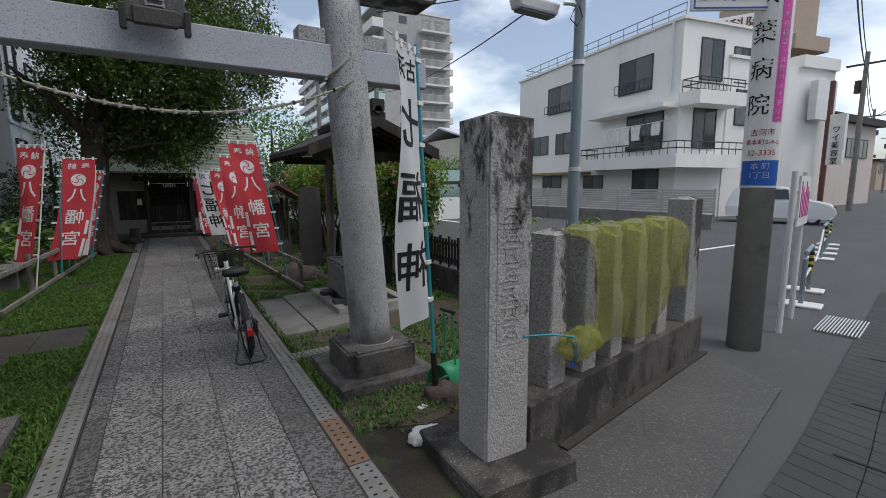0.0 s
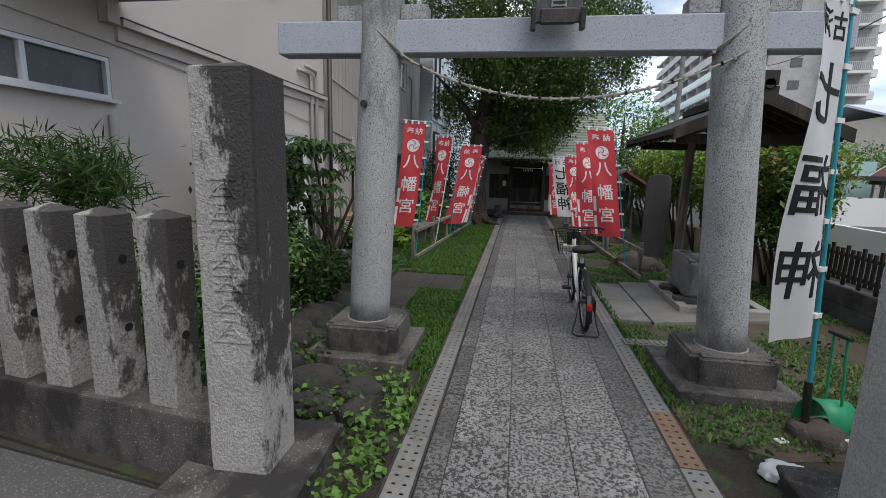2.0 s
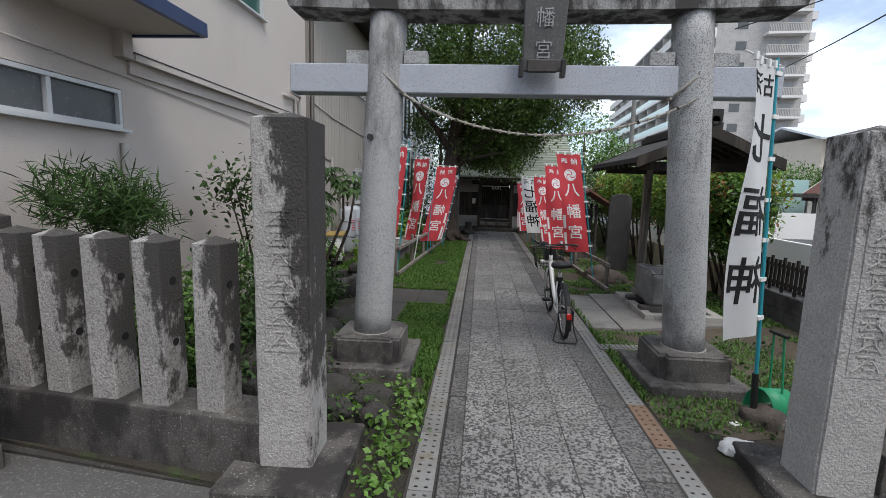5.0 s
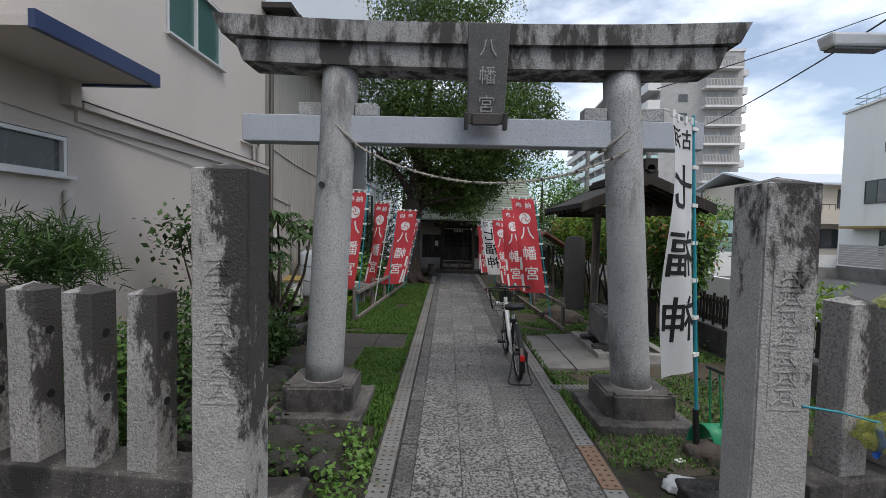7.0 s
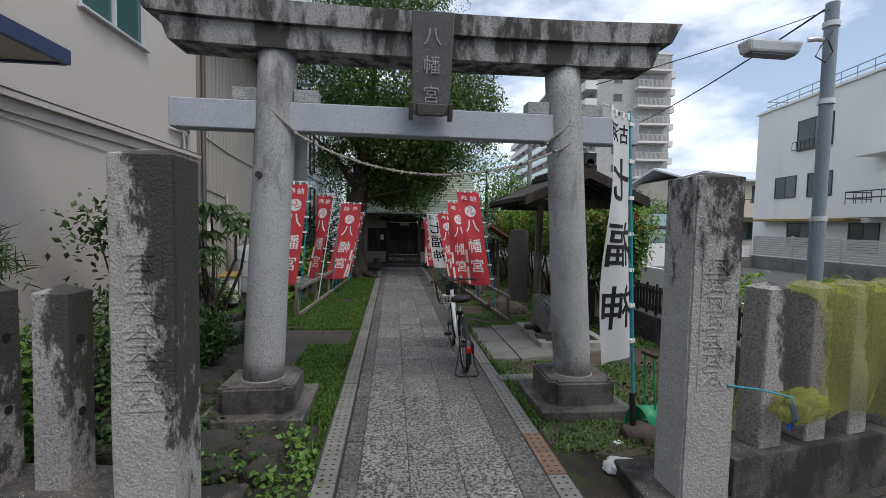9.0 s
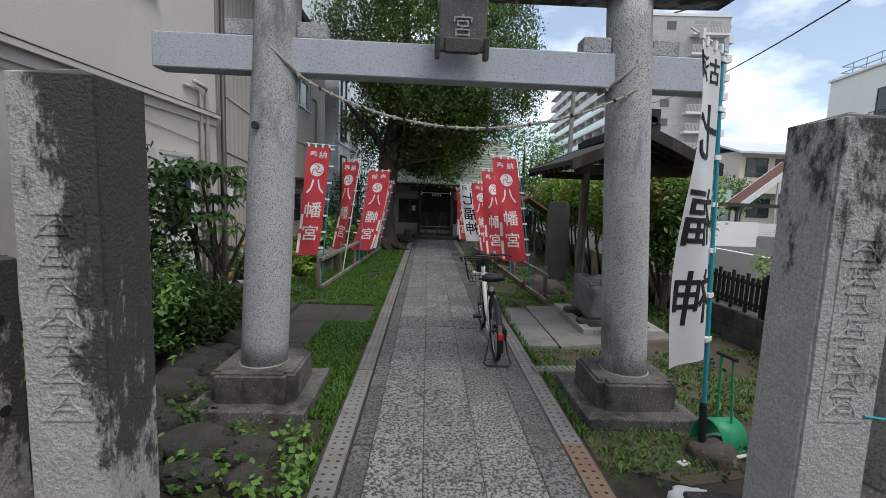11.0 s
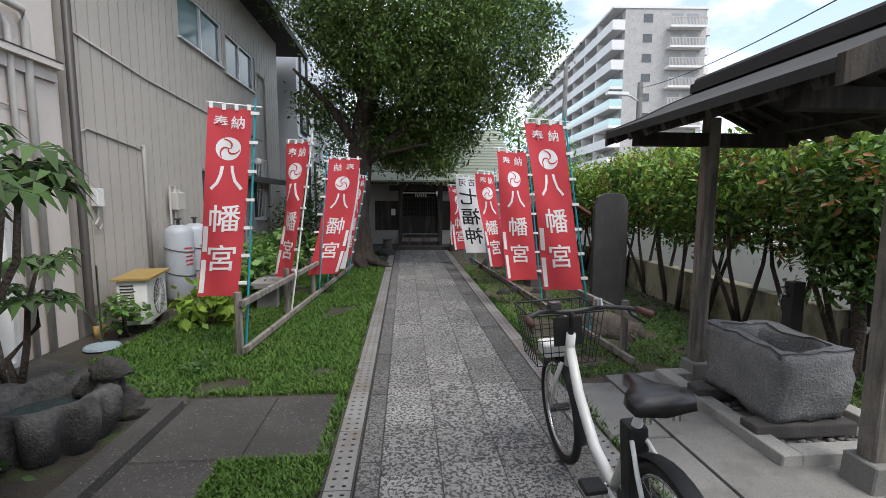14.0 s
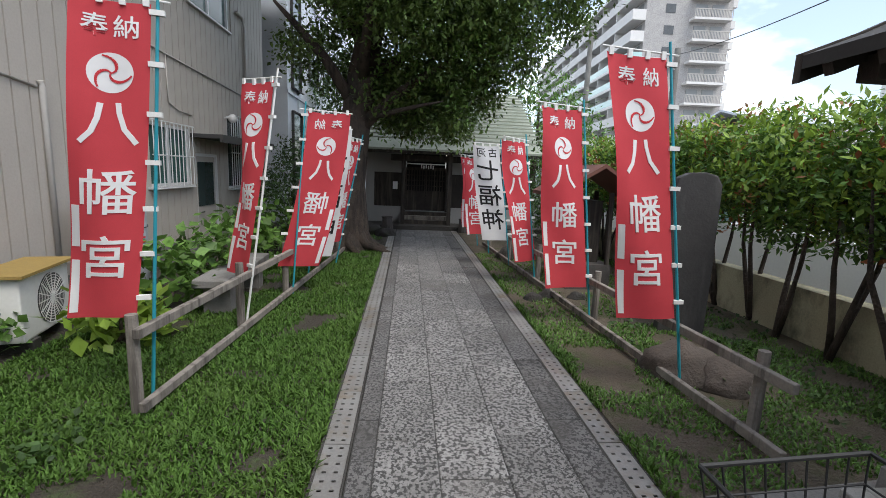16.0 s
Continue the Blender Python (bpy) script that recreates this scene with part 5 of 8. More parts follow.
for s in (-1, 1):
    b = bmesh.new()
    vs = [b.verts.new((s * x, y, z + dz)) for dz in (0, -0.05) for x, y, z in ((0, -0.55, 1.68), (0.62, -0.55, 1.30), (0.62, 0.5, 1.30), (0, 0.5, 1.68))]
    for q in ((0, 1, 2, 3), (7, 6, 5, 4), (0, 4, 5, 1), (1, 5, 6, 2), (2, 6, 7, 3), (3, 7, 4, 0)):
        b.faces.new([vs[i] for i in q])
    part("roof_slope", b, M_redtile, hut)

# stones by the left rail and before the hall
random.seed(8)
for x, y, s in ((-2.3, 12.2, 0.3), (-2.8, 12.8, 0.35), (-0.95, 15.0, 0.22), (-1.3, 15.3, 0.28), (1.4, 12.6, 0.24), (1.1, 9.9, 0.12), (1.35, 10.05, 0.13), (1.7, 10.0, 0.12)):
    rock("garden_stone", x, y, s, s * 0.8, s * 0.8, x, M_rock, "small dark garden stone", "stone", "garden stones")

# flat stones laid before the gate's foot
for k, (x, y, sx, sy) in enumerate(((-1.72, 2.62, 0.30, 0.17), (-1.28, 2.52, 0.20, 0.13), (-1.55, 2.28, 0.17, 0.12), (-1.22, 2.22, 0.14, 0.10))):
    rock("flat_stone", x, y, sx, sy, 0.10, 31 + k, M_rock, "flat dark stone lying in the soil before the gate", "stone", "flat stones", -0.03)
# rocks lining the dry stream between fence and gate
random.seed(17)
for k in range(17):
    u = k / 16
    x = -2.02 - 0.35 * math.sin(u * 3.0) + random.uniform(-0.16, 0.12)
    y = 2.35 + 2.1 * u + random.uniform(-0.08, 0.08)
    r = random.uniform(0.13, 0.27)
    rock("stream_rock", x, y, r, r * random.uniform(0.6, 1.0), r * random.uniform(0.45, 0.8), 70 + k, M_rock, "dark mossy rock lining the dry garden stream", "rock", "stream rocks")
# lobed round stone pond with rocks stacked behind it
pond = thing("stone_pond", (-2.66, 5.74, -0.03), "dark round stone pond with a lobed carved side", "pond")
b = bmesh.new()
NP, rings = 110, []
for r_, z_, lob in ((0.20, 0.10, 0), (0.235, 0.22, 0), (0.27, 0.275, 0.1), (0.33, 0.292, 0.35), (0.375, 0.26, 0.8), (0.395, 0.20, 1), (0.385, 0.12, 1), (0.345, 0.05, 1), (0.31, 0.0, 0.6)):
    ring = []
    for k in range(NP):
        a = math.tau * k / NP
        c = abs(math.sin(a * 5 + 0.3))
        rr = 1.08 * r_ * (1 - lob * 0.30 * (1 - c) ** 1.8)
        q = Vector((rr * math.cos(a), rr * 0.95 * math.sin(a), 1.15 * z_ - 0.06 * lob * (1 - c) ** 2))
        ring.append(b.verts.new(q + noise.noise_vector(q * 9) * 0.016 + noise.noise_vector(q * 30) * 0.005))
    rings.append(ring)
for r0, r1 in zip(rings, rings[1:]):
    for k in range(NP):
        b.faces.new((r0[k], r1[k], r1[(k + 1) % NP], r0[(k + 1) % NP]))
part("rim", b, M_pondstone, pond, smooth=True)
b = bmesh.new()
rod(b, (0, 0, 0.10), (0, 0, 0.20), 0.23, n=24)
part("water", b, M_window, pond, "dark still water")
for x, y, sx, sz, z_, sd in ((-2.50, 6.02, 0.15, 0.11, 0.20, 2), (-2.40, 5.98, 0.12, 0.09, 0.33, 6), (-2.66, 6.08, 0.13, 0.16, 0.0, 5), (-2.42, 6.10, 0.16, 0.17, 0.0, 9)):
    rock("stacked_rock", x, y, sx, sx * 0.8, sz, sd, M_rock, "dark rough rock stacked behind the pond", "rock", "stacked rocks", z_ - 0.02)
for k in range(22):
    x, y = random.uniform(-3.4, -1.65), random.uniform(2.3, 4.4)
    s = random.uniform(0.08, 0.2)
    rock("edging_stone", x, y, s, s * 0.8, s * 0.7, k * 0.9, M_rock, "dark edging stone among plants", "stone", "edging stones")


# ---- banners and their rails ----


def emblem(r):
    """A white disc and three red comma swirls."""
    disc, swirl = bmesh.new(), bmesh.new()
    ctr = disc.verts.new((0, 0, 0))
    prev = None
    for q in range(1, 7):
        ring = [disc.verts.new((r * q / 6 * math.cos(a * math.tau / 36), 0, r * q / 6 * math.sin(a * math.tau / 36))) for a in range(36)]
        for a in range(36):
            if prev is None:
                disc.faces.new((ctr, ring[a], ring[(a + 1) % 36]))
            else:
                disc.faces.new((prev[a], ring[a], ring[(a + 1) % 36], prev[(a + 1) % 36]))
        prev = ring
    for k in range(3):
        a0 = k * math.tau / 3
        inner = []
        for j in range(13):
            u = j / 12
            inner.append((r * 0.92 * u * math.cos(a0 + u * 2.0), r * 0.92 * u * math.sin(a0 + u * 2.0)))
        # only the gap between the commas is red
        for j in range(12):
            w = 0.15 * r * (1 - abs(2 * j / 12 - 1) * 0.5)
            p, q = Vector(inner[j]), Vector(inner[j + 1])
            n_ = (q - p).orthogonal().normalized() * w * 0.5
            swirl.faces.new([swirl.verts.new((v.x, -0.0024, v.y)) for v in (p - n_, q - n_, q + n_, p + n_)])
    bmesh.ops.remove_doubles(swirl, verts=swirl.verts, dist=0.0004)
    return disc, swirl


BH, BW = 1.76, 0.46


def banner(base, top, turn, white=False, flip=1, sway=0.05, pole=None, h=BH, w=BW, phase=0.0, group="red banners", drop=0.10, tail=0.0, thick=0.011):
    """A tall banner on a leaning pole. turn: degrees of the cloth's width from +x; flip -1 hangs it on the other side of the pole."""
    base, top = Vector(base), Vector(top)
    lab = ("white cloth banner with black characters on a teal pole" if white else
           "red cloth banner with white characters on a leaning %s pole" % ("white" if pole is M_white else "teal"))
    t = thing("banner", base, lab, "banner", group)
    axis = (top - base)
    L = axis.length
    ax = axis / L
    wd = Vector((math.cos(radians(turn)), math.sin(radians(turn)), 0)) * flip
    nrm = Vector((math.sin(radians(turn)), -math.cos(radians(turn)), 0))
    down = Vector((0, 0, -1))

    def cloth(u, v, off=0.0):
        """u from the pole (0) to the free edge (1); v from the top (0) to the hem (1)."""
        s = L - drop - v * h
        p = ax * s + wd * (0.03 + u * w)
        p += nrm * (sway * math.sin(2.2 * v + 1.3 * u + phase) * u + 0.020 * math.sin(7 * v + 5 * u + phase * 2) * (0.3 + u) + off)
        p += wd * (tail * v * v) - ax * (0.015 * math.sin(u * 3.1) * (1 - v))
        return p

    b = bmesh.new()
    rod(b, (0, 0, 0), ax * L, thick, thick * 0.8, 10)
    part("pole", b, pole or M_teal, t)
    b = bmesh.new()
    e = ax * (L - drop + 0.02)
    rod(b, e - wd * 0.06, e + wd * (w + 0.05) + Vector((0, 0, -0.02 * flip)), 0.006, n=8)
    part("cross_bar", b, M_white, t)
    b = bmesh.new()
    NU, NV = 8, 36
    g = [[b.verts.new(cloth(i / NU, j / NV)) for i in range(NU + 1)] for j in range(NV + 1)]
    for j in range(NV):
        for i in range(NU):
            b.faces.new((g[j][i], g[j][i + 1], g[j + 1][i + 1], g[j + 1][i]))
    cl = part("cloth", b, M_white_cloth if white else M_red_cloth, t, smooth=True)
    for k in range(7):
        b = bmesh.new()
        p = cloth(0, (k + 0.15) / 6.6)
        box(b, 0, 0, 0, 0.075, 0.028, 0.028, Matrix.Translation(p - wd * 0.03) @ Matrix.Rotation(radians(turn), 4, "Z"))
        part("loop", b, M_white, t, "white cloth loop")
    for k in range(4):
        b = bmesh.new()
        p = cloth(0.06 + 0.29 * k, 0)
        box(b, 0, 0, 0.012, 0.03, 0.02, 0.05, Matrix.Translation(p) @ Matrix.Rotation(radians(turn), 4, "Z"))
        part("loop", b, M_white, t, "white cloth loop")

    def lay(src, cu, cv, material, name, off=-0.0, label=""):
        """Lays flat lettering, centred at (cu, cv), over the cloth."""
        bmesh.ops.triangulate(src, faces=src.faces[:])
        for _ in range(2):
            far = [e for e in src.edges if e.calc_length() > 0.05]
            if far:
                bmesh.ops.subdivide_edges(src, edges=far, cuts=1)
                bmesh.ops.triangulate(src, faces=src.faces[:])
        for v in src.verts:
            x, z = v.co.x, v.co.z
            u = cu + (x if white else -x) / w
            v.co = cloth(u, cv - z / h, -2 * v.co.y + off)
        part(name, src, material, cl, label)

    ink = M_ink_black if white else M_ink_white
    if white:
        rows = (("古", 0.28, 0.075, 0.15), ("河", 0.72, 0.075, 0.15), ("七", 0.5, 0.27, 0.36), ("福", 0.5, 0.53, 0.36), ("神", 0.5, 0.79, 0.36))
    else:
        rows = (("奉", 0.70, 0.075, 0.12), ("納", 0.30, 0.075, 0.12), ("八", 0.5, 0.365, 0.27), ("幡", 0.5, 0.585, 0.27), ("宮", 0.5, 0.80, 0.27))
    for ch, cu, cv, sz in rows:
        src = text_bm(ch, sz, 0.002, 0.007)
        # brush weight
        for v in src.verts:
            v.co.x *= 1.05
        lay(src, cu, cv, ink, "character")
    if not white:
        disc, sw = emblem(0.105)
        disc2 = disc.copy()
        for v in disc.verts:
            v.co.y = -0.001
        lay(disc, 0.5, 0.205, ink, "crest", label="white round crest")
        for v in disc2.verts:
            v.co.y = 0.001
        lay(disc2, 0.5, 0.205, ink, "crest", label="white round crest")
        lay(sw, 0.5, 0.205, M_ink_red, "crest_swirl", 0.0, "red swirl lines")
        for cv, hh in ((0.685, 0.24), (0.89, 0.32)):
            src = bmesh.new()
            box(src, 0, 0, 0, 0.042, 0.003, hh)
            lay(src, 0.92, cv, ink, "name_strip", label="blank white strip")
    return t


# left row
banner((-2.02, 7.41, 0.0), (-1.82, 7.36, 2.40), 14, flip=-1, phase=0.3, sway=0.05, tail=0.06, w=0.36)
banner((-1.91, 8.76, 0.0), (-1.58, 8.76, 2.29), -38, flip=-1, phase=1.3, sway=0.06, pole=M_white, tail=0.05, w=0.38)
banner((-1.77, 9.91, 0.0), (-1.60, 9.91, 2.18), 8, flip=1, phase=2.0, sway=0.04, tail=-0.22)
banner((-1.80, 10.9, 0.0), (-1.66, 10.9, 2.10), 20, white=True, flip=1, phase=0.8, group="white banners", tail=-0.15, w=0.42)
banner((-1.55, 11.7, 0.0), (-1.15, 11.7, 1.98), 70, flip=-1, phase=0.5, sway=0.03, h=1.55, w=0.4)
# right row
banner((1.57, 7.59, 0.0), (1.19, 7.59, 2.36), 6, flip=-1, phase=0.0, sway=0.05, w=0.43)
banner((1.47, 9.04, 0.0), (1.20, 9.04, 2.22), 14, flip=-1, phase=1.1, sway=0.05)
banner((1.36, 10.74, 0.0), (1.09, 10.74, 2.02), 38, flip=-1, phase=2.4, sway=0.06, h=1.62, w=0.42, tail=-0.10)
banner((1.25, 11.9, 0.0), (0.98, 11.9, 2.02), 8, white=True, flip=-1, phase=1.7, group="white banners", h=1.52, w=0.44, tail=-0.05)
banner((1.10, 13.0, 0.0), (0.90, 13.0, 1.86), 20, flip=-1, phase=0.9, sway=0.04, h=1.4, w=0.40)
banner((1.02, 13.9, 0.0), (0.84, 13.9, 1.9), 40, flip=-1, phase=0.2, sway=0.04, h=1.4, w=0.38)
# big white banner by the gate
big = banner((1.57, 2.64, 0.0), (1.41, 2.62, 2.56), 36, white=True, flip=-1, phase=0.6, sway=0.06, group="white banners", h=1.86, w=0.37, drop=0.06, tail=0.03, thick=0.014)
b = bmesh.new()
rod(b, (0, 0, -0.02), (-0.025, 0, 0.34), 0.024, 0.022, 12)
part("sleeve", b, M_black, big, "black foot sleeve")


def rail_row(name, posts, label, hi=0.50, ext=0.25):
    t = thing(name, (posts[0][0], posts[0][1], -0.02), label, "banner rail")
    o = Vector((posts[0][0], posts[0][1], 0))
    for x, y in posts:
        b = bmesh.new()
        rod(b, (x - o.x, y - o.y, -0.05), (x - o.x, y - o.y, hi + 0.10), 0.036, 0.034, 10)
        part("post", b, M_oldwood, t)
    a, c = Vector(posts[0]), Vector(posts[-1])
    d = (c - a)
    rz = math.degrees(math.atan2(d.y, d.x))
    for z, dx in ((0.07, 0.06), (hi, 0.055)):
        b = bmesh.new()
        span(b, -ext, d.length + 0.3, -0.022, 0.022, -0.03, 0.03)
        bevel(b, 0.004, 1)
        side = 1 if a.x < 0 else -1
        b.transform(Matrix.Translation((dx * side, 0, z)) @ Matrix.Rotation(radians(rz), 4, "Z"))
        part("rail", b, M_oldwood, t, "grey weathered wooden rail")


rail_row("banner_rail", [(-2.02, 7.25), (-1.95, 8.75), (-1.86, 9.95), (-1.78, 11.4), (-1.65, 12.6)], "weathered grey wooden rail with posts holding banners", 0.52, 0.06)
rail_row("banner_rail", [(1.62, 6.95), (1.52, 9.05), (1.40, 10.75), (1.30, 12.2), (1.22, 13.6)], "weathered grey wooden rail with posts holding banners", 0.46, 0.28)

# bench behind the left rail
bench = thing("stone_bench", (-2.35, 9.75, -0.02), "plain grey concrete garden bench", "bench", rz=2)
b = bmesh.new()
span(b, -0.17, 0.17, -0.75, 0.75, 0.30, 0.385)
bevel(b, 0.01, 1)
part("seat", b, M_concrete, bench)
for y in (-0.5, 0.5):
    b = bmesh.new()
    span(b, -0.13, 0.13, y - 0.08, y + 0.08, -0.02, 0.30)
    part("leg", b, M_concrete, bench)

# ---- bicycle ----
bike = thing("bicycle", (0.44, 4.2, 0.008), "white city bicycle with black saddle and wire basket, on its stand", "bicycle", rz=0)
LEAN = Matrix.Rotation(radians(-4), 4, "Y")
WR = 0.295


def wheel(name, y, parent):
    w = new(name)
    w.parent = parent
    w.matrix_local = LEAN @ Matrix.Translation((0, y, WR + 0.01))
    b = bmesh.new()
    tube_ring(b, WR - 0.018, 0.022, 40, 10)
    part("tyre", b, M_black, w, smooth=True)
    b = bmesh.new()
    tube_ring(b, WR - 0.046, 0.011, 40, 8)
    part("rim", b, M_chrome, w, smooth=True)
    b = bmesh.new()
    for k in range(28):
        a, s = k * math.tau / 28, 0.03 * (1 if k % 2 else -1)
        a2 = a + 0.5 * (1 if k % 4 < 2 else -1)
        rod(b, (s, 0.02 * math.cos(a2), 0.02 * math.sin(a2)), (0, (WR - 0.05) * math.cos(a), (WR - 0.05) * math.sin(a)), 0.0014, n=4)
    part("spokes", b, M_chrome, w)
    b = bmesh.new()
    rod(b, (-0.055, 0, 0), (0.055, 0, 0), 0.022, n=12)
    part("hub", b, M_darkmetal, w)
    return w


def tube_ring(b, R, r, n, m):
    rings = []
    for k in range(n):
        a = k * math.tau / n
        rings.append([b.verts.new((r * math.sin(c * math.tau / m), (R + r * math.cos(c * math.tau / m)) * math.cos(a), (R + r * math.cos(c * math.tau / m)) * math.sin(a))) for c in range(m)])
    for k in range(n):
        p, q = rings[k], rings[(k + 1) % n]
        for c in range(m):
            b.faces.new((p[c], p[(c + 1) % m], q[(c + 1) % m], q[c]))


wheel("rear_wheel", 0.0, bike)
wheel("front_wheel", 1.10, bike)


def bp(name, pts, r, material, label="", n=10, smooth=True):
    b = bmesh.new()
    tube(b, [LEAN @ Vector(p) for p in pts], r, n)
    return part(name, b, material, bike, label, smooth)


Z = WR
bp("down_tube", [(0, 0.90, 0.72), (0, 0.80, 0.52), (0, 0.62, 0.34), (0, 0.43, 0.27)], [0.024, 0.026, 0.026, 0.026], M_bikewhite, "white curved frame tube")
bp("seat_tube", [(0, 0.43, 0.27), (0, 0.20, 0.70)], 0.019, M_bikewhite)
bp("seat_post", [(0, 0.20, 0.70), (0, 0.155, 0.80)], 0.013, M_chrome, "chrome seat post")
bp("head_tube", [(0, 0.93, 0.62), (0, 0.88, 0.80)], 0.024, M_bikewhite)
for s in (-1, 1):
    bp("chain_stay", [(s * 0.03, 0.43, 0.27), (s * 0.06, 0.2, Z), (s * 0.062, 0, Z)], 0.010, M_bikewhite)
    bp("seat_stay", [(s * 0.02, 0.235, 0.62), (s * 0.055, 0.12, 0.52), (s * 0.062, 0, Z)], 0.009, M_bikewhite)
    bp("fork_blade", [(s * 0.03, 0.955, 0.62), (s * 0.052, 0.99, 0.52), (s * 0.055, 1.10, Z)], [0.014, 0.013, 0.009], M_bikewhite)
bp("stem", [(0, 0.88, 0.80), (0, 0.865, 0.89), (0, 0.86, 0.92)], 0.014, M_black)
bp("handlebar", [(-0.27, 0.66, 0.945), (-0.25, 0.75, 0.94), (-0.17, 0.84, 0.935), (0, 0.86, 0.92), (0.17, 0.84, 0.935), (0.25, 0.75, 0.94), (0.27, 0.66, 0.945)], 0.011, M_darkmetal)
for s in (-1, 1):
    bp("grip", [(s * 0.265, 0.72, 0.943), (s * 0.274, 0.61, 0.946)], 0.017, mat("brown_grip", (0.09, 0.04, 0.03), rough=0.6, bump=0.1), "brown rubber grip")
    bp("brake_lever", [(s * 0.25, 0.78, 0.93), (s * 0.25, 0.74, 0.91), (s * 0.262, 0.64, 0.90)], 0.006, M_black)
    bp("pedal_crank", [(s * 0.07, 0.43, 0.27), (s * 0.085, 0.43 + s * 0.12, 0.27 - s * 0.10)], 0.010, M_chrome)
    b = bmesh.new()
    box(b, s * 0.14, 0.43 + s * 0.12, 0.27 - s * 0.10, 0.09, 0.085, 0.026, LEAN)
    bevel(b, 0.006, 1)
    part("pedal", b, M_black, bike, "black plastic pedal")
b = bmesh.new()
box(b, -0.10, 0.82, 0.965, 0.06, 0.05, 0.035, LEAN)
bevel(b, 0.006, 1)
part("display_unit", b, M_darkmetal, bike, "small handlebar display")
b = bmesh.new()
box(b, -0.10, 0.815, 0.985, 0.05, 0.042, 0.006, LEAN)
part("display_screen", b, M_frost, bike)
b = bmesh.new()
rod(b, LEAN @ Vector((0.12, 0.82, 0.955)), LEAN @ Vector((0.12, 0.82, 0.985)), 0.026, 0.02, 14)
part("bell", b, M_chrome, bike)
# saddle: broad at the back, a nose in front
b = bmesh.new()
rings = []
for k in range(9):
    u = k / 8
    wv = (0.105, 0.118, 0.112, 0.085, 0.058, 0.040, 0.030, 0.026, 0.016)[k]
    zt = (0.835, 0.85, 0.852, 0.848, 0.842, 0.84, 0.838, 0.835, 0.825)[k]
    y = 0.03 + u * 0.27
    rings.append([b.verts.new(LEAN @ Vector(p)) for p in ((-wv, y, zt - 0.045), (-wv * 0.95, y, zt - 0.012), (-wv * 0.5, y, zt), (0, y, zt - 0.004), (wv * 0.5, y, zt), (wv * 0.95, y, zt - 0.012), (wv, y, zt - 0.045), (0, y, zt - 0.06))])
for p, q in zip(rings, rings[1:]):
    for c in range(8):
        b.faces.new((p[c], p[(c + 1) % 8], q[(c + 1) % 8], q[c]))
b.faces.new(rings[0]), b.faces.new(rings[-1][::-1])
part("saddle", b, M_leather, bike, "dark padded saddle", True)
for s in (-1, 1):
    b = bmesh.new()
    tube(b, [LEAN @ Vector((s * 0.05, 0.06, 0.79 - 0.02 * k)) for k in range(1)] + [LEAN @ Vector((s * 0.05, 0.06, 0.75))], 0.014, 8)
    part("saddle_spring", b, M_chrome, bike)
# mudguards
for nm, yc, a0, a1 in (("rear_mudguard", 0.0, 20, 205), ("front_mudguard", 1.10, 60, 190)):
    b = bmesh.new()
    rr = []
    for k in range(19):
        a = radians(a0 + (a1 - a0) * k / 18)
        cy, cz = yc + (WR + 0.028) * math.cos(a), WR + 0.01 + (WR + 0.028) * math.sin(a)
        dn = Vector((0, -math.cos(a), -math.sin(a))) * 0.012
        rr.append([b.verts.new(LEAN @ (Vector((x, cy, cz)) + dn * (abs(x) / 0.03) ** 2)) for x in (-0.03, -0.015, 0, 0.015, 0.03)])
    for p, q in zip(rr, rr[1:]):
        for c in range(4):
            b.faces.new((p[c], p[c + 1], q[c + 1], q[c]))
    part(nm, b, M_black, bike, "black mudguard", True)
b = bmesh.new()
box(b, 0, -0.335, 0.34, 0.05, 0.03, 0.06, LEAN)
bevel(b, 0.008, 2)
part("tail_light", b, M_redlens, bike, "red rear reflector")
b = bmesh.new()
box(b, 0, -0.318, 0.40, 0.035, 0.012, 0.10, LEAN)
part("light_bracket", b, M_chrome, bike)
# battery, chain case, lock
b = bmesh.new()
box(b, 0, 0.25, 0.50, 0.075, 0.09, 0.30, LEAN)
bevel(b, 0.015, 2)
part("battery", b, M_black, bike, "black battery pack")
b = bmesh.new()
prism(b, [(0.065, -0.06), (0.085, -0.06), (0.085, 0.52), (0.065, 0.52)], 0.21, 0.33)
bevel(b, 0.008, 2)
part("chain_case", b, M_black, bike)
b = bmesh.new()
rod(b, (0.02, 0.43, 0.27), (0.09, 0.43, 0.27), 0.085, n=20)
part("motor_case", b, M_darkmetal, bike)
# stand
b = bmesh.new()
for s in (-1, 1):
    tube(b, [(s * 0.07, -0.0, WR), (s * 0.10, -0.05, 0.10), (s * 0.13, -0.10, 0.004)], 0.008, 8)
tube(b, [(-0.13, -0.10, 0.006), (-0.10, -0.17, 0.006), (0.10, -0.17, 0.006), (0.13, -0.10, 0.006)], 0.008, 8)
part("stand", b, M_darkmetal, bike, "folding rear stand")
# wire basket on the front
b = bmesh.new()
x0, x1, y0, y1, z0, z1 = -0.195, 0.195, 0.93, 1.25, 0.61, 0.89
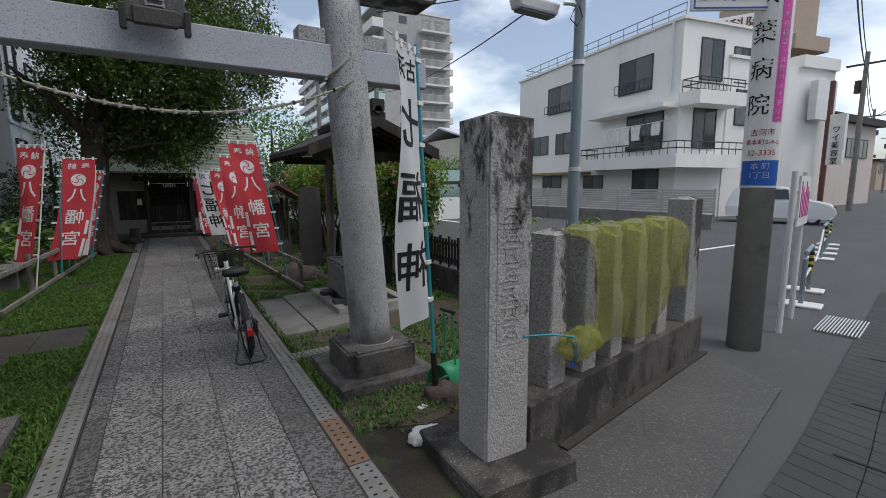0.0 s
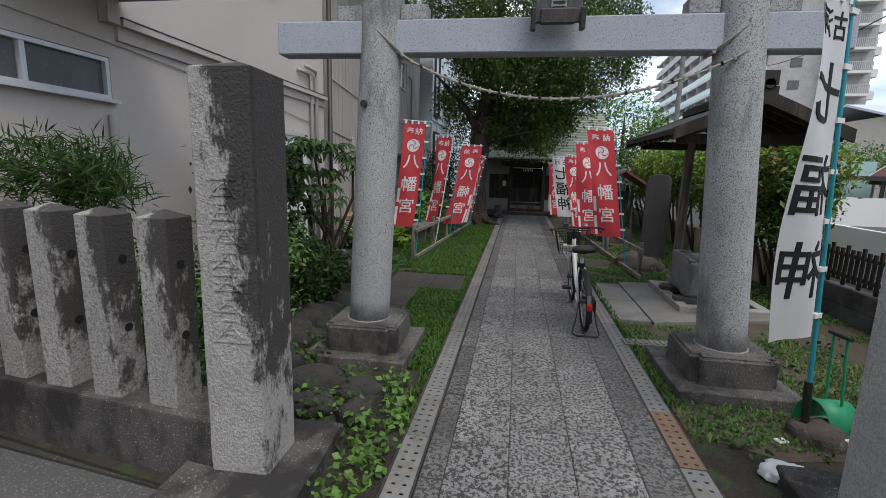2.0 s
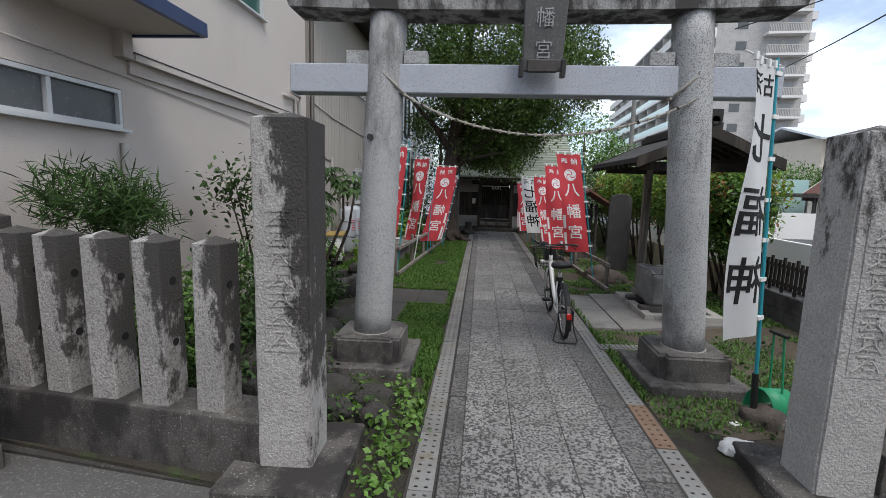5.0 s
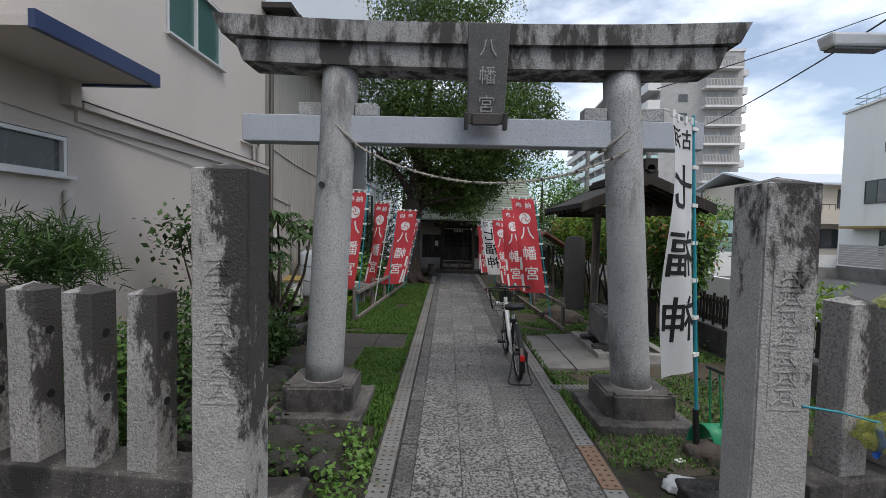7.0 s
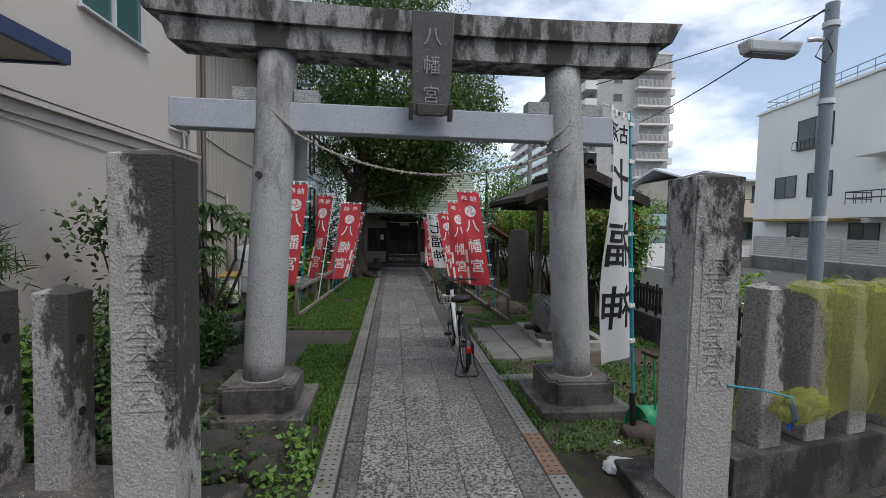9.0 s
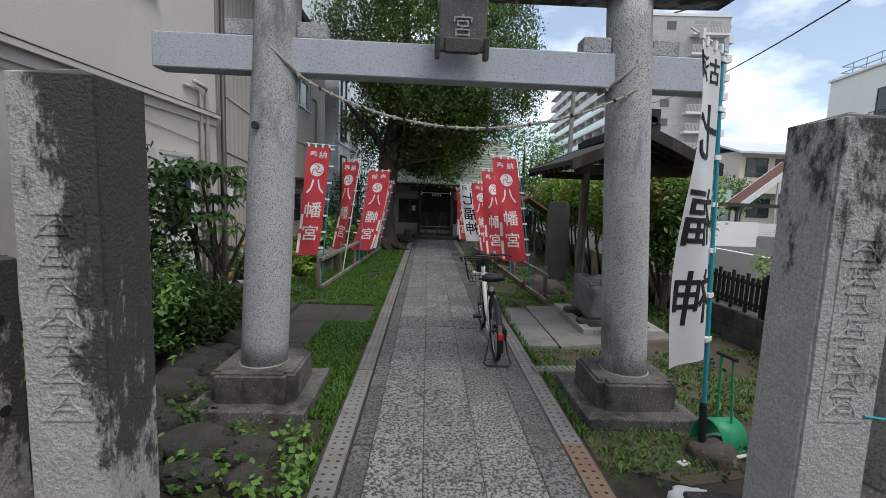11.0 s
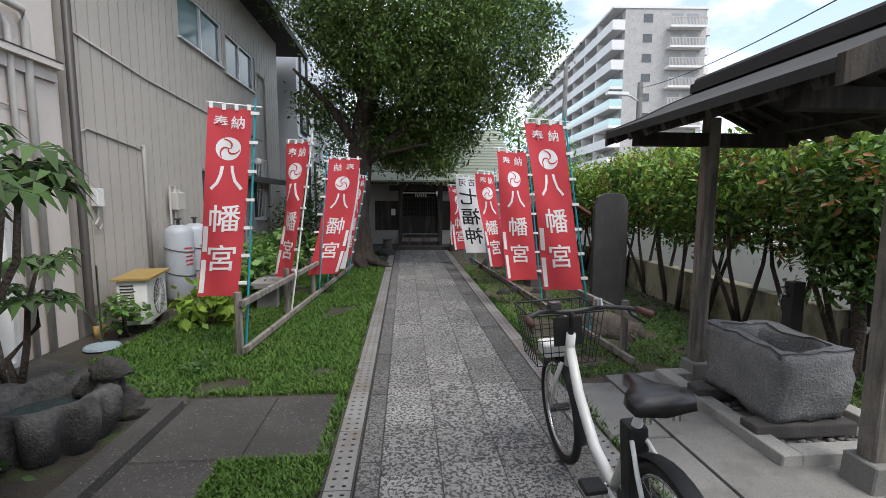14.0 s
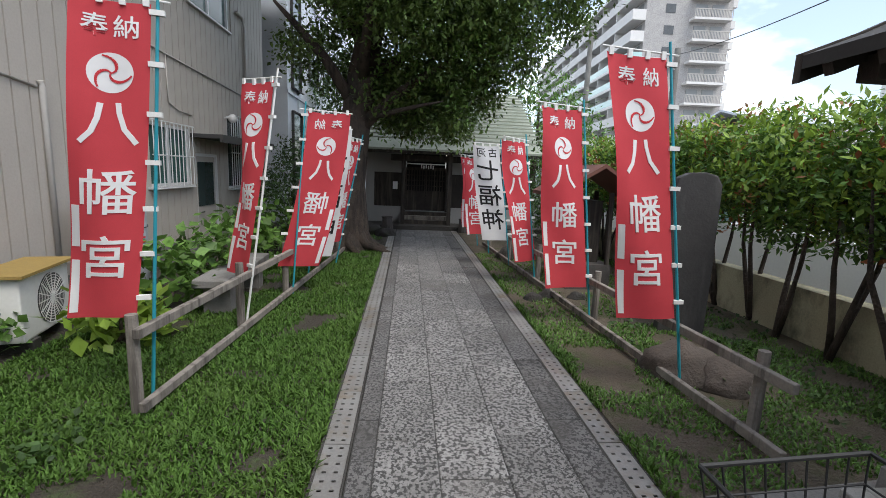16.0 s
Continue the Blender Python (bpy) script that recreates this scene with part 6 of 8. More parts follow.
for k in range(5):
    f = k / 4
    sx, sy = 0.80 + 0.20 * f, 0.82 + 0.18 * f
    z = z0 + (z1 - z0) * f
    yc = (y0 + y1) / 2
    c = [(x0 * sx, yc + (y0 - yc) * sy, z), (x1 * sx, yc + (y0 - yc) * sy, z), (x1 * sx, yc + (y1 - yc) * sy, z), (x0 * sx, yc + (y1 - yc) * sy, z)]
    for i in range(4):
        rod(b, LEAN @ Vector(c[i]), LEAN @ Vector(c[(i + 1) % 4]), 0.006 if k == 4 else 0.0028, n=6)
yc = (y0 + y1) / 2
for k in range(9):
    u = k / 8
    for yy in (y0, y1):
        rod(b, LEAN @ Vector(((x0 + (x1 - x0) * u) * 0.8, yc + (yy - yc) * 0.82, z0)), LEAN @ Vector((x0 + (x1 - x0) * u, yy, z1)), 0.0025, n=5)
    rod(b, LEAN @ Vector(((x0 + (x1 - x0) * u) * 0.8, yc + (y0 - yc) * 0.82, z0)), LEAN @ Vector(((x0 + (x1 - x0) * u) * 0.8, yc + (y1 - yc) * 0.82, z0)), 0.0025, n=5)
for k in range(1, 6):
    u = k / 6
    for xx in (x0, x1):
        rod(b, LEAN @ Vector((xx * 0.8, yc + (y0 + (y1 - y0) * u - yc) * 0.82, z0)), LEAN @ Vector((xx, y0 + (y1 - y0) * u, z1)), 0.0025, n=5)
part("basket", b, M_black, bike, "black wire basket")
b = bmesh.new()
box(b, 0, 0.925, 0.80, 0.15, 0.012, 0.15, LEAN)
part("basket_plate", b, M_black, bike)
b = bmesh.new()
box(b, -0.02, 1.06, 0.672, 0.17, 0.13, 0.07, LEAN)
bevel(b, 0.008, 1)
single("basket_box", b, M_white, "small white box lying in the bicycle basket", "box").matrix_world = pose(0.44, 4.2, 0.008)

# ---- things along the left house ----
ac = thing("air_conditioner", (-3.50, 8.40, 0.02), "white outdoor air conditioner unit with a mustard lid", "air conditioner", rz=12)
b = bmesh.new()
span(b, -0.145, 0.145, -0.36, 0.36, 0.06, 0.56)
bevel(b, 0.015, 2)
part("casing", b, M_white, ac)
b = bmesh.new()
rod(b, (0.146, 0.06, 0.31), (0.150, 0.06, 0.31), 0.205, n=36)
part("fan_opening", b, M_darkmetal, ac, "dark fan opening")
b = bmesh.new()
for k in range(9):
    r = 0.025 + k * 0.022
    for a in range(36):
        a0, a1 = a * math.tau / 36, (a + 1) * math.tau / 36
        b.faces.new([b.verts.new((0.158, 0.06 + q * math.cos(w), 0.31 + q * math.sin(w))) for q, w in ((r, a0), (r + 0.007, a0), (r + 0.007, a1), (r, a1))])
for k in range(8):
    box(b, 0.157, 0, 0, 0.004, 0.42, 0.007, Matrix.Translation((0, 0.06, 0.31)) @ Matrix.Rotation(k * math.pi / 8, 4, "X"))
part("fan_guard", b, M_white, ac)
for k in range(12):
    b = bmesh.new()
    span(b, -0.11, 0.02, -0.366, -0.361, 0.12 + k * 0.034, 0.135 + k * 0.034)
    part("louvre", b, M_darkmetal, ac)
b = bmesh.new()
span(b, -0.18, 0.19, -0.40, 0.40, 0.562, 0.585)
part("lid", b, M_mustard, ac, "mustard board lid")
for y in (-0.25, 0.25):
    b = bmesh.new()
    span(b, -0.17, 0.17, y - 0.05, y + 0.05, -0.05, 0.06)
    part("foot_block", b, M_concrete_d, ac)


def gas_cylinder(x, y):
    t = thing("gas_cylinder", (x, y, 0.0), "tall grey gas cylinder chained to the wall", "gas cylinder", "gas cylinders")
    b = bmesh.new()
    tube(b, [(0, 0, 0.08), (0, 0, 0.12), (0, 0, 1.0), (0, 0, 1.07), (0, 0, 1.11)], [0.165, 0.18, 0.18, 0.15, 0.07], 24)
    part("tank", b, M_tank, t, smooth=True)
    b = bmesh.new()
    tube(b, [(0, 0, -0.04), (0, 0, 0.075)], [0.17, 0.165], 20)
    part("foot_ring", b, M_darkmetal, t)
    b = bmesh.new()
    rod(b, (0, 0, 1.10), (0, 0, 1.18), 0.022)
    rod(b, (0, 0, 1.18), (0, 0, 1.20), 0.045, n=12)
    part("valve", b, M_darkmetal, t)
    b = bmesh.new()
    for z in (0.45, 0.78):
        ring = [(0.186 * math.cos(a), 0.186 * math.sin(a), z - 0.04 * math.cos(a)) for a in np.linspace(-2.6, 2.6, 20)]
        tube(b, ring, 0.006, 6)
    part("chain", b, M_darkmetal, t)
    b = bmesh.new()
    for k in range(5):
        a = -0.5 + 0.02 * k
        box(b, 0, 0, 0, 0.004, 0.12 - 0.012 * (k % 3), 0.016, Matrix.Rotation(a, 4, "Z") @ Matrix.Translation((0.182, 0, 0.80 - k * 0.055)))
    part("printed_lines", b, M_ink_red, t, "small red printed lines")


gas_cylinder(-3.55, 9.42)
gas_cylinder(-3.53, 9.86)
gm = thing("gas_meter", (-3.86, 9.95, 1.30), "beige gas meter with pipes on the siding", "gas meter")
b = bmesh.new()
span(b, 0, 0.13, -0.12, 0.12, 0.0, 0.26)
bevel(b, 0.015, 2)
part("meter_body", b, M_beigepl, gm)
b = bmesh.new()
for y in (-0.07, 0.07):
    tube(b, [(0.06, y, 0.26), (0.06, y, 0.33), (0.06, y - 0.12, 0.35), (0.06, y - 0.12, -0.2)], 0.016, 8)
part("pipe", b, M_beigepl, gm)
sw = thing("wall_box", (-3.894, 8.30, 1.38), "small white switch box on the siding with coiled cable", "switch box")
b = bmesh.new()
span(b, 0, 0.07, -0.06, 0.06, 0, 0.20)
bevel(b, 0.008, 2)
part("cover", b, M_white, sw)
b = bmesh.new()
tube(b, [(0.03, 0.0, 0.0), (0.03, 0.0, -0.1), (0.03, 0.06, -0.2), (0.03, 0.0, -0.26), (0.03, -0.06, -0.2), (0.03, 0.01, -0.12)], 0.008, 6)
part("cable_coil", b, M_beigepl, sw)


def pipe(name, pts, r, material, label, cat="pipe", group=""):
    b = bmesh.new()
    tube(b, pts, r, 10)
    return single(name, b, material, label, cat, group, True)


pipe("downpipe", [(-3.80, 7.95, 5.6), (-3.80, 7.95, 0.25), (-3.74, 7.95, 0.12), (-3.72, 7.95, 0.0)], 0.042, M_brownpipe, "dark brown rain downpipe between the houses")
pipe("drain_stub", [(-3.72, 7.95, -0.05), (-3.72, 7.95, 0.12)], 0.055, M_mustard, "short mustard drain stub under the downpipe")
pipe("wall_pipe", [(-3.86, 7.3, -0.05), (-3.86, 7.3, 2.95), (-3.86, 7.2, 3.06), (-3.86, 6.85, 3.06)], 0.028, M_beigepl, "beige plastic pipe on the stucco wall", group="wall pipes")
pipe("wall_pipe", [(-3.86, 7.5, -0.05), (-3.86, 7.5, 3.05), (-3.84, 7.45, 3.14), (-3.80, 7.0, 3.14)], 0.034, M_beigepl, "beige plastic pipe on the stucco wall", group="wall pipes")
pipe("wall_pipe", [(-3.86, 3.32, 0.5), (-3.86, 3.32, 1.86), (-3.86, 3.32, 1.95)], 0.036, M_beigepl, "beige vent pipe with a capped top on the wall", group="wall pipes")
pipe("wall_pipe", [(-3.87, 9.30, 0.3), (-3.87, 9.30, 2.1), (-3.87, 9.28, 2.16)], 0.028, M_beigepl, "beige conduit on the siding", group="wall pipes")
pipe("wall_pipe", [(-3.86, 14.75, 0.1), (-3.86, 14.75, 4.2), (-3.86, 14.6, 4.35), (-3.86, 14.3, 4.35)], 0.03, M_beigepl, "beige conduit on the siding", group="wall pipes")
pipe("wall_cable", [(-3.885, 8.05, 3.20), (-3.885, 9.5, 3.05), (-3.885, 11.6, 2.95), (-3.885, 14.5, 2.85)], 0.013, M_beigepl, "beige cable along the siding", "cable", "wall cables")
pipe("wall_cable", [(-3.885, 8.1, 1.7), (-3.885, 8.1, 2.15), (-3.885, 8.25, 2.22), (-3.885, 9.26, 2.10)], 0.011, M_beigepl, "beige cable along the siding", "cable", "wall cables")
pipe("wall_cable", [(-3.885, 11.6, 2.95), (-3.885, 11.62, 2.3), (-3.885, 11.9, 2.22), (-3.885, 12.3, 2.2)], 0.010, M_beigepl, "beige cable along the siding", "cable", "wall cables")
pipe("wall_cable", [(-3.885, 2.0, 2.62), (-3.885, 3.5, 2.56), (-3.885, 5.5, 2.45), (-3.885, 7.5, 2.25)], 0.006, M_beigepl, "thin beige cable along the stucco wall", "cable", "wall cables")
lamp = thing("wall_lamp", (-3.89, 13.65, 2.30), "small round wall lamp over the door", "wall lamp")
b = bmesh.new()
tube(b, [(0, 0, 0), (0.1, 0, 0.02)], 0.02, 8)
part("arm", b, M_white, lamp)
b = bmesh.new()
bmesh.ops.create_uvsphere(b, u_segments=16, v_segments=10, radius=0.08, matrix=Matrix.Translation((0.14, 0, 0)))
part("globe", b, M_white, lamp, smooth=True)
stand = thing("sign_stand", (-3.45, 7.55, 0.0), "chrome pole stand with a round foot", "pole stand")
b = bmesh.new()
tube(b, [(0, 0, 0), (0, 0, 0.02), (0, 0, 0.05)], [0.16, 0.15, 0.03], 20)
part("foot", b, M_steel, stand)
b = bmesh.new()
rod(b, (0, 0, 0.04), (0, 0, 0.82), 0.011)
part("pole", b, M_chrome, stand)

# street side of the stucco house: meter cabinet and pipes
mc = thing("meter_cabinet", (-4.08, 1.60, 1.18), "beige electric meter housing with pipes on the stucco wall", "meter cabinet")
b = bmesh.new()
span(b, -0.12, 0.12, -0.16, 0, 0, 0.34)
bevel(b, 0.03, 3)
part("housing", b, M_beigepl, mc, smooth=False)
b = bmesh.new()
span(b, -0.13, 0.14, -0.02, -0.002, -0.35, 0.0)
part("back_board", b, M_beigepl, mc)
for x in (-0.06, 0.0, 0.07):
    b = bmesh.new()
    tube(b, [(x, -0.05, 0.32), (x, -0.05, 1.3), (x - 0.06, -0.05, 1.45), (x - 0.1, -0.05, 1.5)], 0.018, 8)
    part("conduit", b, M_beigepl, mc)

# red box on a stand, stone trough, doorstep
rb = thing("red_post_box", (-3.42, 1.42, -0.058), "faded red metal box with rust on a concrete foot", "metal box", rz=-14)
b = bmesh.new()
span(b, -0.16, 0.16, -0.11, 0.11, -0.02, 0.15)
bevel(b, 0.01, 1)
part("foot", b, M_base, rb)
for x in (-0.11, 0.11):
    for y in (-0.07, 0.07):
        b = bmesh.new()
        span(b, x - 0.012, x + 0.012, y - 0.012, y + 0.012, 0.15, 0.40)
        part("leg", b, M_redbox, rb)
b = bmesh.new()
span(b, -0.135, 0.135, -0.095, 0.095, 0.38, 0.90)
bevel(b, 0.006, 1)
part("body", b, M_redbox, rb)
b = bmesh.new()
span(b, -0.155, 0.155, -0.12, 0.12, 0.902, 0.935)
part("top", b, M_redbox, rb)
b = bmesh.new()
rod(b, (-0.137, 0.0, 0.78), (-0.132, 0.0, 0.78), 0.03, n=14)
part("hole", b, M_dark, rb)
b = bmesh.new()
span(b, -0.005, 0.03, -0.0975, -0.0955, 0.45, 0.66)
part("paper_strip", b, M_paper, rb)
tr = thing("stone_trough", (-4.6, 1.40, -0.06), "dark mossy stone trough against the house wall", "trough")
b = bmesh.new()
for x0, x1, y0, y1, z0, z1 in ((-0.6, 0.6, -0.16, -0.11, 0.1, 0.36), (-0.6, 0.6, 0.11, 0.16, 0.1, 0.36), (-0.6, -0.55, -0.11, 0.11, 0.1, 0.36), (0.55, 0.6, -0.11, 0.11, 0.1, 0.36), (-0.55, 0.55, -0.11, 0.11, 0.1, 0.16)):
    span(b, x0, x1, y0, y1, z0, z1)
part("trough_body", b, M_base, tr)
b = bmesh.new()
span(b, -0.75, 0.72, -0.32, 0.18, -0.03, 0.099)
part("step", b, M_concrete_d, tr)
tp = thing("outdoor_tap", (-3.98, 1.60, 0.62), "grey bent outdoor water pipe with tap", "water tap")
b = bmesh.new()
tube(b, [(0, 0, 0), (0, -0.12, 0.0), (0, -0.14, -0.03), (0, -0.14, -0.18)], 0.022, 8)
part("spout", b, M_steel, tp)

# ---- yellow net over the right fence ----
b = bmesh.new()
NU, NV = 56, 26
g = []
dvec = Vector((4.05 - 1.94, 2.22 - 1.83, 0)).normalized()
nv = Vector((dvec.y, -dvec.x, 0))
for j in range(NV + 1):
    row = []
    v = j / NV
    for i in range(NU + 1):
        u = i / NU
        p = Vector((2.16, 1.86, 0)) + dvec * (u * 1.56)
        pk = abs(((u * 1.56 - 0.17) / 0.39) % 1 - 0.5) * 2
        ztop = 1.335 - 0.07 * (1 - pk) ** 1.5 * 1.2
        hem = 0.44 + 0.08 * math.sin(u * 9) + 0.12 * (1 - u) * 0 + 0.25 * u * u
        if v < 0.16:
            k = v / 0.16
            q = p - nv * (0.09 * (1 - k) - 0.09 * k)
            q.z = ztop + 0.012
        else:
            k = (v - 0.16) / 0.84
            fold = 0.034 * math.sin(u * 15 + 5.0 * k) * k ** 0.6 + 0.020 * math.sin(u * 29 - 7 * k) * k + 0.007 * math.sin(u * 63 + 9 * k)
            q = p + nv * (0.145 + fold + 0.05 * math.sin(k * 3.1))
            q.z = ztop + (hem - ztop) * k + 0.012
        row.append(b.verts.new(q))
    g.append(row)
for j in range(NV):
    for i in range(NU):
        b.faces.new((g[j][i], g[j][i + 1], g[j + 1][i + 1], g[j + 1][i]))
net = thing("bird_net", (0, 0, 0), "sheer yellow-green net draped over stone fence posts", "net")
M_sheer = mat("sheer_yellow_net", (0.40, 0.41, 0.07), (0.34, 0.36, 0.06), 0.75, 3, 250, 0.15, fine=0.15, transl=0.3)
_n, _l = M_sheer.node_tree.nodes, M_sheer.node_tree.links
_tr, _mx = _n.new("ShaderNodeBsdfTransparent"), _n.new("ShaderNodeMixShader")
_src = _n["Material Output"].inputs["Surface"].links[0].from_socket
_mx.inputs[0].default_value = 0.44
_l.new(_tr.outputs[0], _mx.inputs[1])
_l.new(_src, _mx.inputs[2])
_l.new(_mx.outputs[0], _n["Material Output"].inputs["Surface"])
part("net_sheet", b, M_sheer, net, smooth=True)
b = bmesh.new()
bmesh.ops.create_icosphere(b, subdivisions=4, radius=1)
for v in b.verts:
    n_ = noise.noise(v.co * 2.2) * 0.35 + noise.noise(v.co * 6) * 0.18
    v.co *= 1 + n_
    v.co = Vector((v.co.x * 0.17 + 2.06, v.co.y * 0.07 + 1.66, v.co.z * 0.10 + 0.62))
part("net_bundle", b, M_sheer, net, "gathered bundle of the net", True)
b = bmesh.new()
tube(b, [(1.52, 1.59, 0.78), (1.75, 1.62, 0.74), (1.98, 1.64, 0.68), (2.06, 1.68, 0.60)], 0.006, 6)
part("tie_cord", b, M_teal, net, "thin teal tie cord")
b = bmesh.new()
tube(b, [(1.99, 1.66, 0.68), (2.01, 1.64, 0.55), (1.99, 1.66, 0.48)], 0.018, 6)
part("blue_tie", b, M_ink_blue, net, "blue plastic tie")

# green watering pot, white bag, stump by the pole
wp = thing("green_dustpan", (1.74, 2.72, 0.0), "green plastic long-handled dustpan lying in the weeds", "dustpan", rz=20)
b = bmesh.new()
prev = None
for k in range(13):
    a = math.pi * k / 12
    ring = [b.verts.new((x, -0.13 * math.cos(a) * s_, 0.02 + 0.19 * math.sin(a) * s_)) for x, s_ in ((-0.13, 1.0), (0.13, 0.82))]
    ring += [b.verts.new((v.co.x, v.co.y * 0.96, 0.02 + (v.co.z - 0.02) * 0.96)) for v in ring[::-1]]
    if prev:
        for c in range(4):
            b.faces.new((prev[c], prev[(c + 1) % 4], ring[(c + 1) % 4], ring[c]))
    prev = ring
part("hood", b, M_green_pl, wp, smooth=True)
b = bmesh.new()
span(b, -0.13, 0.13, -0.12, 0.12, -0.012, 0.008)
part("pan_floor", b, M_green_pl, wp)
for y in (-0.05, 0.05):
    b = bmesh.new()
    rod(b, (0.02, y, 0.18), (-0.02, y * 0.8, 0.62), 0.008, n=8)
    part("handle", b, M_green_pl, wp)
b = bmesh.new()
rod(b, (-0.02, -0.07, 0.62), (-0.02, 0.07, 0.63), 0.014, n=8)
part("grip", b, M_black, wp)
b = bmesh.new()
rod(b, (-0.16, -0.16, 0.02), (0.34, -0.20, 0.03), 0.012, n=8)
part("pale_stick", b, M_white, wp)
rock("pole_stone", 1.62, 2.58, 0.16, 0.14, 0.12, 3, M_brownrock, "brown stone holding the banner pole", "stone")
b = bmesh.new()
bmesh.ops.create_icosphere(b, subdivisions=3, radius=1)
for v in b.verts:
    v.co *= 1 + 0.4 * noise.noise(v.co * 2.5)
    v.co = Vector((v.co.x * 0.12, v.co.y * 0.08, max(v.co.z, -0.5) * 0.06))
single("plastic_bag", b, M_paper, "crumpled white plastic bag on the ground", "plastic bag", smooth=True).location = (1.20, 2.12, 0.02)
b = bmesh.new()
box(b, 0, 0, 0, 0.07, 0.05, 0.012)
bevel(b, 0.004, 1)
single("paper_scrap", b, M_paper, "small white paper scrap on the soil", "litter").matrix_world = pose(1.38, 2.52, -0.008, 0, 0, 20)


# ---- white three-storey house across the car park ----
wh = thing("white_house", (20.8, 12.8, -0.085), "white three-storey rendered house with balconies", "house", rz=-10)
b = bmesh.new()
span(b, 0, 5.4, 0, 14.4, -0.1, 9.12)
part("wall", b, M_white_wall, wh)
b = bmesh.new()
span(b, -0.12, 5.5, -0.12, 14.5, 9.12, 9.25)
part("roof", b, M_white_wall, wh)


def house_window(parent, y0, y1, z0, z1, x=-0.02, panes=2, rail=False, face="x"):
    w = new("window")
    w.parent = parent
    m = Matrix.Translation((x, y0, z0)) if face == "x" else Matrix.Translation((y0, x, z0)) @ Matrix.Rotation(radians(-90), 4, "Z") @ Matrix.Scale(-1, 4, (0, 1, 0)) @ Matrix.Scale(1, 4, (1, 0, 0))
    if face != "x":
        m = Matrix.Translation((y0, x, z0)) @ Matrix(((0, 1, 0, 0), (1, 0, 0, 0), (0, 0, 1, 0), (0, 0, 0, 1)))
    w.matrix_local = m
    Y, Z_ = y1 - y0, z1 - z0
    b = bmesh.new()
    span(b, -0.03, 0.03, -0.06, 0, -0.06, Z_ + 0.06)
    span(b, -0.03, 0.03, Y, Y + 0.06, -0.06, Z_ + 0.06)
    span(b, -0.03, 0.03, 0, Y, Z_, Z_ + 0.06)
    span(b, -0.05, 0.03, 0, Y, -0.06, 0)
    if panes > 1:
        span(b, -0.025, 0.02, Y / 2 - 0.03, Y / 2 + 0.03, 0, Z_)
    part("window_frame", b, M_darkmetal, w)
    for k in range(panes):
        b = bmesh.new()
        span(b, -0.012, 0.005, Y * k / panes + 0.02, Y * (k + 1) / panes - 0.02, 0.0, Z_)
        part("pane", b, M_window if k % 2 else M_frost, w)
    if rail:
        b = bmesh.new()
        for zz in (0.0, 0.45):
            rod(b, (-0.25, -0.1, zz), (-0.25, Y + 0.1, zz), 0.025, n=6)
        for k in range(9):
            rod(b, (-0.25, -0.1 + (Y + 0.2) * k / 8, 0), (-0.25, -0.1 + (Y + 0.2) * k / 8, 0.45), 0.015, n=5)
        part("window_rail", b, M_darkmetal, w)


for y0, y1, z0, z1, rl in ((1.75, 3.95, 6.4, 8.0, True), (8.1, 10.6, 6.3, 7.9, True), (7.95, 9.6, 3.65, 4.85, False), (10.6, 12.3, 3.7, 4.85, False), (0.9, 3.2, 3.4, 5.2, False), (1.0, 2.6, 0.9, 2.5, False), (9.0, 11, 0.8, 2.1, False), (5.0, 6.6, 0.8, 2.1, False)):
    house_window(wh, y0, y1, z0, z1, rail=rl)
for x0, x1, z0, z1 in ((1.2, 2.6, 6.6, 8.4), (1.0, 2.4, 3.4, 5.4), (3.4, 4.4, 6.6, 8.2)):
    house_window(wh, x0, x1, z0, z1, face="y")


def balcony(parent, x0, x1, y0, y1, z, name="balcony"):
    t = new(name)
    t.parent = parent
    b = bmesh.new()
    span(b, x0, x1, y0, y1, z - 0.25, z + 0.35)
    part("balcony_slab", b, M_white_wall, t)
    b = bmesh.new()
    pts = [(x1 - 0.1, y1 - 0.06), (x0 + 0.06, y1 - 0.06), (x0 + 0.06, y0 + 0.06), (x1 - 0.1, y0 + 0.06)]
    for zz in (z + 0.62, z + 0.92):
        for p, q in zip(pts, pts[1:]):
            rod(b, (*p, zz), (*q, zz), 0.028, n=6)
    for p, q in zip(pts, pts[1:]):
        k = max(2, int((Vector(p) - Vector(q)).length / 0.45))
        for i in range(k + 1):
            c = Vector(p).lerp(Vector(q), i / k)
            rod(b, (c.x, c.y, z + 0.35), (c.x, c.y, z + 0.92), 0.016, n=5)
    part("balcony_rail", b, M_darkmetal, t)


balcony(wh, -1.2, 3.2, -1.1, 5.6, 2.65)
balcony(wh, 0.0, 3.0, -1.1, -0.02, 5.5)
b = bmesh.new()
span(b, -1.0, 3.0, -0.02, 5.4, 5.2, 5.42)
part("soffit", b, M_white_wall, wh)
# laundry on the balcony
b = bmesh.new()
rod(b, (-1.0, -0.6, 4.55), (-1.0, 4.2, 4.45), 0.02, n=6)
part("drying_pole", b, M_alu, wh)
random.seed(6)
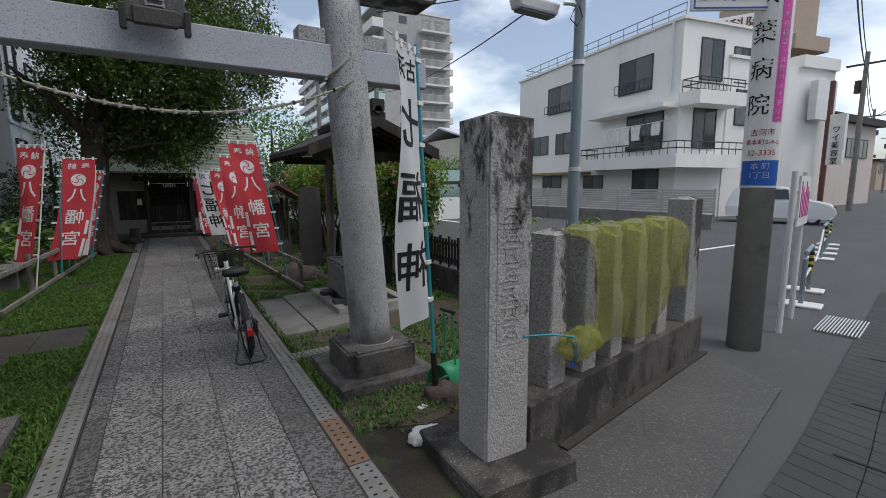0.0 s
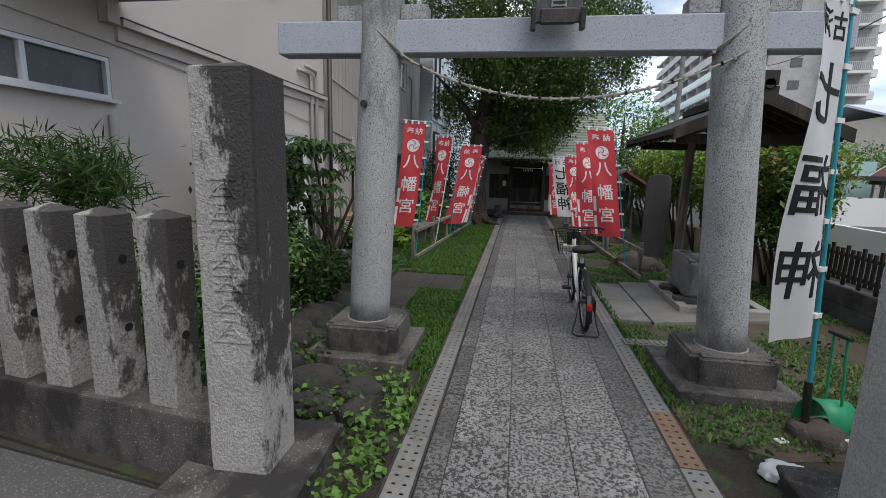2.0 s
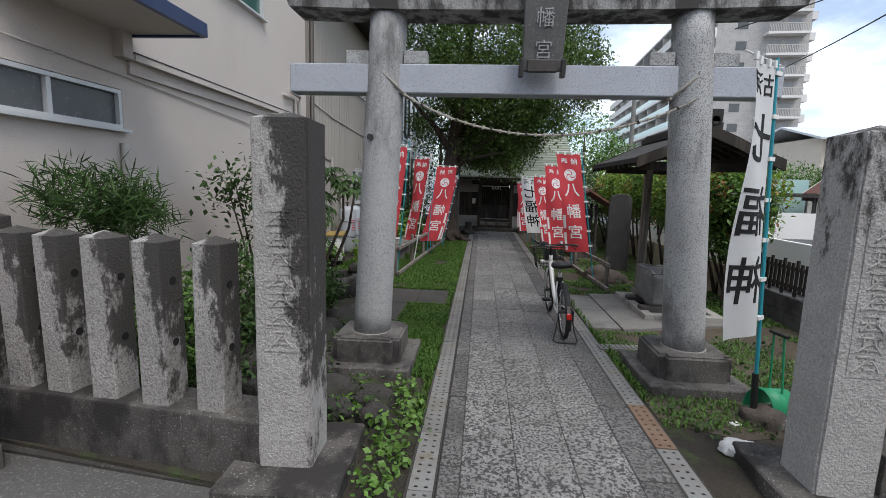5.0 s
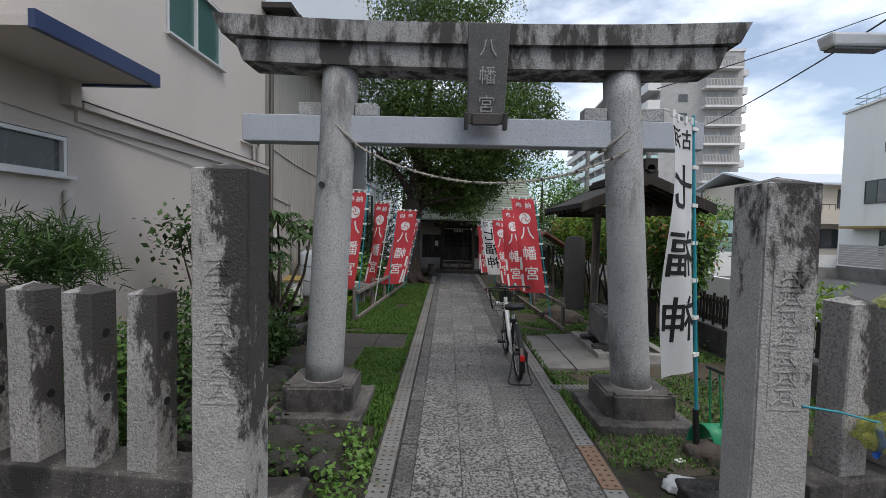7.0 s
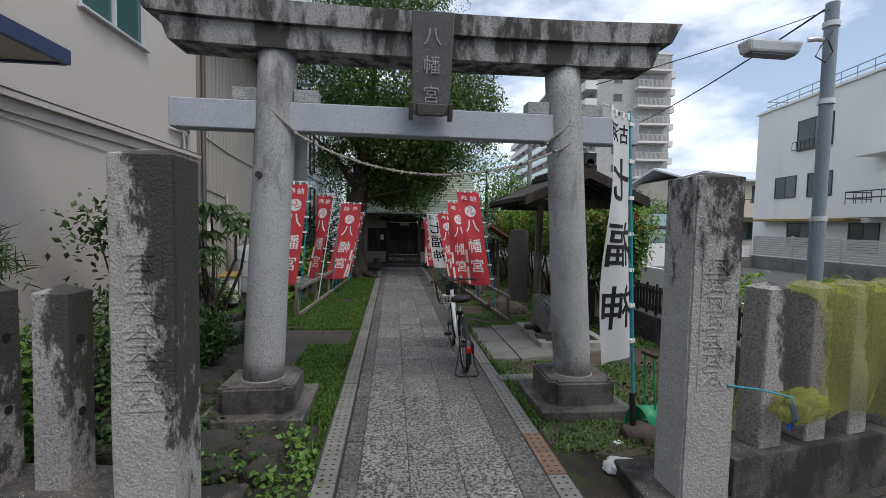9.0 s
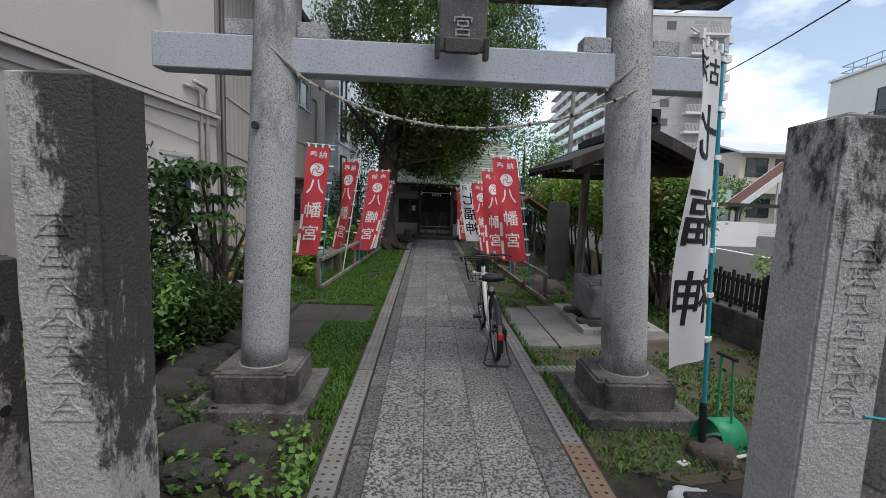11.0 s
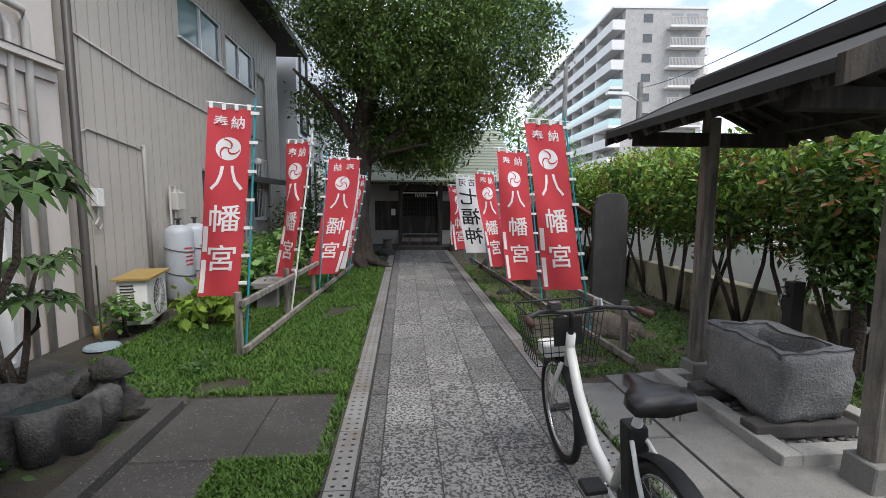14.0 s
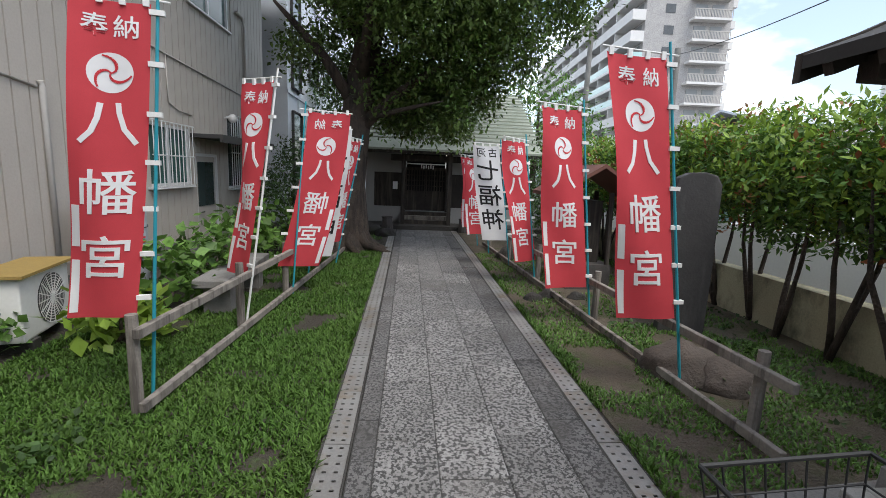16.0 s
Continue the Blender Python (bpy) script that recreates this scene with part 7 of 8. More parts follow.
for k, (y, w_, h_, mt) in enumerate(((0.1, 0.5, 0.6, M_white), (0.7, 0.55, 0.55, M_frost), (1.3, 0.6, 0.75, M_paper), (2.0, 0.6, 1.0, M_paper), (2.7, 0.5, 0.65, M_white), (3.3, 0.55, 0.6, M_paper))):
    b = bmesh.new()
    rows_ = []
    for j in range(5):
        rows_.append([b.verts.new((-1.0 + 0.03 * math.sin(i * 1.7 + j + k), y + w_ * i / 5, 4.53 - h_ * j / 4)) for i in range(6)])
    for p, q in zip(rows_, rows_[1:]):
        for i in range(5):
            b.faces.new((p[i], p[i + 1], q[i + 1], q[i]))
    single("laundry", b, mt, "pale washing hung on the balcony pole", "laundry", "laundry").matrix_world = wh.matrix_world
# roof rail
b = bmesh.new()
for zz in (9.6, 9.95):
    rod(b, (0.3, 0.2, zz), (0.3, 14.1, zz), 0.03, n=6)
    rod(b, (0.3, 14.1, zz), (4, 14.1, zz), 0.03, n=6)
for k in range(14):
    rod(b, (0.3, 0.2 + k, 9.2), (0.3, 0.2 + k, 9.95), 0.02, n=5)
part("roof_rail", b, M_steel, wh)
b = bmesh.new()
tube(b, [(-0.12, 0.5, 9.2), (-0.12, 0.5, 6.0), (-0.3, 0.6, 5.8)], 0.06, 8)
part("drainpipe", b, M_white, wh)
b = bmesh.new()
span(b, -0.75, -0.02, 6.0, 13.2, 2.25, 2.38)
part("canopy", b, M_mustard, wh, "narrow brownish canopy")

annex = thing("white_annex", (23.9, 12.6, -0.085), "pale grey-white clinic building beside the house", "building", rz=-10)
b = bmesh.new()
span(b, 0, 8.2, -0.4, 5.5, -0.1, 7.7)
span(b, 5.2, 8.2, -0.6, 5.5, 7.7, 8.3)
part("wall", b, M_white_wall, annex)
b = bmesh.new()
span(b, -0.05, 3.2, -0.5, 5.5, 7.7, 7.85)
part("ledge", b, M_white_wall, annex)
house_window(annex, 0.6, 2.6, 4.6, 6.2, x=-0.42, face="y")
b = bmesh.new()
span(b, 5.8, 7.4, -1.0, -0.6, 5.0, 7.0)
part("bay_window", b, M_alu, annex)
b = bmesh.new()
rod(b, (7.3, -0.8, 0), (7.3, -0.8, 5.4), 0.12, n=10)
part("brown_pipe", b, M_redtile, annex)
tow = thing("tan_tower_block", (42, 18.6, -0.085), "tan apartment tower block with balconies", "building", rz=-12)
b = bmesh.new()
span(b, 0, 5, 0, 5, -0.1, 16.6)
M_tan = mat("tan_tile_wall", (0.42, 0.33, 0.255), (0.37, 0.29, 0.225), 0.8, 0.4, 3, 0, fine=0.1)
part("wall", b, M_tan, tow)
for k in range(4):
    b = bmesh.new()
    span(b, -1.2, 0.0, 0.4, 4.6, 3.1 + k * 3, 4.2 + k * 3)
    part("balcony", b, M_tan, tow)
    b = bmesh.new()
    span(b, -0.02, -0.001, 0.8, 4.2, 4.3 + k * 3, 5.9 + k * 3)
    part("window_band", b, M_window, tow)
    b = bmesh.new()
    span(b, 1.0, 5.0, -1.1, 0.0, 3.1 + k * 3, 4.2 + k * 3)
    part("balcony", b, M_tan, tow)
sgn = thing("clinic_sign", (27.6, 14.0, 9.45), "cream rooftop sign board with brown characters", "sign", rz=26)
b = bmesh.new()
span(b, -0.1, 0.1, -1.35, 1.35, -1.3, 1.25)
part("board", b, M_white_wall, sgn)
for y in (-1.0, 1.0):
    b = bmesh.new()
    rod(b, (0.05, y, -2.0), (0.05, y, -1.28), 0.06, n=8)
    part("leg", b, M_darkmetal, sgn)
for ch, y in (("眼", 0.75), ("科", 0.0), ("院", -0.75)):
    o = part("character", text_bm(ch, 0.72, 0.01, 0.02), M_ink_brown, sgn)
    o.matrix_local = Matrix.Translation((-0.12, y, 0.7)) @ Matrix.Rotation(radians(-90), 4, "Z")

# low walls, panels and parked car before the house
bm = bmesh.new()
span(bm, 0.0, 0.2, 0, 10, 0, 0.55)
o = setting("wall_car_park", bm, M_concrete, "low grey block wall along the car park", "wall")
o.matrix_world = pose(16.7, 8.7, -0.085, 0, 0, 3)
pf = thing("panel_fence", (16.8, 8.7, 0.465), "grey louvred panel fence on the low wall", "fence", rz=3)
for k in range(5):
    for j in range(9):
        b = bmesh.new()
        span(b, -0.02, 0.02, k * 2.0 + 0.04, k * 2.0 + 1.96, 0.06 + j * 0.095, 0.14 + j * 0.095)
        part("slat", b, M_beigepl, pf)
    b = bmesh.new()
    span(b, -0.035, 0.035, k * 2.0 - 0.04, k * 2.0 + 0.039, 0, 0.95)
    part("post", b, M_beigepl, pf)
car = thing("parked_car", (22.3, 8.9, -0.085), "white compact car parked by the clinic", "car", rz=-72)
b = bmesh.new()
prof = [(-1.85, 0.30), (1.78, 0.26), (1.88, 0.45), (1.84, 0.66), (1.66, 0.82), (1.25, 0.93), (0.92, 1.0), (0.60, 1.24), (0.25, 1.47), (-0.2, 1.56), (-1.1, 1.57), (-1.55, 1.48), (-1.78, 1.05), (-1.88, 0.7)]
rings = []
for y, sx, top in ((-0.80, 0.97, 0.0), (-0.78, 1.0, 0.02), (0.78, 1.0, 0.02), (0.80, 0.97, 0.0)):
    rings.append([b.verts.new((x * sx, y * (1.0 if z < 0.95 else 1.0 - 0.16 * (z - 0.95) / 0.6), z - (0.02 - top))) for x, z in prof])
for p, q in zip(rings, rings[1:]):
    for i in range(len(prof)):
        j = (i + 1) % len(prof)
        b.faces.new((p[i], q[i], q[j], p[j]))
b.faces.new(rings[0]), b.faces.new(rings[-1][::-1])
part("body", b, M_carpaint, car)
for y in (-0.55, 0.55):
    b = bmesh.new()
    box(b, 1.78, y, 0.68, 0.16, 0.34, 0.14)
    bevel(b, 0.03, 2)
    part("headlight", b, M_frost, car)
b = bmesh.new()
vs = [b.verts.new(c) for c in ((0.90, -0.66, 1.03), (0.90, 0.66, 1.03), (0.31, 0.62, 1.46), (0.31, -0.62, 1.46))]
b.faces.new(vs)
r_ = bmesh.ops.extrude_face_region(b, geom=b.faces[:])
for v in r_["geom"]:
    if isinstance(v, bmesh.types.BMVert):
        v.co += Vector((0.014, 0, 0.02))
part("windscreen", b, M_window, car)
for s in (-1, 1):
    b = bmesh.new()
    for pz in ((-1.15, 1.02, -0.25, 1.45), (-0.15, 1.02, 0.35, 1.42)):
        vs = span(b, pz[0], pz[2], s * 0.79 - 0.012, s * 0.79 + 0.012, pz[1], pz[3])
        for v in vs:
            if v.co.z > 1.2:
                v.co.y -= s * 0.105
                v.co.x -= 0.06 if v.co.x > 0 else 0
    part("side_glass", b, M_window, car)
    for x in (-1.15, 1.15):
        w = new("wheel")
        w.parent = car
        w.matrix_local = pose(x, s * 0.70, 0.29)
        b = bmesh.new()
        rod(b, (0, -0.09, 0), (0, 0.09, 0), 0.29, n=24)
        part("tyre", b, M_black, w)
        b = bmesh.new()
        rod(b, (0, -0.095, 0), (0, 0.095, 0), 0.18, n=16)
        part("rim", b, M_alu, w)

# ---- grey apartment tower in the distance ----
apt = thing("apartment_tower", (30.8, 68, -0.085), "tall grey-tiled apartment block with white balconies", "apartment building", rz=-4)
H, FL = 28.5, 10
b = bmesh.new()
span(b, 0, 11.6, 0, 62, -0.1, H)
part("wall", b, M_apt_tile, apt)
b = bmesh.new()
span(b, -1.8, 11.8, -0.1, 62.2, H, H + 0.35)
part("roof", b, M_apt_white, apt)
for k in range(FL):
    z = 1.2 + k * 2.73
    b = bmesh.new()
    span(b, -1.8, 0, 0.0, 62, z - 0.15, z + 0.25)
    part("balcony_slab", b, M_apt_white, apt)
    glassy = k < 7
    b = bmesh.new()
    span(b, -1.8, -1.7, 0.0, 62, z + 0.25, z + 1.2)
    span(b, -1.7, 0, 0.0, 0.1, z + 0.25, z + 1.2)
    part("balcony_front", b, M_balc_glass if (glassy and k not in (2, 3)) else M_apt_white, apt)
    for j in range(10):
        b = bmesh.new()
        span(b, -0.03, -0.002, 1.0 + j * 6.1, 5.2 + j * 6.1, z + 0.3, z + 2.3)
        part("window", b, M_apt_glass, apt)
        if j:
            b = bmesh.new()
            span(b, -1.72, -0.031, j * 6.1 + 0.2, j * 6.1 + 0.35, z + 0.26, z + 2.7)
            part("divider", b, M_apt_white, apt)
    b = bmesh.new()
    span(b, 2.6, 3.9, -0.06, -0.002, z + 0.9, z + 2.0)
    part("window", b, M_frost, apt)
    bal = new("end_balcony")
    bal.parent = apt
    b = bmesh.new()
    span(b, 5.9, 11.0, -1.3, 0, z - 0.15, z + 0.15)
    part("slab", b, M_apt_white, bal)
    b = bmesh.new()
    for i in range(26):
        span(b, 5.95 + i * 0.2, 6.03 + i * 0.2, -1.3, -1.24, z + 0.15, z + 1.1)
    span(b, 5.9, 11.0, -1.32, -1.22, z + 1.1, z + 1.2)
    part("railing", b, M_beigepl, bal)
    b = bmesh.new()
    span(b, 6.6, 8.2, -0.05, -0.002, z + 0.2, z + 2.1)
    span(b, 8.8, 10.4, -0.05, -0.002, z + 0.2, z + 2.1)
    part("door_glass", b, M_apt_glass, bal)
    b = bmesh.new()
    span(b, 11.6, 13.4, 2.0, 6.0, z - 0.1, z + 0.9)
    part("stair_landing", b, M_apt_white, apt)
b = bmesh.new()
span(b, -8, 6, -6, -1.5, -0.1, 4.5)
part("entrance_block", b, M_apt_white, apt)
low = thing("cream_house", (24.6, 36, -0.085), "cream two-storey house with a grey roof and long balcony", "house")
b = bmesh.new()
span(b, 0, 14, 0, 8, -0.1, 6.1)
part("wall", b, M_cream, low)
b = bmesh.new()
for y0, z0, y1, z1 in ((-0.8, 6.0, 4.0, 7.3), (8.8, 6.0, 4.0, 7.3)):
    vs = [b.verts.new(c) for c in ((-0.7, y0, z0), (14.7, y0, z0), (14.7, y1, z1), (-0.7, y1, z1))]
    lo = [b.verts.new(v.co - Vector((0, 0, 0.16))) for v in vs]
    b.faces.new(vs), b.faces.new(lo[::-1])
    for i in range(4):
        b.faces.new((vs[i], lo[i], lo[(i + 1) % 4], vs[(i + 1) % 4]))
part("roof", b, M_grey_clad, low, "blue-grey sheet roof")
for x in (0.5, 2.9, 6.2, 9.0, 11.6):
    house_window(low, x, x + 1.7, 4.1, 5.5, face="y")
for x in (1.0, 5.0, 9.0):
    house_window(low, x, x + 1.7, 0.9, 2.3, face="y")
b = bmesh.new()
span(b, -0.5, 14, -1.3, -0.02, 2.75, 3.85)
part("balcony", b, M_cream, low, "cream balcony parapet")
b = bmesh.new()
for k in range(30):
    rod(b, (-0.4 + k * 0.49, -1.25, 3.85), (-0.4 + k * 0.49, -1.25, 4.25), 0.02, n=5)
rod(b, (-0.4, -1.25, 4.25), (13.9, -1.25, 4.25), 0.03, n=6)
part("balcony_rail", b, M_darkmetal, low)

# far edge of the car park: white wall, louvred panels, carport, outside stair, greenery
bm = bmesh.new()
span(bm, 10.2, 13.6, 18.5, 18.65, -0.085, 0.95)
setting("wall_car_park_far", bm, M_white_wall, "low white wall at the car park edge", "wall")
bm = bmesh.new()
span(bm, 13.61, 16.2, 18.5, 18.7, -0.085, 0.35)
setting("wall_car_park_corner", bm, M_concrete, "low grey block wall at the car park corner", "wall")
pf = thing("panel_fence", (13.65, 18.6, 0.35), "pale louvred panel fence on the low wall", "fence")
for k in range(2):
    for j in range(6):
        b = bmesh.new()
        span(b, k * 1.25 + 0.03, k * 1.25 + 1.22, -0.02, 0.02, 0.03 + j * 0.09, 0.11 + j * 0.09)
        part("slat", b, M_white, pf)
    b = bmesh.new()
    span(b, k * 1.25 - 0.03, k * 1.25 + 0.029, -0.03, 0.03, 0, 0.6)
    part("post", b, M_white, pf)
cp = thing("carport", (12.2, 20.3, -0.085), "open carport with a flat dark roof on thin posts", "carport")
b = bmesh.new()
span(b, -1.6, 3.4, -1.2, 2.4, 1.72, 1.80)
span(b, -1.6, 3.4, -1.25, -1.2, 1.66, 1.82)
part("roof", b, M_roof, cp)
for x in (-1.5, 0.9, 3.3):
    for y in (-1.1, 2.3):
        b = bmesh.new()
        rod(b, (x, y, 0), (x, y, 1.72), 0.05, n=8)
        part("post", b, M_darkmetal, cp)
b = bmesh.new()
for k in range(5):
    span(b, -2.2 + k * 1.1, -1.12 + k * 1.1, 2.9, 2.94, 0.0, 2.5)
part("screen", b, M_balc_glass, cp, "pale green translucent sheet screen")
st = thing("outside_stair", (14.6, 21.2, -0.085), "brown outside stair with white side rails", "stair")
for y, w_, mt, nm in ((0.0, 1.0, M_redtile, "stair_flight"), (-0.06, 0.055, M_white, "stringer"), (1.005, 0.055, M_white, "stringer")):
    b = bmesh.new()
    vs = [b.verts.new(c) for c in ((0, y, 1.5), (2.6, y, 3.6), (2.6, y, 3.95), (0, y, 1.85))]
    ws = [b.verts.new(v.co + Vector((0, w_, 0))) for v in vs]
    b.faces.new(vs), b.faces.new(ws[::-1])
    for i in range(4):
        b.faces.new((vs[i], ws[i], ws[(i + 1) % 4], vs[(i + 1) % 4]))
    part(nm, b, mt, st)
for x, z in ((0.15, 1.6), (2.45, 3.5)):
    for y in (0.1, 0.9):
        b = bmesh.new()
        rod(b, (x, y, 0), (x, y, z), 0.05, n=8)
        part("post", b, M_white, st)

# ---- street furniture on the right ----
lp = thing("street_lamp", (4.75, 4.25, -0.085), "grey-blue steel street lamp pole with a box lamp head", "street lamp")
b = bmesh.new()
rod(b, (0, 0, 0), (0, 0, 1.9), 0.082, n=16)
rod(b, (0, 0, 1.9), (0, 0, 4.45), 0.07, n=16)
part("pole", b, M_steel, lp, smooth=False)
for z in (1.9, 3.3, 4.2):
    b = bmesh.new()
    rod(b, (0, 0, z - 0.03), (0, 0, z + 0.03), 0.088, n=16)
    part("band", b, M_alu, lp)
b = bmesh.new()
tube(b, [(0, 0, 4.02), (-0.12, 0.06, 4.05), (-0.2, 0.1, 4.05)], 0.03, 8)
part("arm", b, M_alu, lp)
b = bmesh.new()
box(b, -0.52, 0.30, 4.00, 0.72, 0.24, 0.15, Matrix())
for v in b.verts:
    if v.co.z < 4.0:
        v.co.x = -0.52 + (v.co.x + 0.52) * 0.9
        v.co.y = 0.30 + (v.co.y - 0.30) * 0.8
bevel(b, 0.03, 2)
part("lamp_head", b, M_alu, lp, "boxy grey lamp head")
b = bmesh.new()
box(b, -0.52, 0.30, 3.915, 0.58, 0.15, 0.02)
part("diffuser", b, M_frost, lp)
b = bmesh.new()
tube(b, [(-0.05, -0.08, 4.1), (-0.22, -0.1, 3.9), (-0.28, -0.1, 3.78), (-0.15, -0.1, 3.72), (-0.05, -0.09, 3.85), (-0.12, -0.09, 3.98)], 0.008, 6)
part("loose_wire", b, M_black, lp)

up = thing("utility_pole", (4.95, 2.02, -0.085), "grey concrete utility pole with wrapped advertising panel", "utility pole")
b = bmesh.new()
rod(b, (0, 0, -0.05), (0, 0, 8.6), 0.155, 0.12, 24)
part("pole", b, M_pale, up, smooth=True)


def wrap(z0, z1, a0, a1, r, material, name, label=""):
    b = bmesh.new()
    n_ = 14
    for k in range(n_):
        w0, w1 = a0 + (a1 - a0) * k / n_, a0 + (a1 - a0) * (k + 1) / n_
        b.faces.new([b.verts.new((r * math.cos(w), r * math.sin(w), z)) for w, z in ((w0, z0), (w1, z0), (w1, z1), (w0, z1))])
    return part(name, b, material, up, label)


AC = math.atan2(-1.9, -4.3)
wrap(1.66, 4.4, AC - 1.5, AC + 1.5, 0.158, M_white, "sign_wrap", "white wrapped advertising panel")
wrap(2.28, 4.4, AC + 0.42, AC + 1.0, 0.1605, M_ink_pink, "pink_strip", "pink strip with small white writing")
wrap(1.68, 1.92, AC - 1.15, AC + 1.15, 0.1605, M_ink_blue, "blue_plate", "blue block number plate")


def on_pole(body, size, z, off, material, r=0.163, stretch=1.0):
    src = text_bm(body, size, 0.001)
    for v in src.verts:
        a = AC + off + v.co.x / r
        v.co = Vector((r * math.cos(a), r * math.sin(a), z + v.co.z * stretch))
    part("character", src, material, up)


for k, ch in enumerate("秋葉病院"):
    on_pole(ch, 0.21, 3.42 - k * 0.33, -0.42, M_ink_black)
for k, ch in enumerate("産婦人科・乳癌検診・女性MRIドック"):
    on_pole(ch, 0.062, 3.62 - k * 0.078, 0.71, M_ink_white)
on_pole("古河市", 0.07, 2.18, 0, M_ink_red)
on_pole("東本町2-9-2", 0.058, 2.09, 0, M_ink_red)
on_pole("32-3335", 0.075, 1.99, 0, M_ink_red)
on_pole("本 町", 0.075, 1.86, 0, M_ink_white)
on_pole("1丁目", 0.075, 1.775, 0, M_ink_white)
b = bmesh.new()
box(b, 0, 0, 0, 0.75, 0.03, 0.42)
rs = thing("distance_sign", (4.52, 2.20, 3.42), "white road sign with blue border and lettering on the utility pole", "sign", rz=-32)
bevel(b, 0.01, 2)
part("board", b, M_white, rs)
b = bmesh.new()
for cx, cz, sx, sz in ((0, 0.185, 0.70, 0.014), (0, -0.185, 0.70, 0.014), (-0.343, 0, 0.014, 0.356), (0.343, 0, 0.014, 0.356)):
    box(b, cx, -0.017, cz, sx, 0.004, sz)
part("border", b, M_ink_blue, rs)
o = part("lettering", text_bm("この先150m", 0.125, 0.002), M_ink_blue, rs)
o.location = (0, -0.018, -0.08)
b = bmesh.new()
rod(b, (0.2, 0.02, 0), (0.52, -0.03, 0), 0.018)
part("bracket", b, M_alu, rs)

# upright notice board on posts, bollard rails, grating, further poles and wires
nb = thing("notice_board", (5.80, 2.04, -0.085), "pale notice board on two white posts by the car park", "notice board", rz=13.5)
for x in (-0.02, 0.75):
    b = bmesh.new()
    rod(b, (x, 0, 0), (x, 0, 1.83), 0.03, n=10)
    part("post", b, M_white, nb)
b = bmesh.new()
span(b, 0.0, 0.75, -0.06, -0.037, 1.22, 1.78)
part("board", b, M_white, nb)
b = bmesh.new()
for k in range(6):
    span(b, 0.08 + 0.11 * k, 0.12 + 0.11 * k, -0.066, -0.061, 1.32, 1.72 - 0.06 * (k % 3))
part("printed_lines", b, M_ink_pink, nb, "pink printed lines, unreadable")
for x, y in ((7.35, 2.42), (8.45, 2.78), (12.3, 3.92), (13.3, 4.2), (14.3, 4.5), (15.3, 4.8)):
    ws = thing("base_slab", (x, y, -0.085), "flat white concrete base slab at the car park edge", "base slab", "base slabs", rz=14)
    b = bmesh.new()
    span(b, -0.16, 0.16, -0.24, 0.24, 0, 0.04)
    bevel(b, 0.01, 1)
    part("block", b, M_white, ws)
for x, y in ((7.35, 2.42), (12.3, 3.92), (14.3, 4.5)):
    br = thing("pipe_barrier", (x, y, -0.045), "steel pipe barrier with black and yellow bands at the street edge", "barrier", "pipe barriers", rz=16)
    b = bmesh.new()
    tube(b, [(0, 0, 0), (0, 0, 0.62), (0.08, 0, 0.7), (1.04, 0, 0.7), (1.12, 0, 0.62), (1.12, 0, 0)], 0.03, 10)
    part("hoop", b, M_steel, br)
    b = bmesh.new()
    rod(b, (0, 0, 0.34), (1.12, 0, 0.34), 0.02, n=8)
    part("rail", b, M_alu, br)
    for k in range(6):
        b = bmesh.new()
        rod(b, (1.12, 0, 0.30 + k * 0.05), (1.12, 0, 0.35 + k * 0.05), 0.033, n=12)
        part("band", b, M_black if k % 2 else M_bandyellow, br)
b = bmesh.new()
tube(b, [(8.45 + 3.85 * u, 2.75 + 1.17 * u, 0.58 - 1.6 * u * (1 - u)) for u in [q / 12 for q in range(13)]], 0.018, 6)
single("plastic_chain", b, M_white, "white plastic chain hanging between the pipe barriers", "chain")
gr = thing("steel_grating", (6.6, 1.72, -0.064), "galvanised steel drain grating in the paving", "grating", rz=10)
for k in range(14):
    b = bmesh.new()
    span(b, -0.42, 0.42, -0.2 + k * 0.03, -0.188 + k * 0.03, 0, 0.012)
    part("bar", b, M_alu, gr)
for k, (x, y, h) in enumerate(((34.5, 10.3, 9), (62, 17.6, 9), (95, 25.0, 9), (8, 27, 8.5), (9.5, 22, 6.5))):
    po = thing("utility_pole", (x, y, -0.085), "distant grey utility pole", "utility pole", "distant poles")
    b = bmesh.new()
    rod(b, (0, 0, 0), (0, 0, h), 0.16, 0.11, 12)
    part("pole", b, M_concrete, po)
    if k < 3:
        b = bmesh.new()
        span(b, -0.06, 0.06, -0.9, 0.9, h - 0.7, h - 0.6)
        rod(b, (0.2, 0.3, h - 2.2), (0.2, 0.3, h - 1.5), 0.2, n=12)
        part("cross_arm", b, M_darkmetal, po)
    elif k == 4:
        b = bmesh.new()
        tube(b, [(0, 0, h - 0.8), (-0.5, -0.2, h - 0.6), (-1.1, -0.4, h - 0.55)], 0.04, 8)
        box(b, -1.2, -0.45, h - 0.57, 0.9, 0.22, 0.12)
        part("lamp_arm", b, M_alu, po)


def wire(a, c, sag, r=0.012, lab="thin black overhead wire"):
    a, c = Vector(a), Vector(c)
    b = bmesh.new()
    tube(b, [a.lerp(c, k / 16) - Vector((0, 0, sag * (1 - (k / 8 - 1) ** 2))) for k in range(17)], r, 5)
    single("overhead_wire", b, M_black, lab, "wire", "overhead wires")


wire((4.95, 2.02, 8.3), (34.5, 10.3, 8.6), 0.7, 0.02)
wire((4.95, 2.02, 7.9), (34.5, 10.3, 8.0), 0.9, 0.025)
wire((34.5, 10.3, 8.6), (62, 17.6, 8.6), 0.7, 0.025)
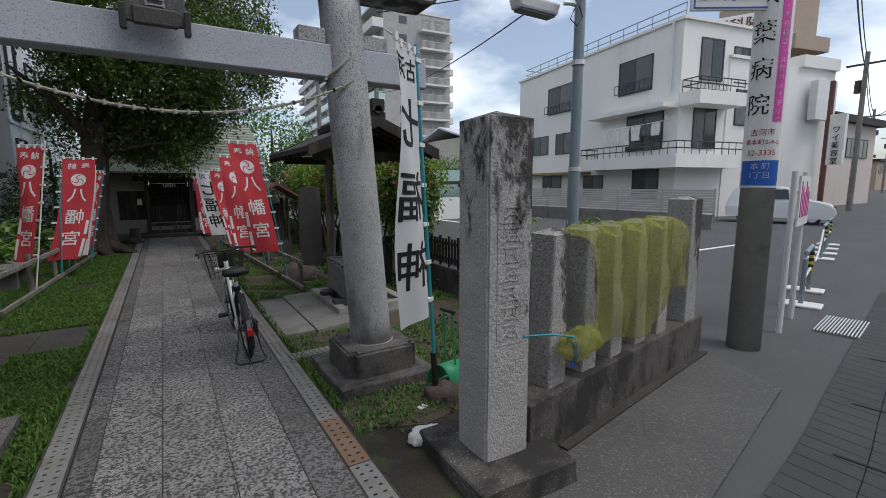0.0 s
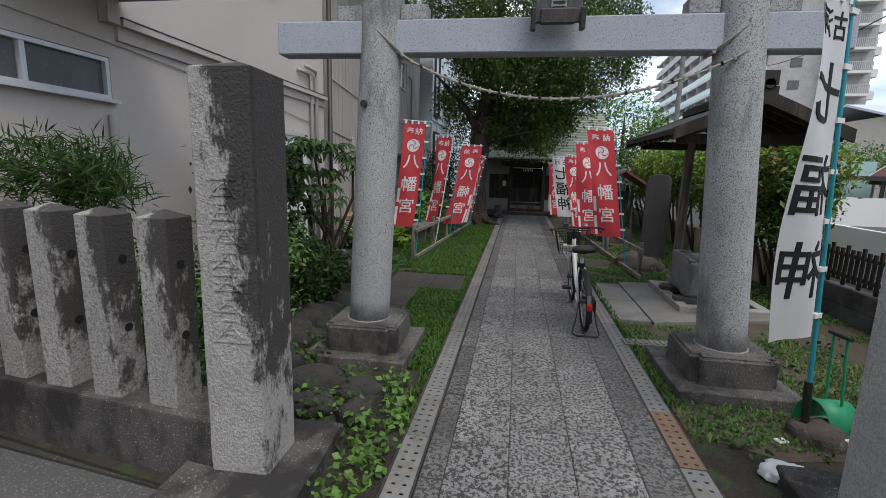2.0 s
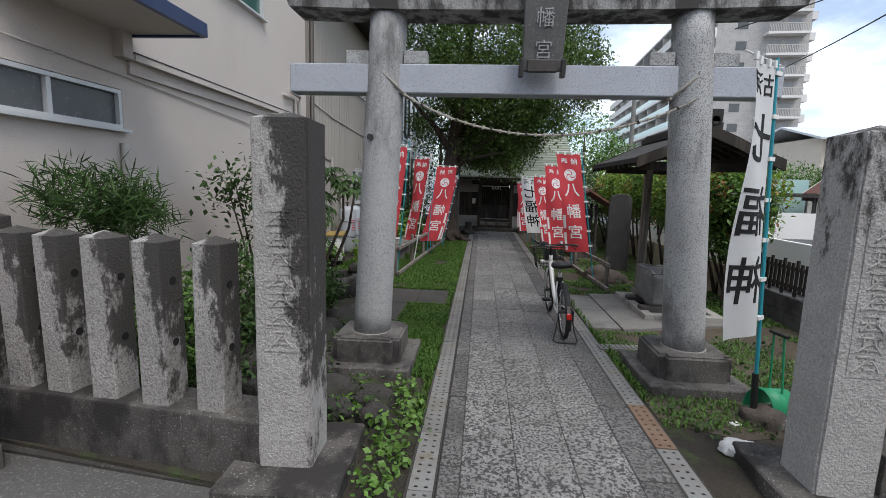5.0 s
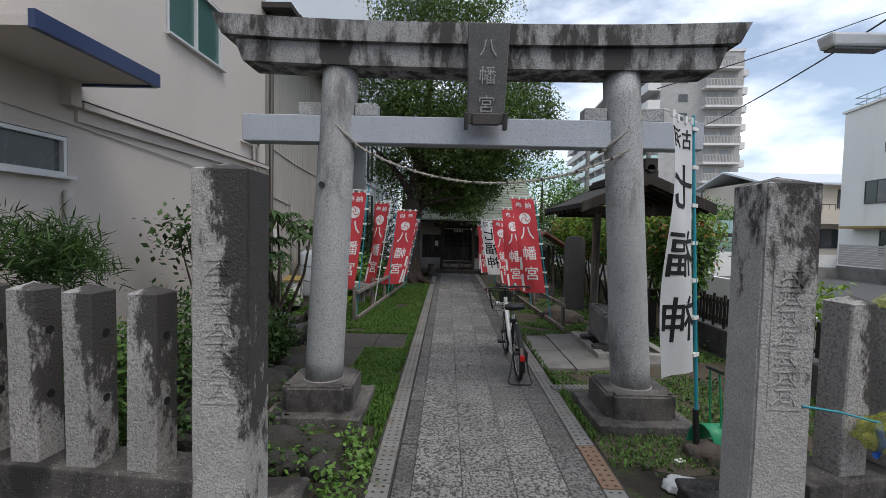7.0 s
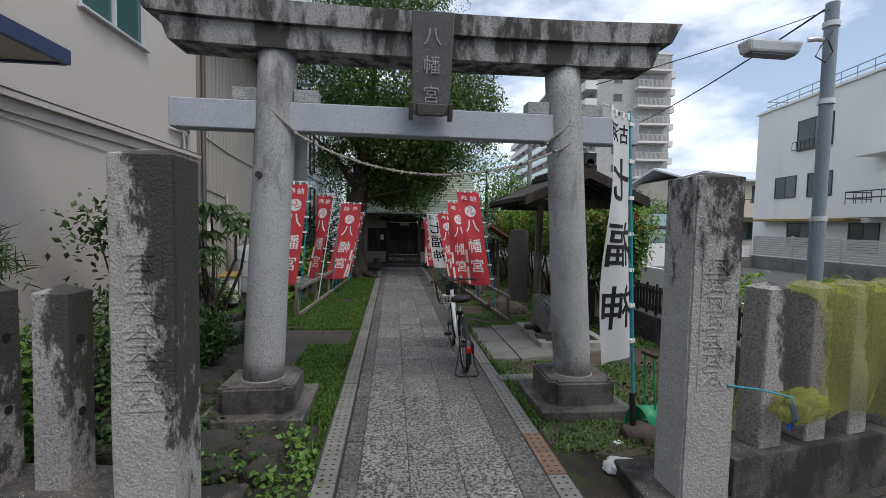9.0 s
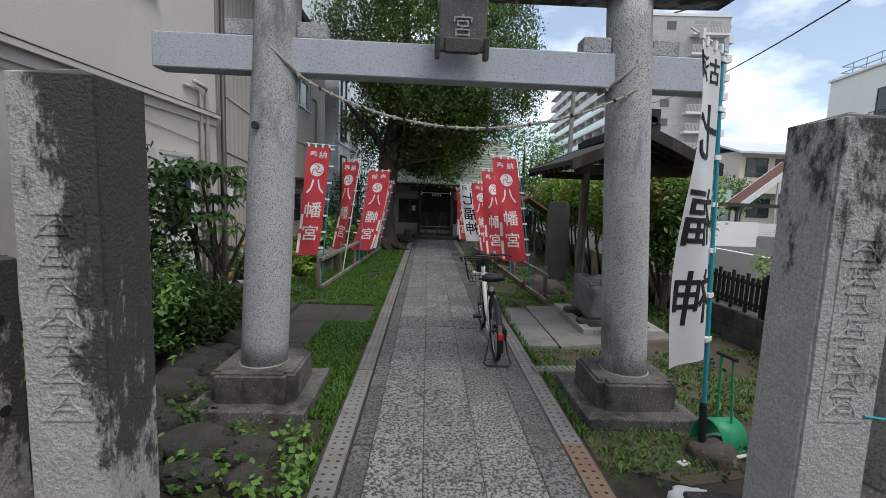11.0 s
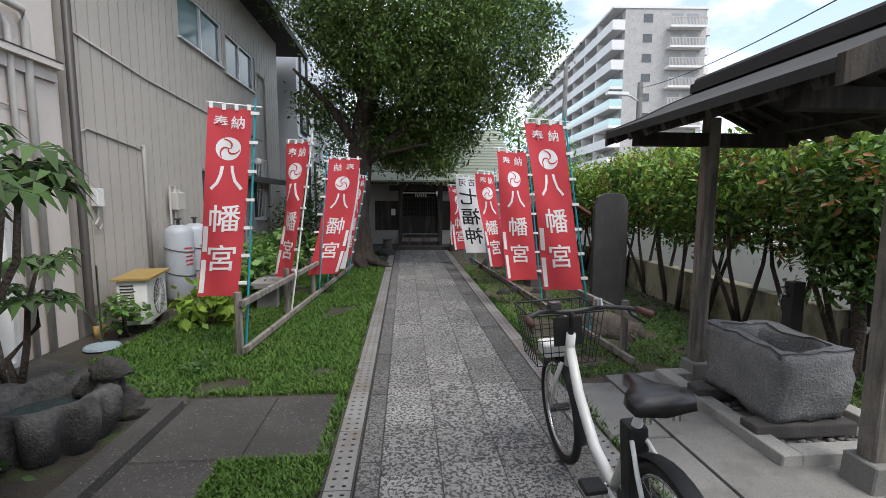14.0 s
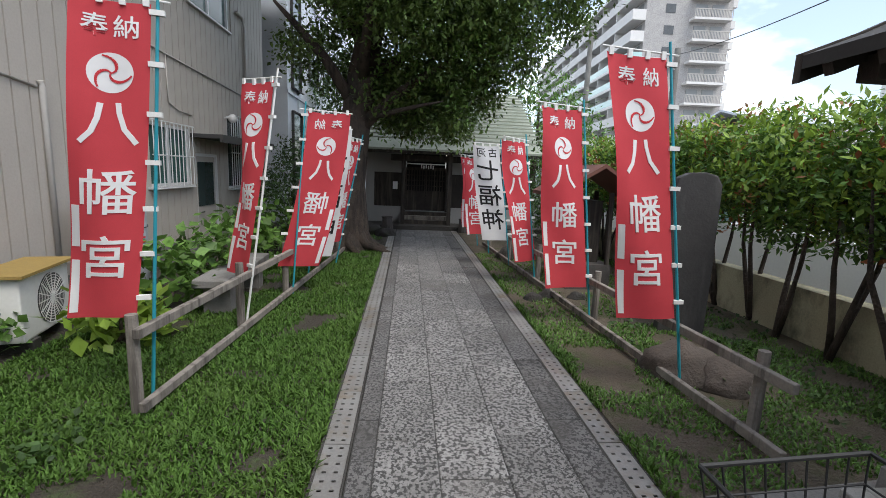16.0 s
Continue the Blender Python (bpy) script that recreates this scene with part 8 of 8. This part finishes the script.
wire((34.5, 10.3, 8.0), (62, 17.6, 8.0), 0.8, 0.025)
wire((16, 1.5, 8.6), (62, 17.6, 8.3), 1.4, 0.03)
wire((16, 1.0, 7.8), (95, 25.0, 8.0), 2.2, 0.035)
wire((4.75, 4.25, 4.3), (1.35, 3.1, 2.9), 0.02, 0.005, "thin wire from lamp pole to gate")
wire((4.75, 4.25, 4.35), (9.5, 22, 6.2), 0.4, 0.012)
wire((4.95, 2.02, 7.2), (-3.9, 16, 6.0), 0.3, 0.010)
# shops along the street, far right
for x, y, w_, d_, h_, mt in ((40, 13.6, 9, 6, 6.0, M_stucco), (54, 18.0, 9, 7, 6.5, M_tan), (72, 23.5, 9, 7, 7, M_white_wall), (96, 30.5, 12, 8, 6, M_stucco), (128, 35.0, 14, 8, 6, M_tan)):
    s_ = thing("street_house", (x, y, -0.085), "two-storey house along the street", "house", "street houses")
    b = bmesh.new()
    span(b, 0, w_, 0, d_, -0.1, h_)
    part("wall", b, mt, s_)
    b = bmesh.new()
    prism(b, [(-0.5, -0.5), (w_ + 0.5, -0.5), (w_ + 0.5, d_ + 0.5), (-0.5, d_ + 0.5)], h_, h_ + 0.5)
    part("roof", b, M_roof, s_)
    for k in range(3):
        house_window(s_, 1 + k * 2.4, 2.6 + k * 2.4, 3.6, 4.9, face="y")
ss = thing("hanging_sign", (29.0, 9.43, 2.5), "white vertical hanging shop sign with black characters", "sign", rz=-10)
b = bmesh.new()
span(b, -0.1, 0.1, -0.35, 0.35, 0, 2.5)
part("board", b, M_white, ss)
b = bmesh.new()
rod(b, (0.2, 0.55, -2.6), (0.2, 0.55, 4.2), 0.12, n=10)
part("post", b, M_redtile, ss)
for k, ch in enumerate("ワイ美容室"):
    o = part("character", text_bm(ch, 0.36, 0.01), M_ink_black, ss)
    o.matrix_local = Matrix.Translation((-0.12, 0, 1.72 - k * 0.39)) @ Matrix.Rotation(radians(-90), 4, "Z")

# far backdrop of low buildings behind the street opposite, closing the place
bm = bmesh.new()
span(bm, -30, 60, -9.5, -9.0, -0.1, 6.5)
setting("wall_opposite", bm, M_stucco, "plain house fronts across the street", "wall")

# ---- plants ----


def bush(name, loc, blobs, mater, label, size, per=16, spread=0.07, stems=4, cat="shrub", group="shrubs", shell=0.5, aspect=0.5, seed=1, extra=None):
    t = thing(name, loc, label, cat, group)
    rnd = random.Random(seed)
    b = bmesh.new()
    for k in range(stems):
        x, y, z, rx, ry, rz_, _ = blobs[k % len(blobs)]
        tx, ty = x + rnd.uniform(-0.4, 0.4) * rx, y + rnd.uniform(-0.4, 0.4) * ry
        tube(b, [(0.04 * k - 0.06, 0.03 * k - 0.05, -0.03), (tx * 0.5, ty * 0.5, z * 0.45), (tx, ty, z)], [0.02, 0.015, 0.006], 6)
    part("stem_base", b, M_bark, t, smooth=True)
    leaves(t, "foliage", blobs, per, spread, size, mater, shell=shell, aspect=aspect)
    # extra: a second leaf colour at the core that paints the bush's inner shade
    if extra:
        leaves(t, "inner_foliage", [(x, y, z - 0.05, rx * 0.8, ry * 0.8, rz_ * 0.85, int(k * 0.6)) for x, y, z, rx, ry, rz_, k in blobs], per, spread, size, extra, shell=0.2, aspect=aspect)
    return t


# hydrangeas along the siding
for k, (x, y, s, h) in enumerate(((-2.75, 8.35, 0.30, 0.30), (-2.85, 9.1, 0.34, 0.42), (-2.7, 9.75, 0.36, 0.5), (-2.9, 10.4, 0.36, 0.5), (-2.7, 11.2, 0.4, 0.55), (-2.9, 12.0, 0.42, 0.6), (-2.6, 12.6, 0.35, 0.5))):
    bush("hydrangea", (x, y, -0.02), [(0, 0, h, s, s, h * 0.7, 26), (0.05, 0.1, h * 0.55, s * 1.05, s, h * 0.5, 16)], M_leaf_mid if k else M_leaf_lime, "leafy green hydrangea shrub by the house wall", 0.125, 6, 0.06, 4, "hydrangea", "hydrangeas", 0.7, 0.72, k)
bush("potted_plant", (-3.45, 7.95, 0.0), [(0, 0, 0.25, 0.18, 0.25, 0.14, 24)], M_leaf_mid, "low leafy plant in a dark planter", 0.08, 8, 0.05, 3, "plant", "plants", 0.5, 0.7, 3)

# castor-like large leaved shrub and camellia on the left, azaleas in front
def palm_leaf(bm_, c, d, size, rnd):
    """A hand-shaped leaf of seven lobes."""
    d = Vector(d).normalized()
    side = d.cross(Vector((0, 0, 1))).normalized()
    nor = side.cross(d)
    for k in range(7):
        a = radians(-105 + 35 * k)
        L = size * (1 - 0.12 * abs(k - 3) ** 1.1)
        u = d * math.cos(a) + side * math.sin(a)
        w = nor.cross(u).normalized()
        p0, p1, p2 = c, c + u * L * 0.55 + nor * 0.02, c + u * L - nor * L * 0.25
        bm_.faces.new([bm_.verts.new(q) for q in (p0, p1 + w * L * 0.16, p2, p1 - w * L * 0.16)])


def fatsia(loc, n_, h, spread, size, label, seed):
    rnd = random.Random(seed)
    t = thing("large_leaf_shrub", loc, label, "shrub", "large leaved shrubs")
    st, lf = bmesh.new(), bmesh.new()
    for k in range(n_):
        a = rnd.uniform(0, math.tau)
        r = spread * rnd.uniform(0.25, 1.0)
        z = h * rnd.uniform(0.66, 0.98)
        tip = Vector((r * math.cos(a), r * math.sin(a), z))
        bend = Vector((rnd.uniform(-0.12, 0.12), rnd.uniform(-0.12, 0.12), 0))
        tube(st, [(0.05 * math.cos(a), 0.05 * math.sin(a), -0.02), tip * 0.35 + bend, tip * 0.7 - bend * 0.6, tip], [0.028, 0.024, 0.018, 0.012], 7)
        for q in range(9):
            w = q * 2.4 + rnd.uniform(-0.3, 0.3)
            lift = rnd.uniform(-0.25, 0.45)
            d = Vector((math.cos(w), math.sin(w), lift)).normalized()
            e = tip + d * rnd.uniform(0.10, 0.20)
            tube(st, [tip, e], [0.006, 0.004], 5)
            palm_leaf(lf, e, (d.x, d.y, rnd.uniform(-0.55, -0.1)), size * rnd.uniform(0.75, 1.1), rnd)
    part("stem_base", st, M_bark, t, smooth=True)
    o = part("leaves", lf, M_leaf_azalea, t, "large lobed leaves")
    o["kind"] = "stuff"


fatsia((-2.52, 5.02, -0.02), 9, 1.95, 0.58, 0.22, "large-leaved shrub with lobed leaves on tall stems", 5)
fatsia((-3.45, 6.5, -0.02), 3, 1.1, 0.3, 0.2, "large-leaved shrub beside the pond", 9)
bush("camellia", (-3.0, 4.35, -0.02), [(0, 0, 1.45, 0.45, 0.40, 0.42, 50), (0.2, 0.1, 1.05, 0.35, 0.35, 0.4, 40), (-0.4, -0.1, 1.6, 0.25, 0.2, 0.3, 12)], M_leaf_dark, "dark glossy camellia bush against the stucco wall", 0.085, 14, 0.09, 6, "shrub", "shrubs", 0.3, 0.5, 2)
for k, (x, y, h, s, mt) in enumerate(((-2.72, 3.75, 0.58, 0.46, M_leaf_mid), (-2.9, 3.2, 0.6, 0.48, M_leaf_azalea), (-3.3, 2.4, 0.6, 0.42, M_leaf_azalea), (-2.6, 4.2, 0.45, 0.35, M_leaf_azalea), (-2.75, 2.3, 0.55, 0.32, M_leaf_mid), (-2.55, 4.75, 0.34, 0.3, M_leaf_azalea), (-3.2, 5.2, 0.4, 0.35, M_leaf_azalea))):
    bush("azalea", (x, y, -0.02), [(0, 0, h, s, s, h * 0.85, 85)], mt, "dense green azalea bush behind the stone fence", 0.06, 15, 0.06, 5, "shrub", "azaleas", 0.55, 0.45, 20 + k, M_leaf_dark)
# clipped pine-like shrub over the fence
pn = thing("podocarpus_shrub", (-3.25, 2.25, -0.02), "shrub with long narrow needle leaves over the fence", "shrub", "shrubs")
b = bmesh.new()
tube(b, [(0, 0, 0), (0.05, 0, 0.6), (-0.05, 0.05, 1.2), (0.05, 0, 1.55)], [0.04, 0.035, 0.025, 0.01], 7)
part("stem", b, M_bark, pn)
leaves(pn, "needles", [(0, 0, 1.50, 0.38, 0.35, 0.24, 60), (0.25, 0, 1.38, 0.25, 0.25, 0.16, 26)], 26, 0.05, 0.13, M_leaf_azalea, shell=0.2, droop=-0.2, aspect=0.09)
# azaleas and small trees behind the right fence
for k, (x, y, h, s) in enumerate(((3.95, 3.0, 0.95, 0.36), (4.5, 3.55, 0.92, 0.42), (4.1, 4.4, 0.9, 0.4), (4.3, 5.4, 0.85, 0.42), (5.0, 3.3, 0.85, 0.35))):
    bush("car_park_shrub", (x, y, -0.05), [(0, 0, h, s, s, 0.28, 34), (0.1, 0, h * 0.7, s * 0.8, s * 0.8, 0.25, 14)], M_leaf_lime, "lime green loose shrub beside the car park", 0.085, 9, 0.07, 5, "shrub", "car park shrubs", 0.4, 0.5, 40 + k)
rt = thing("small_tree", (3.1, 6.12, -0.02), "small dense evergreen tree behind the water pavilion", "tree", "small trees")
b = bmesh.new()
tube(b, [(0, 0, -0.02), (0.02, 0, 0.5), (0.0, 0.03, 1.0), (0.05, 0, 1.7)], [0.06, 0.05, 0.045, 0.02], 8)
part("trunk", b, M_bark, rt)
leaves(rt, "crown", [(0, 0, 1.38, 0.36, 0.36, 0.60, 85), (0.05, 0, 1.0, 0.28, 0.28, 0.26, 24)], 18, 0.09, 0.085, M_leaf_mid, shell=0.5)
# darker leaf colour in the middle puts shade into the crown
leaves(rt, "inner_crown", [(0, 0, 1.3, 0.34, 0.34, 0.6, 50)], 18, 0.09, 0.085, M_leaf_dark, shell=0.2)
leaves(rt, "red_growth", [(0, 0, 1.55, 0.42, 0.42, 0.52, 14)], 8, 0.05, 0.075, M_leaf_red, "reddish young leaves", shell=0.92)
# dark foliage between hedge and hall
bush("undergrowth", (2.6, 13.5, 0), [(0, 0, 0.9, 0.7, 1.2, 0.8, 120), (0.3, 1.6, 1.3, 0.7, 1.0, 1.2, 120)], M_leaf_dark, "dark undergrowth near the shrine hall", 0.1, 16, 0.12, 5, "shrub", "undergrowth", 0.4, 0.45, 60)
bush("undergrowth", (-2.9, 14.6, 0), [(0, 0, 0.8, 0.8, 1.2, 0.7, 120), (-0.2, 1.6, 1.2, 0.7, 0.9, 1.2, 100)], M_leaf_dark, "dark undergrowth under the big tree", 0.1, 16, 0.12, 5, "shrub", "undergrowth", 0.4, 0.45, 61)

# ---- grass and weeds ----


def blades(name, areas, h, material, label, wid=0.0065, lean=0.8, patch=0.0):
    P = []
    for x0, x1, y0, y1, n_ in areas:
        p = np.stack([RNG.uniform(x0, x1, n_), RNG.uniform(y0, y1, n_)], 1)
        if patch:
            keep = np.array([noise.noise(Vector((a * 2.2, c * 2.2, 3.3))) > patch - 0.5 + RNG.uniform(-0.12, 0.12) for a, c in p])
            p = p[keep]
        P.append(p)
    p = np.concatenate(P)
    n_ = len(p)
    a = RNG.uniform(0, math.tau, n_)
    H_ = h * RNG.uniform(0.4, 1.25, n_)
    l_ = lean * H_ * RNG.uniform(0.2, 1.6, n_)
    w_ = wid * RNG.uniform(0.6, 1.4, n_)
    z = np.full(n_, -0.02)
    ca, sa = np.cos(a), np.sin(a)
    base1 = np.stack([p[:, 0] - sa * w_, p[:, 1] + ca * w_, z], 1)
    base2 = np.stack([p[:, 0] + sa * w_, p[:, 1] - ca * w_, z], 1)
    mid1 = np.stack([p[:, 0] + ca * l_ * 0.35 - sa * w_ * 0.8, p[:, 1] + sa * l_ * 0.35 + ca * w_ * 0.8, z + H_ * 0.65], 1)
    mid2 = np.stack([p[:, 0] + ca * l_ * 0.35 + sa * w_ * 0.8, p[:, 1] + sa * l_ * 0.35 - ca * w_ * 0.8, z + H_ * 0.65], 1)
    tip = np.stack([p[:, 0] + ca * l_, p[:, 1] + sa * l_, z + H_], 1)
    v = np.stack([base1, base2, mid2, mid1, tip], 1).reshape(-1, 3)
    i = np.arange(n_) * 5
    f = np.concatenate([np.stack([i, i + 1, i + 2], 1), np.stack([i, i + 2, i + 3], 1), np.stack([i + 3, i + 2, i + 4], 1)])
    tagged(new(name, quads_mesh(name, v, f, material)), label, "grass", "", "stuff")


blades("lawn_grass", [(-3.3, -0.90, 6.32, 9.0, 46000), (-2.6, -0.90, 9.0, 13.0, 32000), (-1.5, -0.90, 3.0, 5.44, 16000)], 0.038, M_grass, "bright green grass beside the path", patch=0.08)
blades("sparse_grass", [(0.84, 3.4, 6.5, 9.0, 26000), (0.84, 3.4, 9.0, 13.0, 16000), (0.84, 3.5, 2.4, 4.6, 16000), (2.75, 3.4, 4.6, 6.5, 6000), (-3.3, -1.0, 13, 15.5, 5000)], 0.036, M_leaf_mid, "patchy green weeds on soil", patch=0.38)
blades("path_edge_grass", [(-0.96, -0.885, 2.2, 12.5, 3600), (0.815, 0.87, 2.8, 12, 2200)], 0.06, M_grass, "grass tufts along the drain edges", patch=0.3)


def weeds(name, areas, size, material, label):
    P = []
    for x0, x1, y0, y1, zt, n_ in areas:
        c = np.stack([RNG.uniform(x0, x1, n_), RNG.uniform(y0, y1, n_), RNG.uniform(0.0, zt, n_)], 1)
        P.append((c[:, None, :] + RNG.normal(0, 0.045, (n_, 9, 3)) * np.array([1, 1, 0.5])).reshape(-1, 3))
    c = np.concatenate(P)
    c[:, 2] = np.maximum(c[:, 2], -0.01)
    tagged(new(name, leaf_mesh(name, c, size, material, droop=0.1, aspect=0.7)), label, "weeds", "", "stuff")


weeds("leafy_weeds", [(-2.9, -2.2, 2.1, 3.0, 0.30, 60), (-2.3, -1.85, 2.7, 4.6, 0.05, 40), (-2.0, -1.1, 1.9, 2.85, 0.10, 16), (-1.95, -1.75, 2.6, 3.6, 0.15, 22), (0.9, 2.4, 2.3, 2.8, 0.05, 14), (1.3, 3.2, 2.9, 4.4, 0.07, 60), (1.4, 3.2, 6.7, 9.5, 0.06, 60), (-2.5, -2.1, 6.6, 7.2, 0.1, 10), (2.7, 3.3, 4.9, 6.4, 0.15, 40)], 0.045, M_leaf_azalea, "leafy green weeds along the path")
weeds("bright_weeds", [(-1.14, -0.91, 1.35, 2.75, 0.10, 46), (-1.5, -1.1, 2.15, 2.8, 0.06, 8), (-1.9, -1.6, 2.2, 2.7, 0.06, 9)], 0.048, M_leaf_mid, "bright green leafy weeds beside the drain")
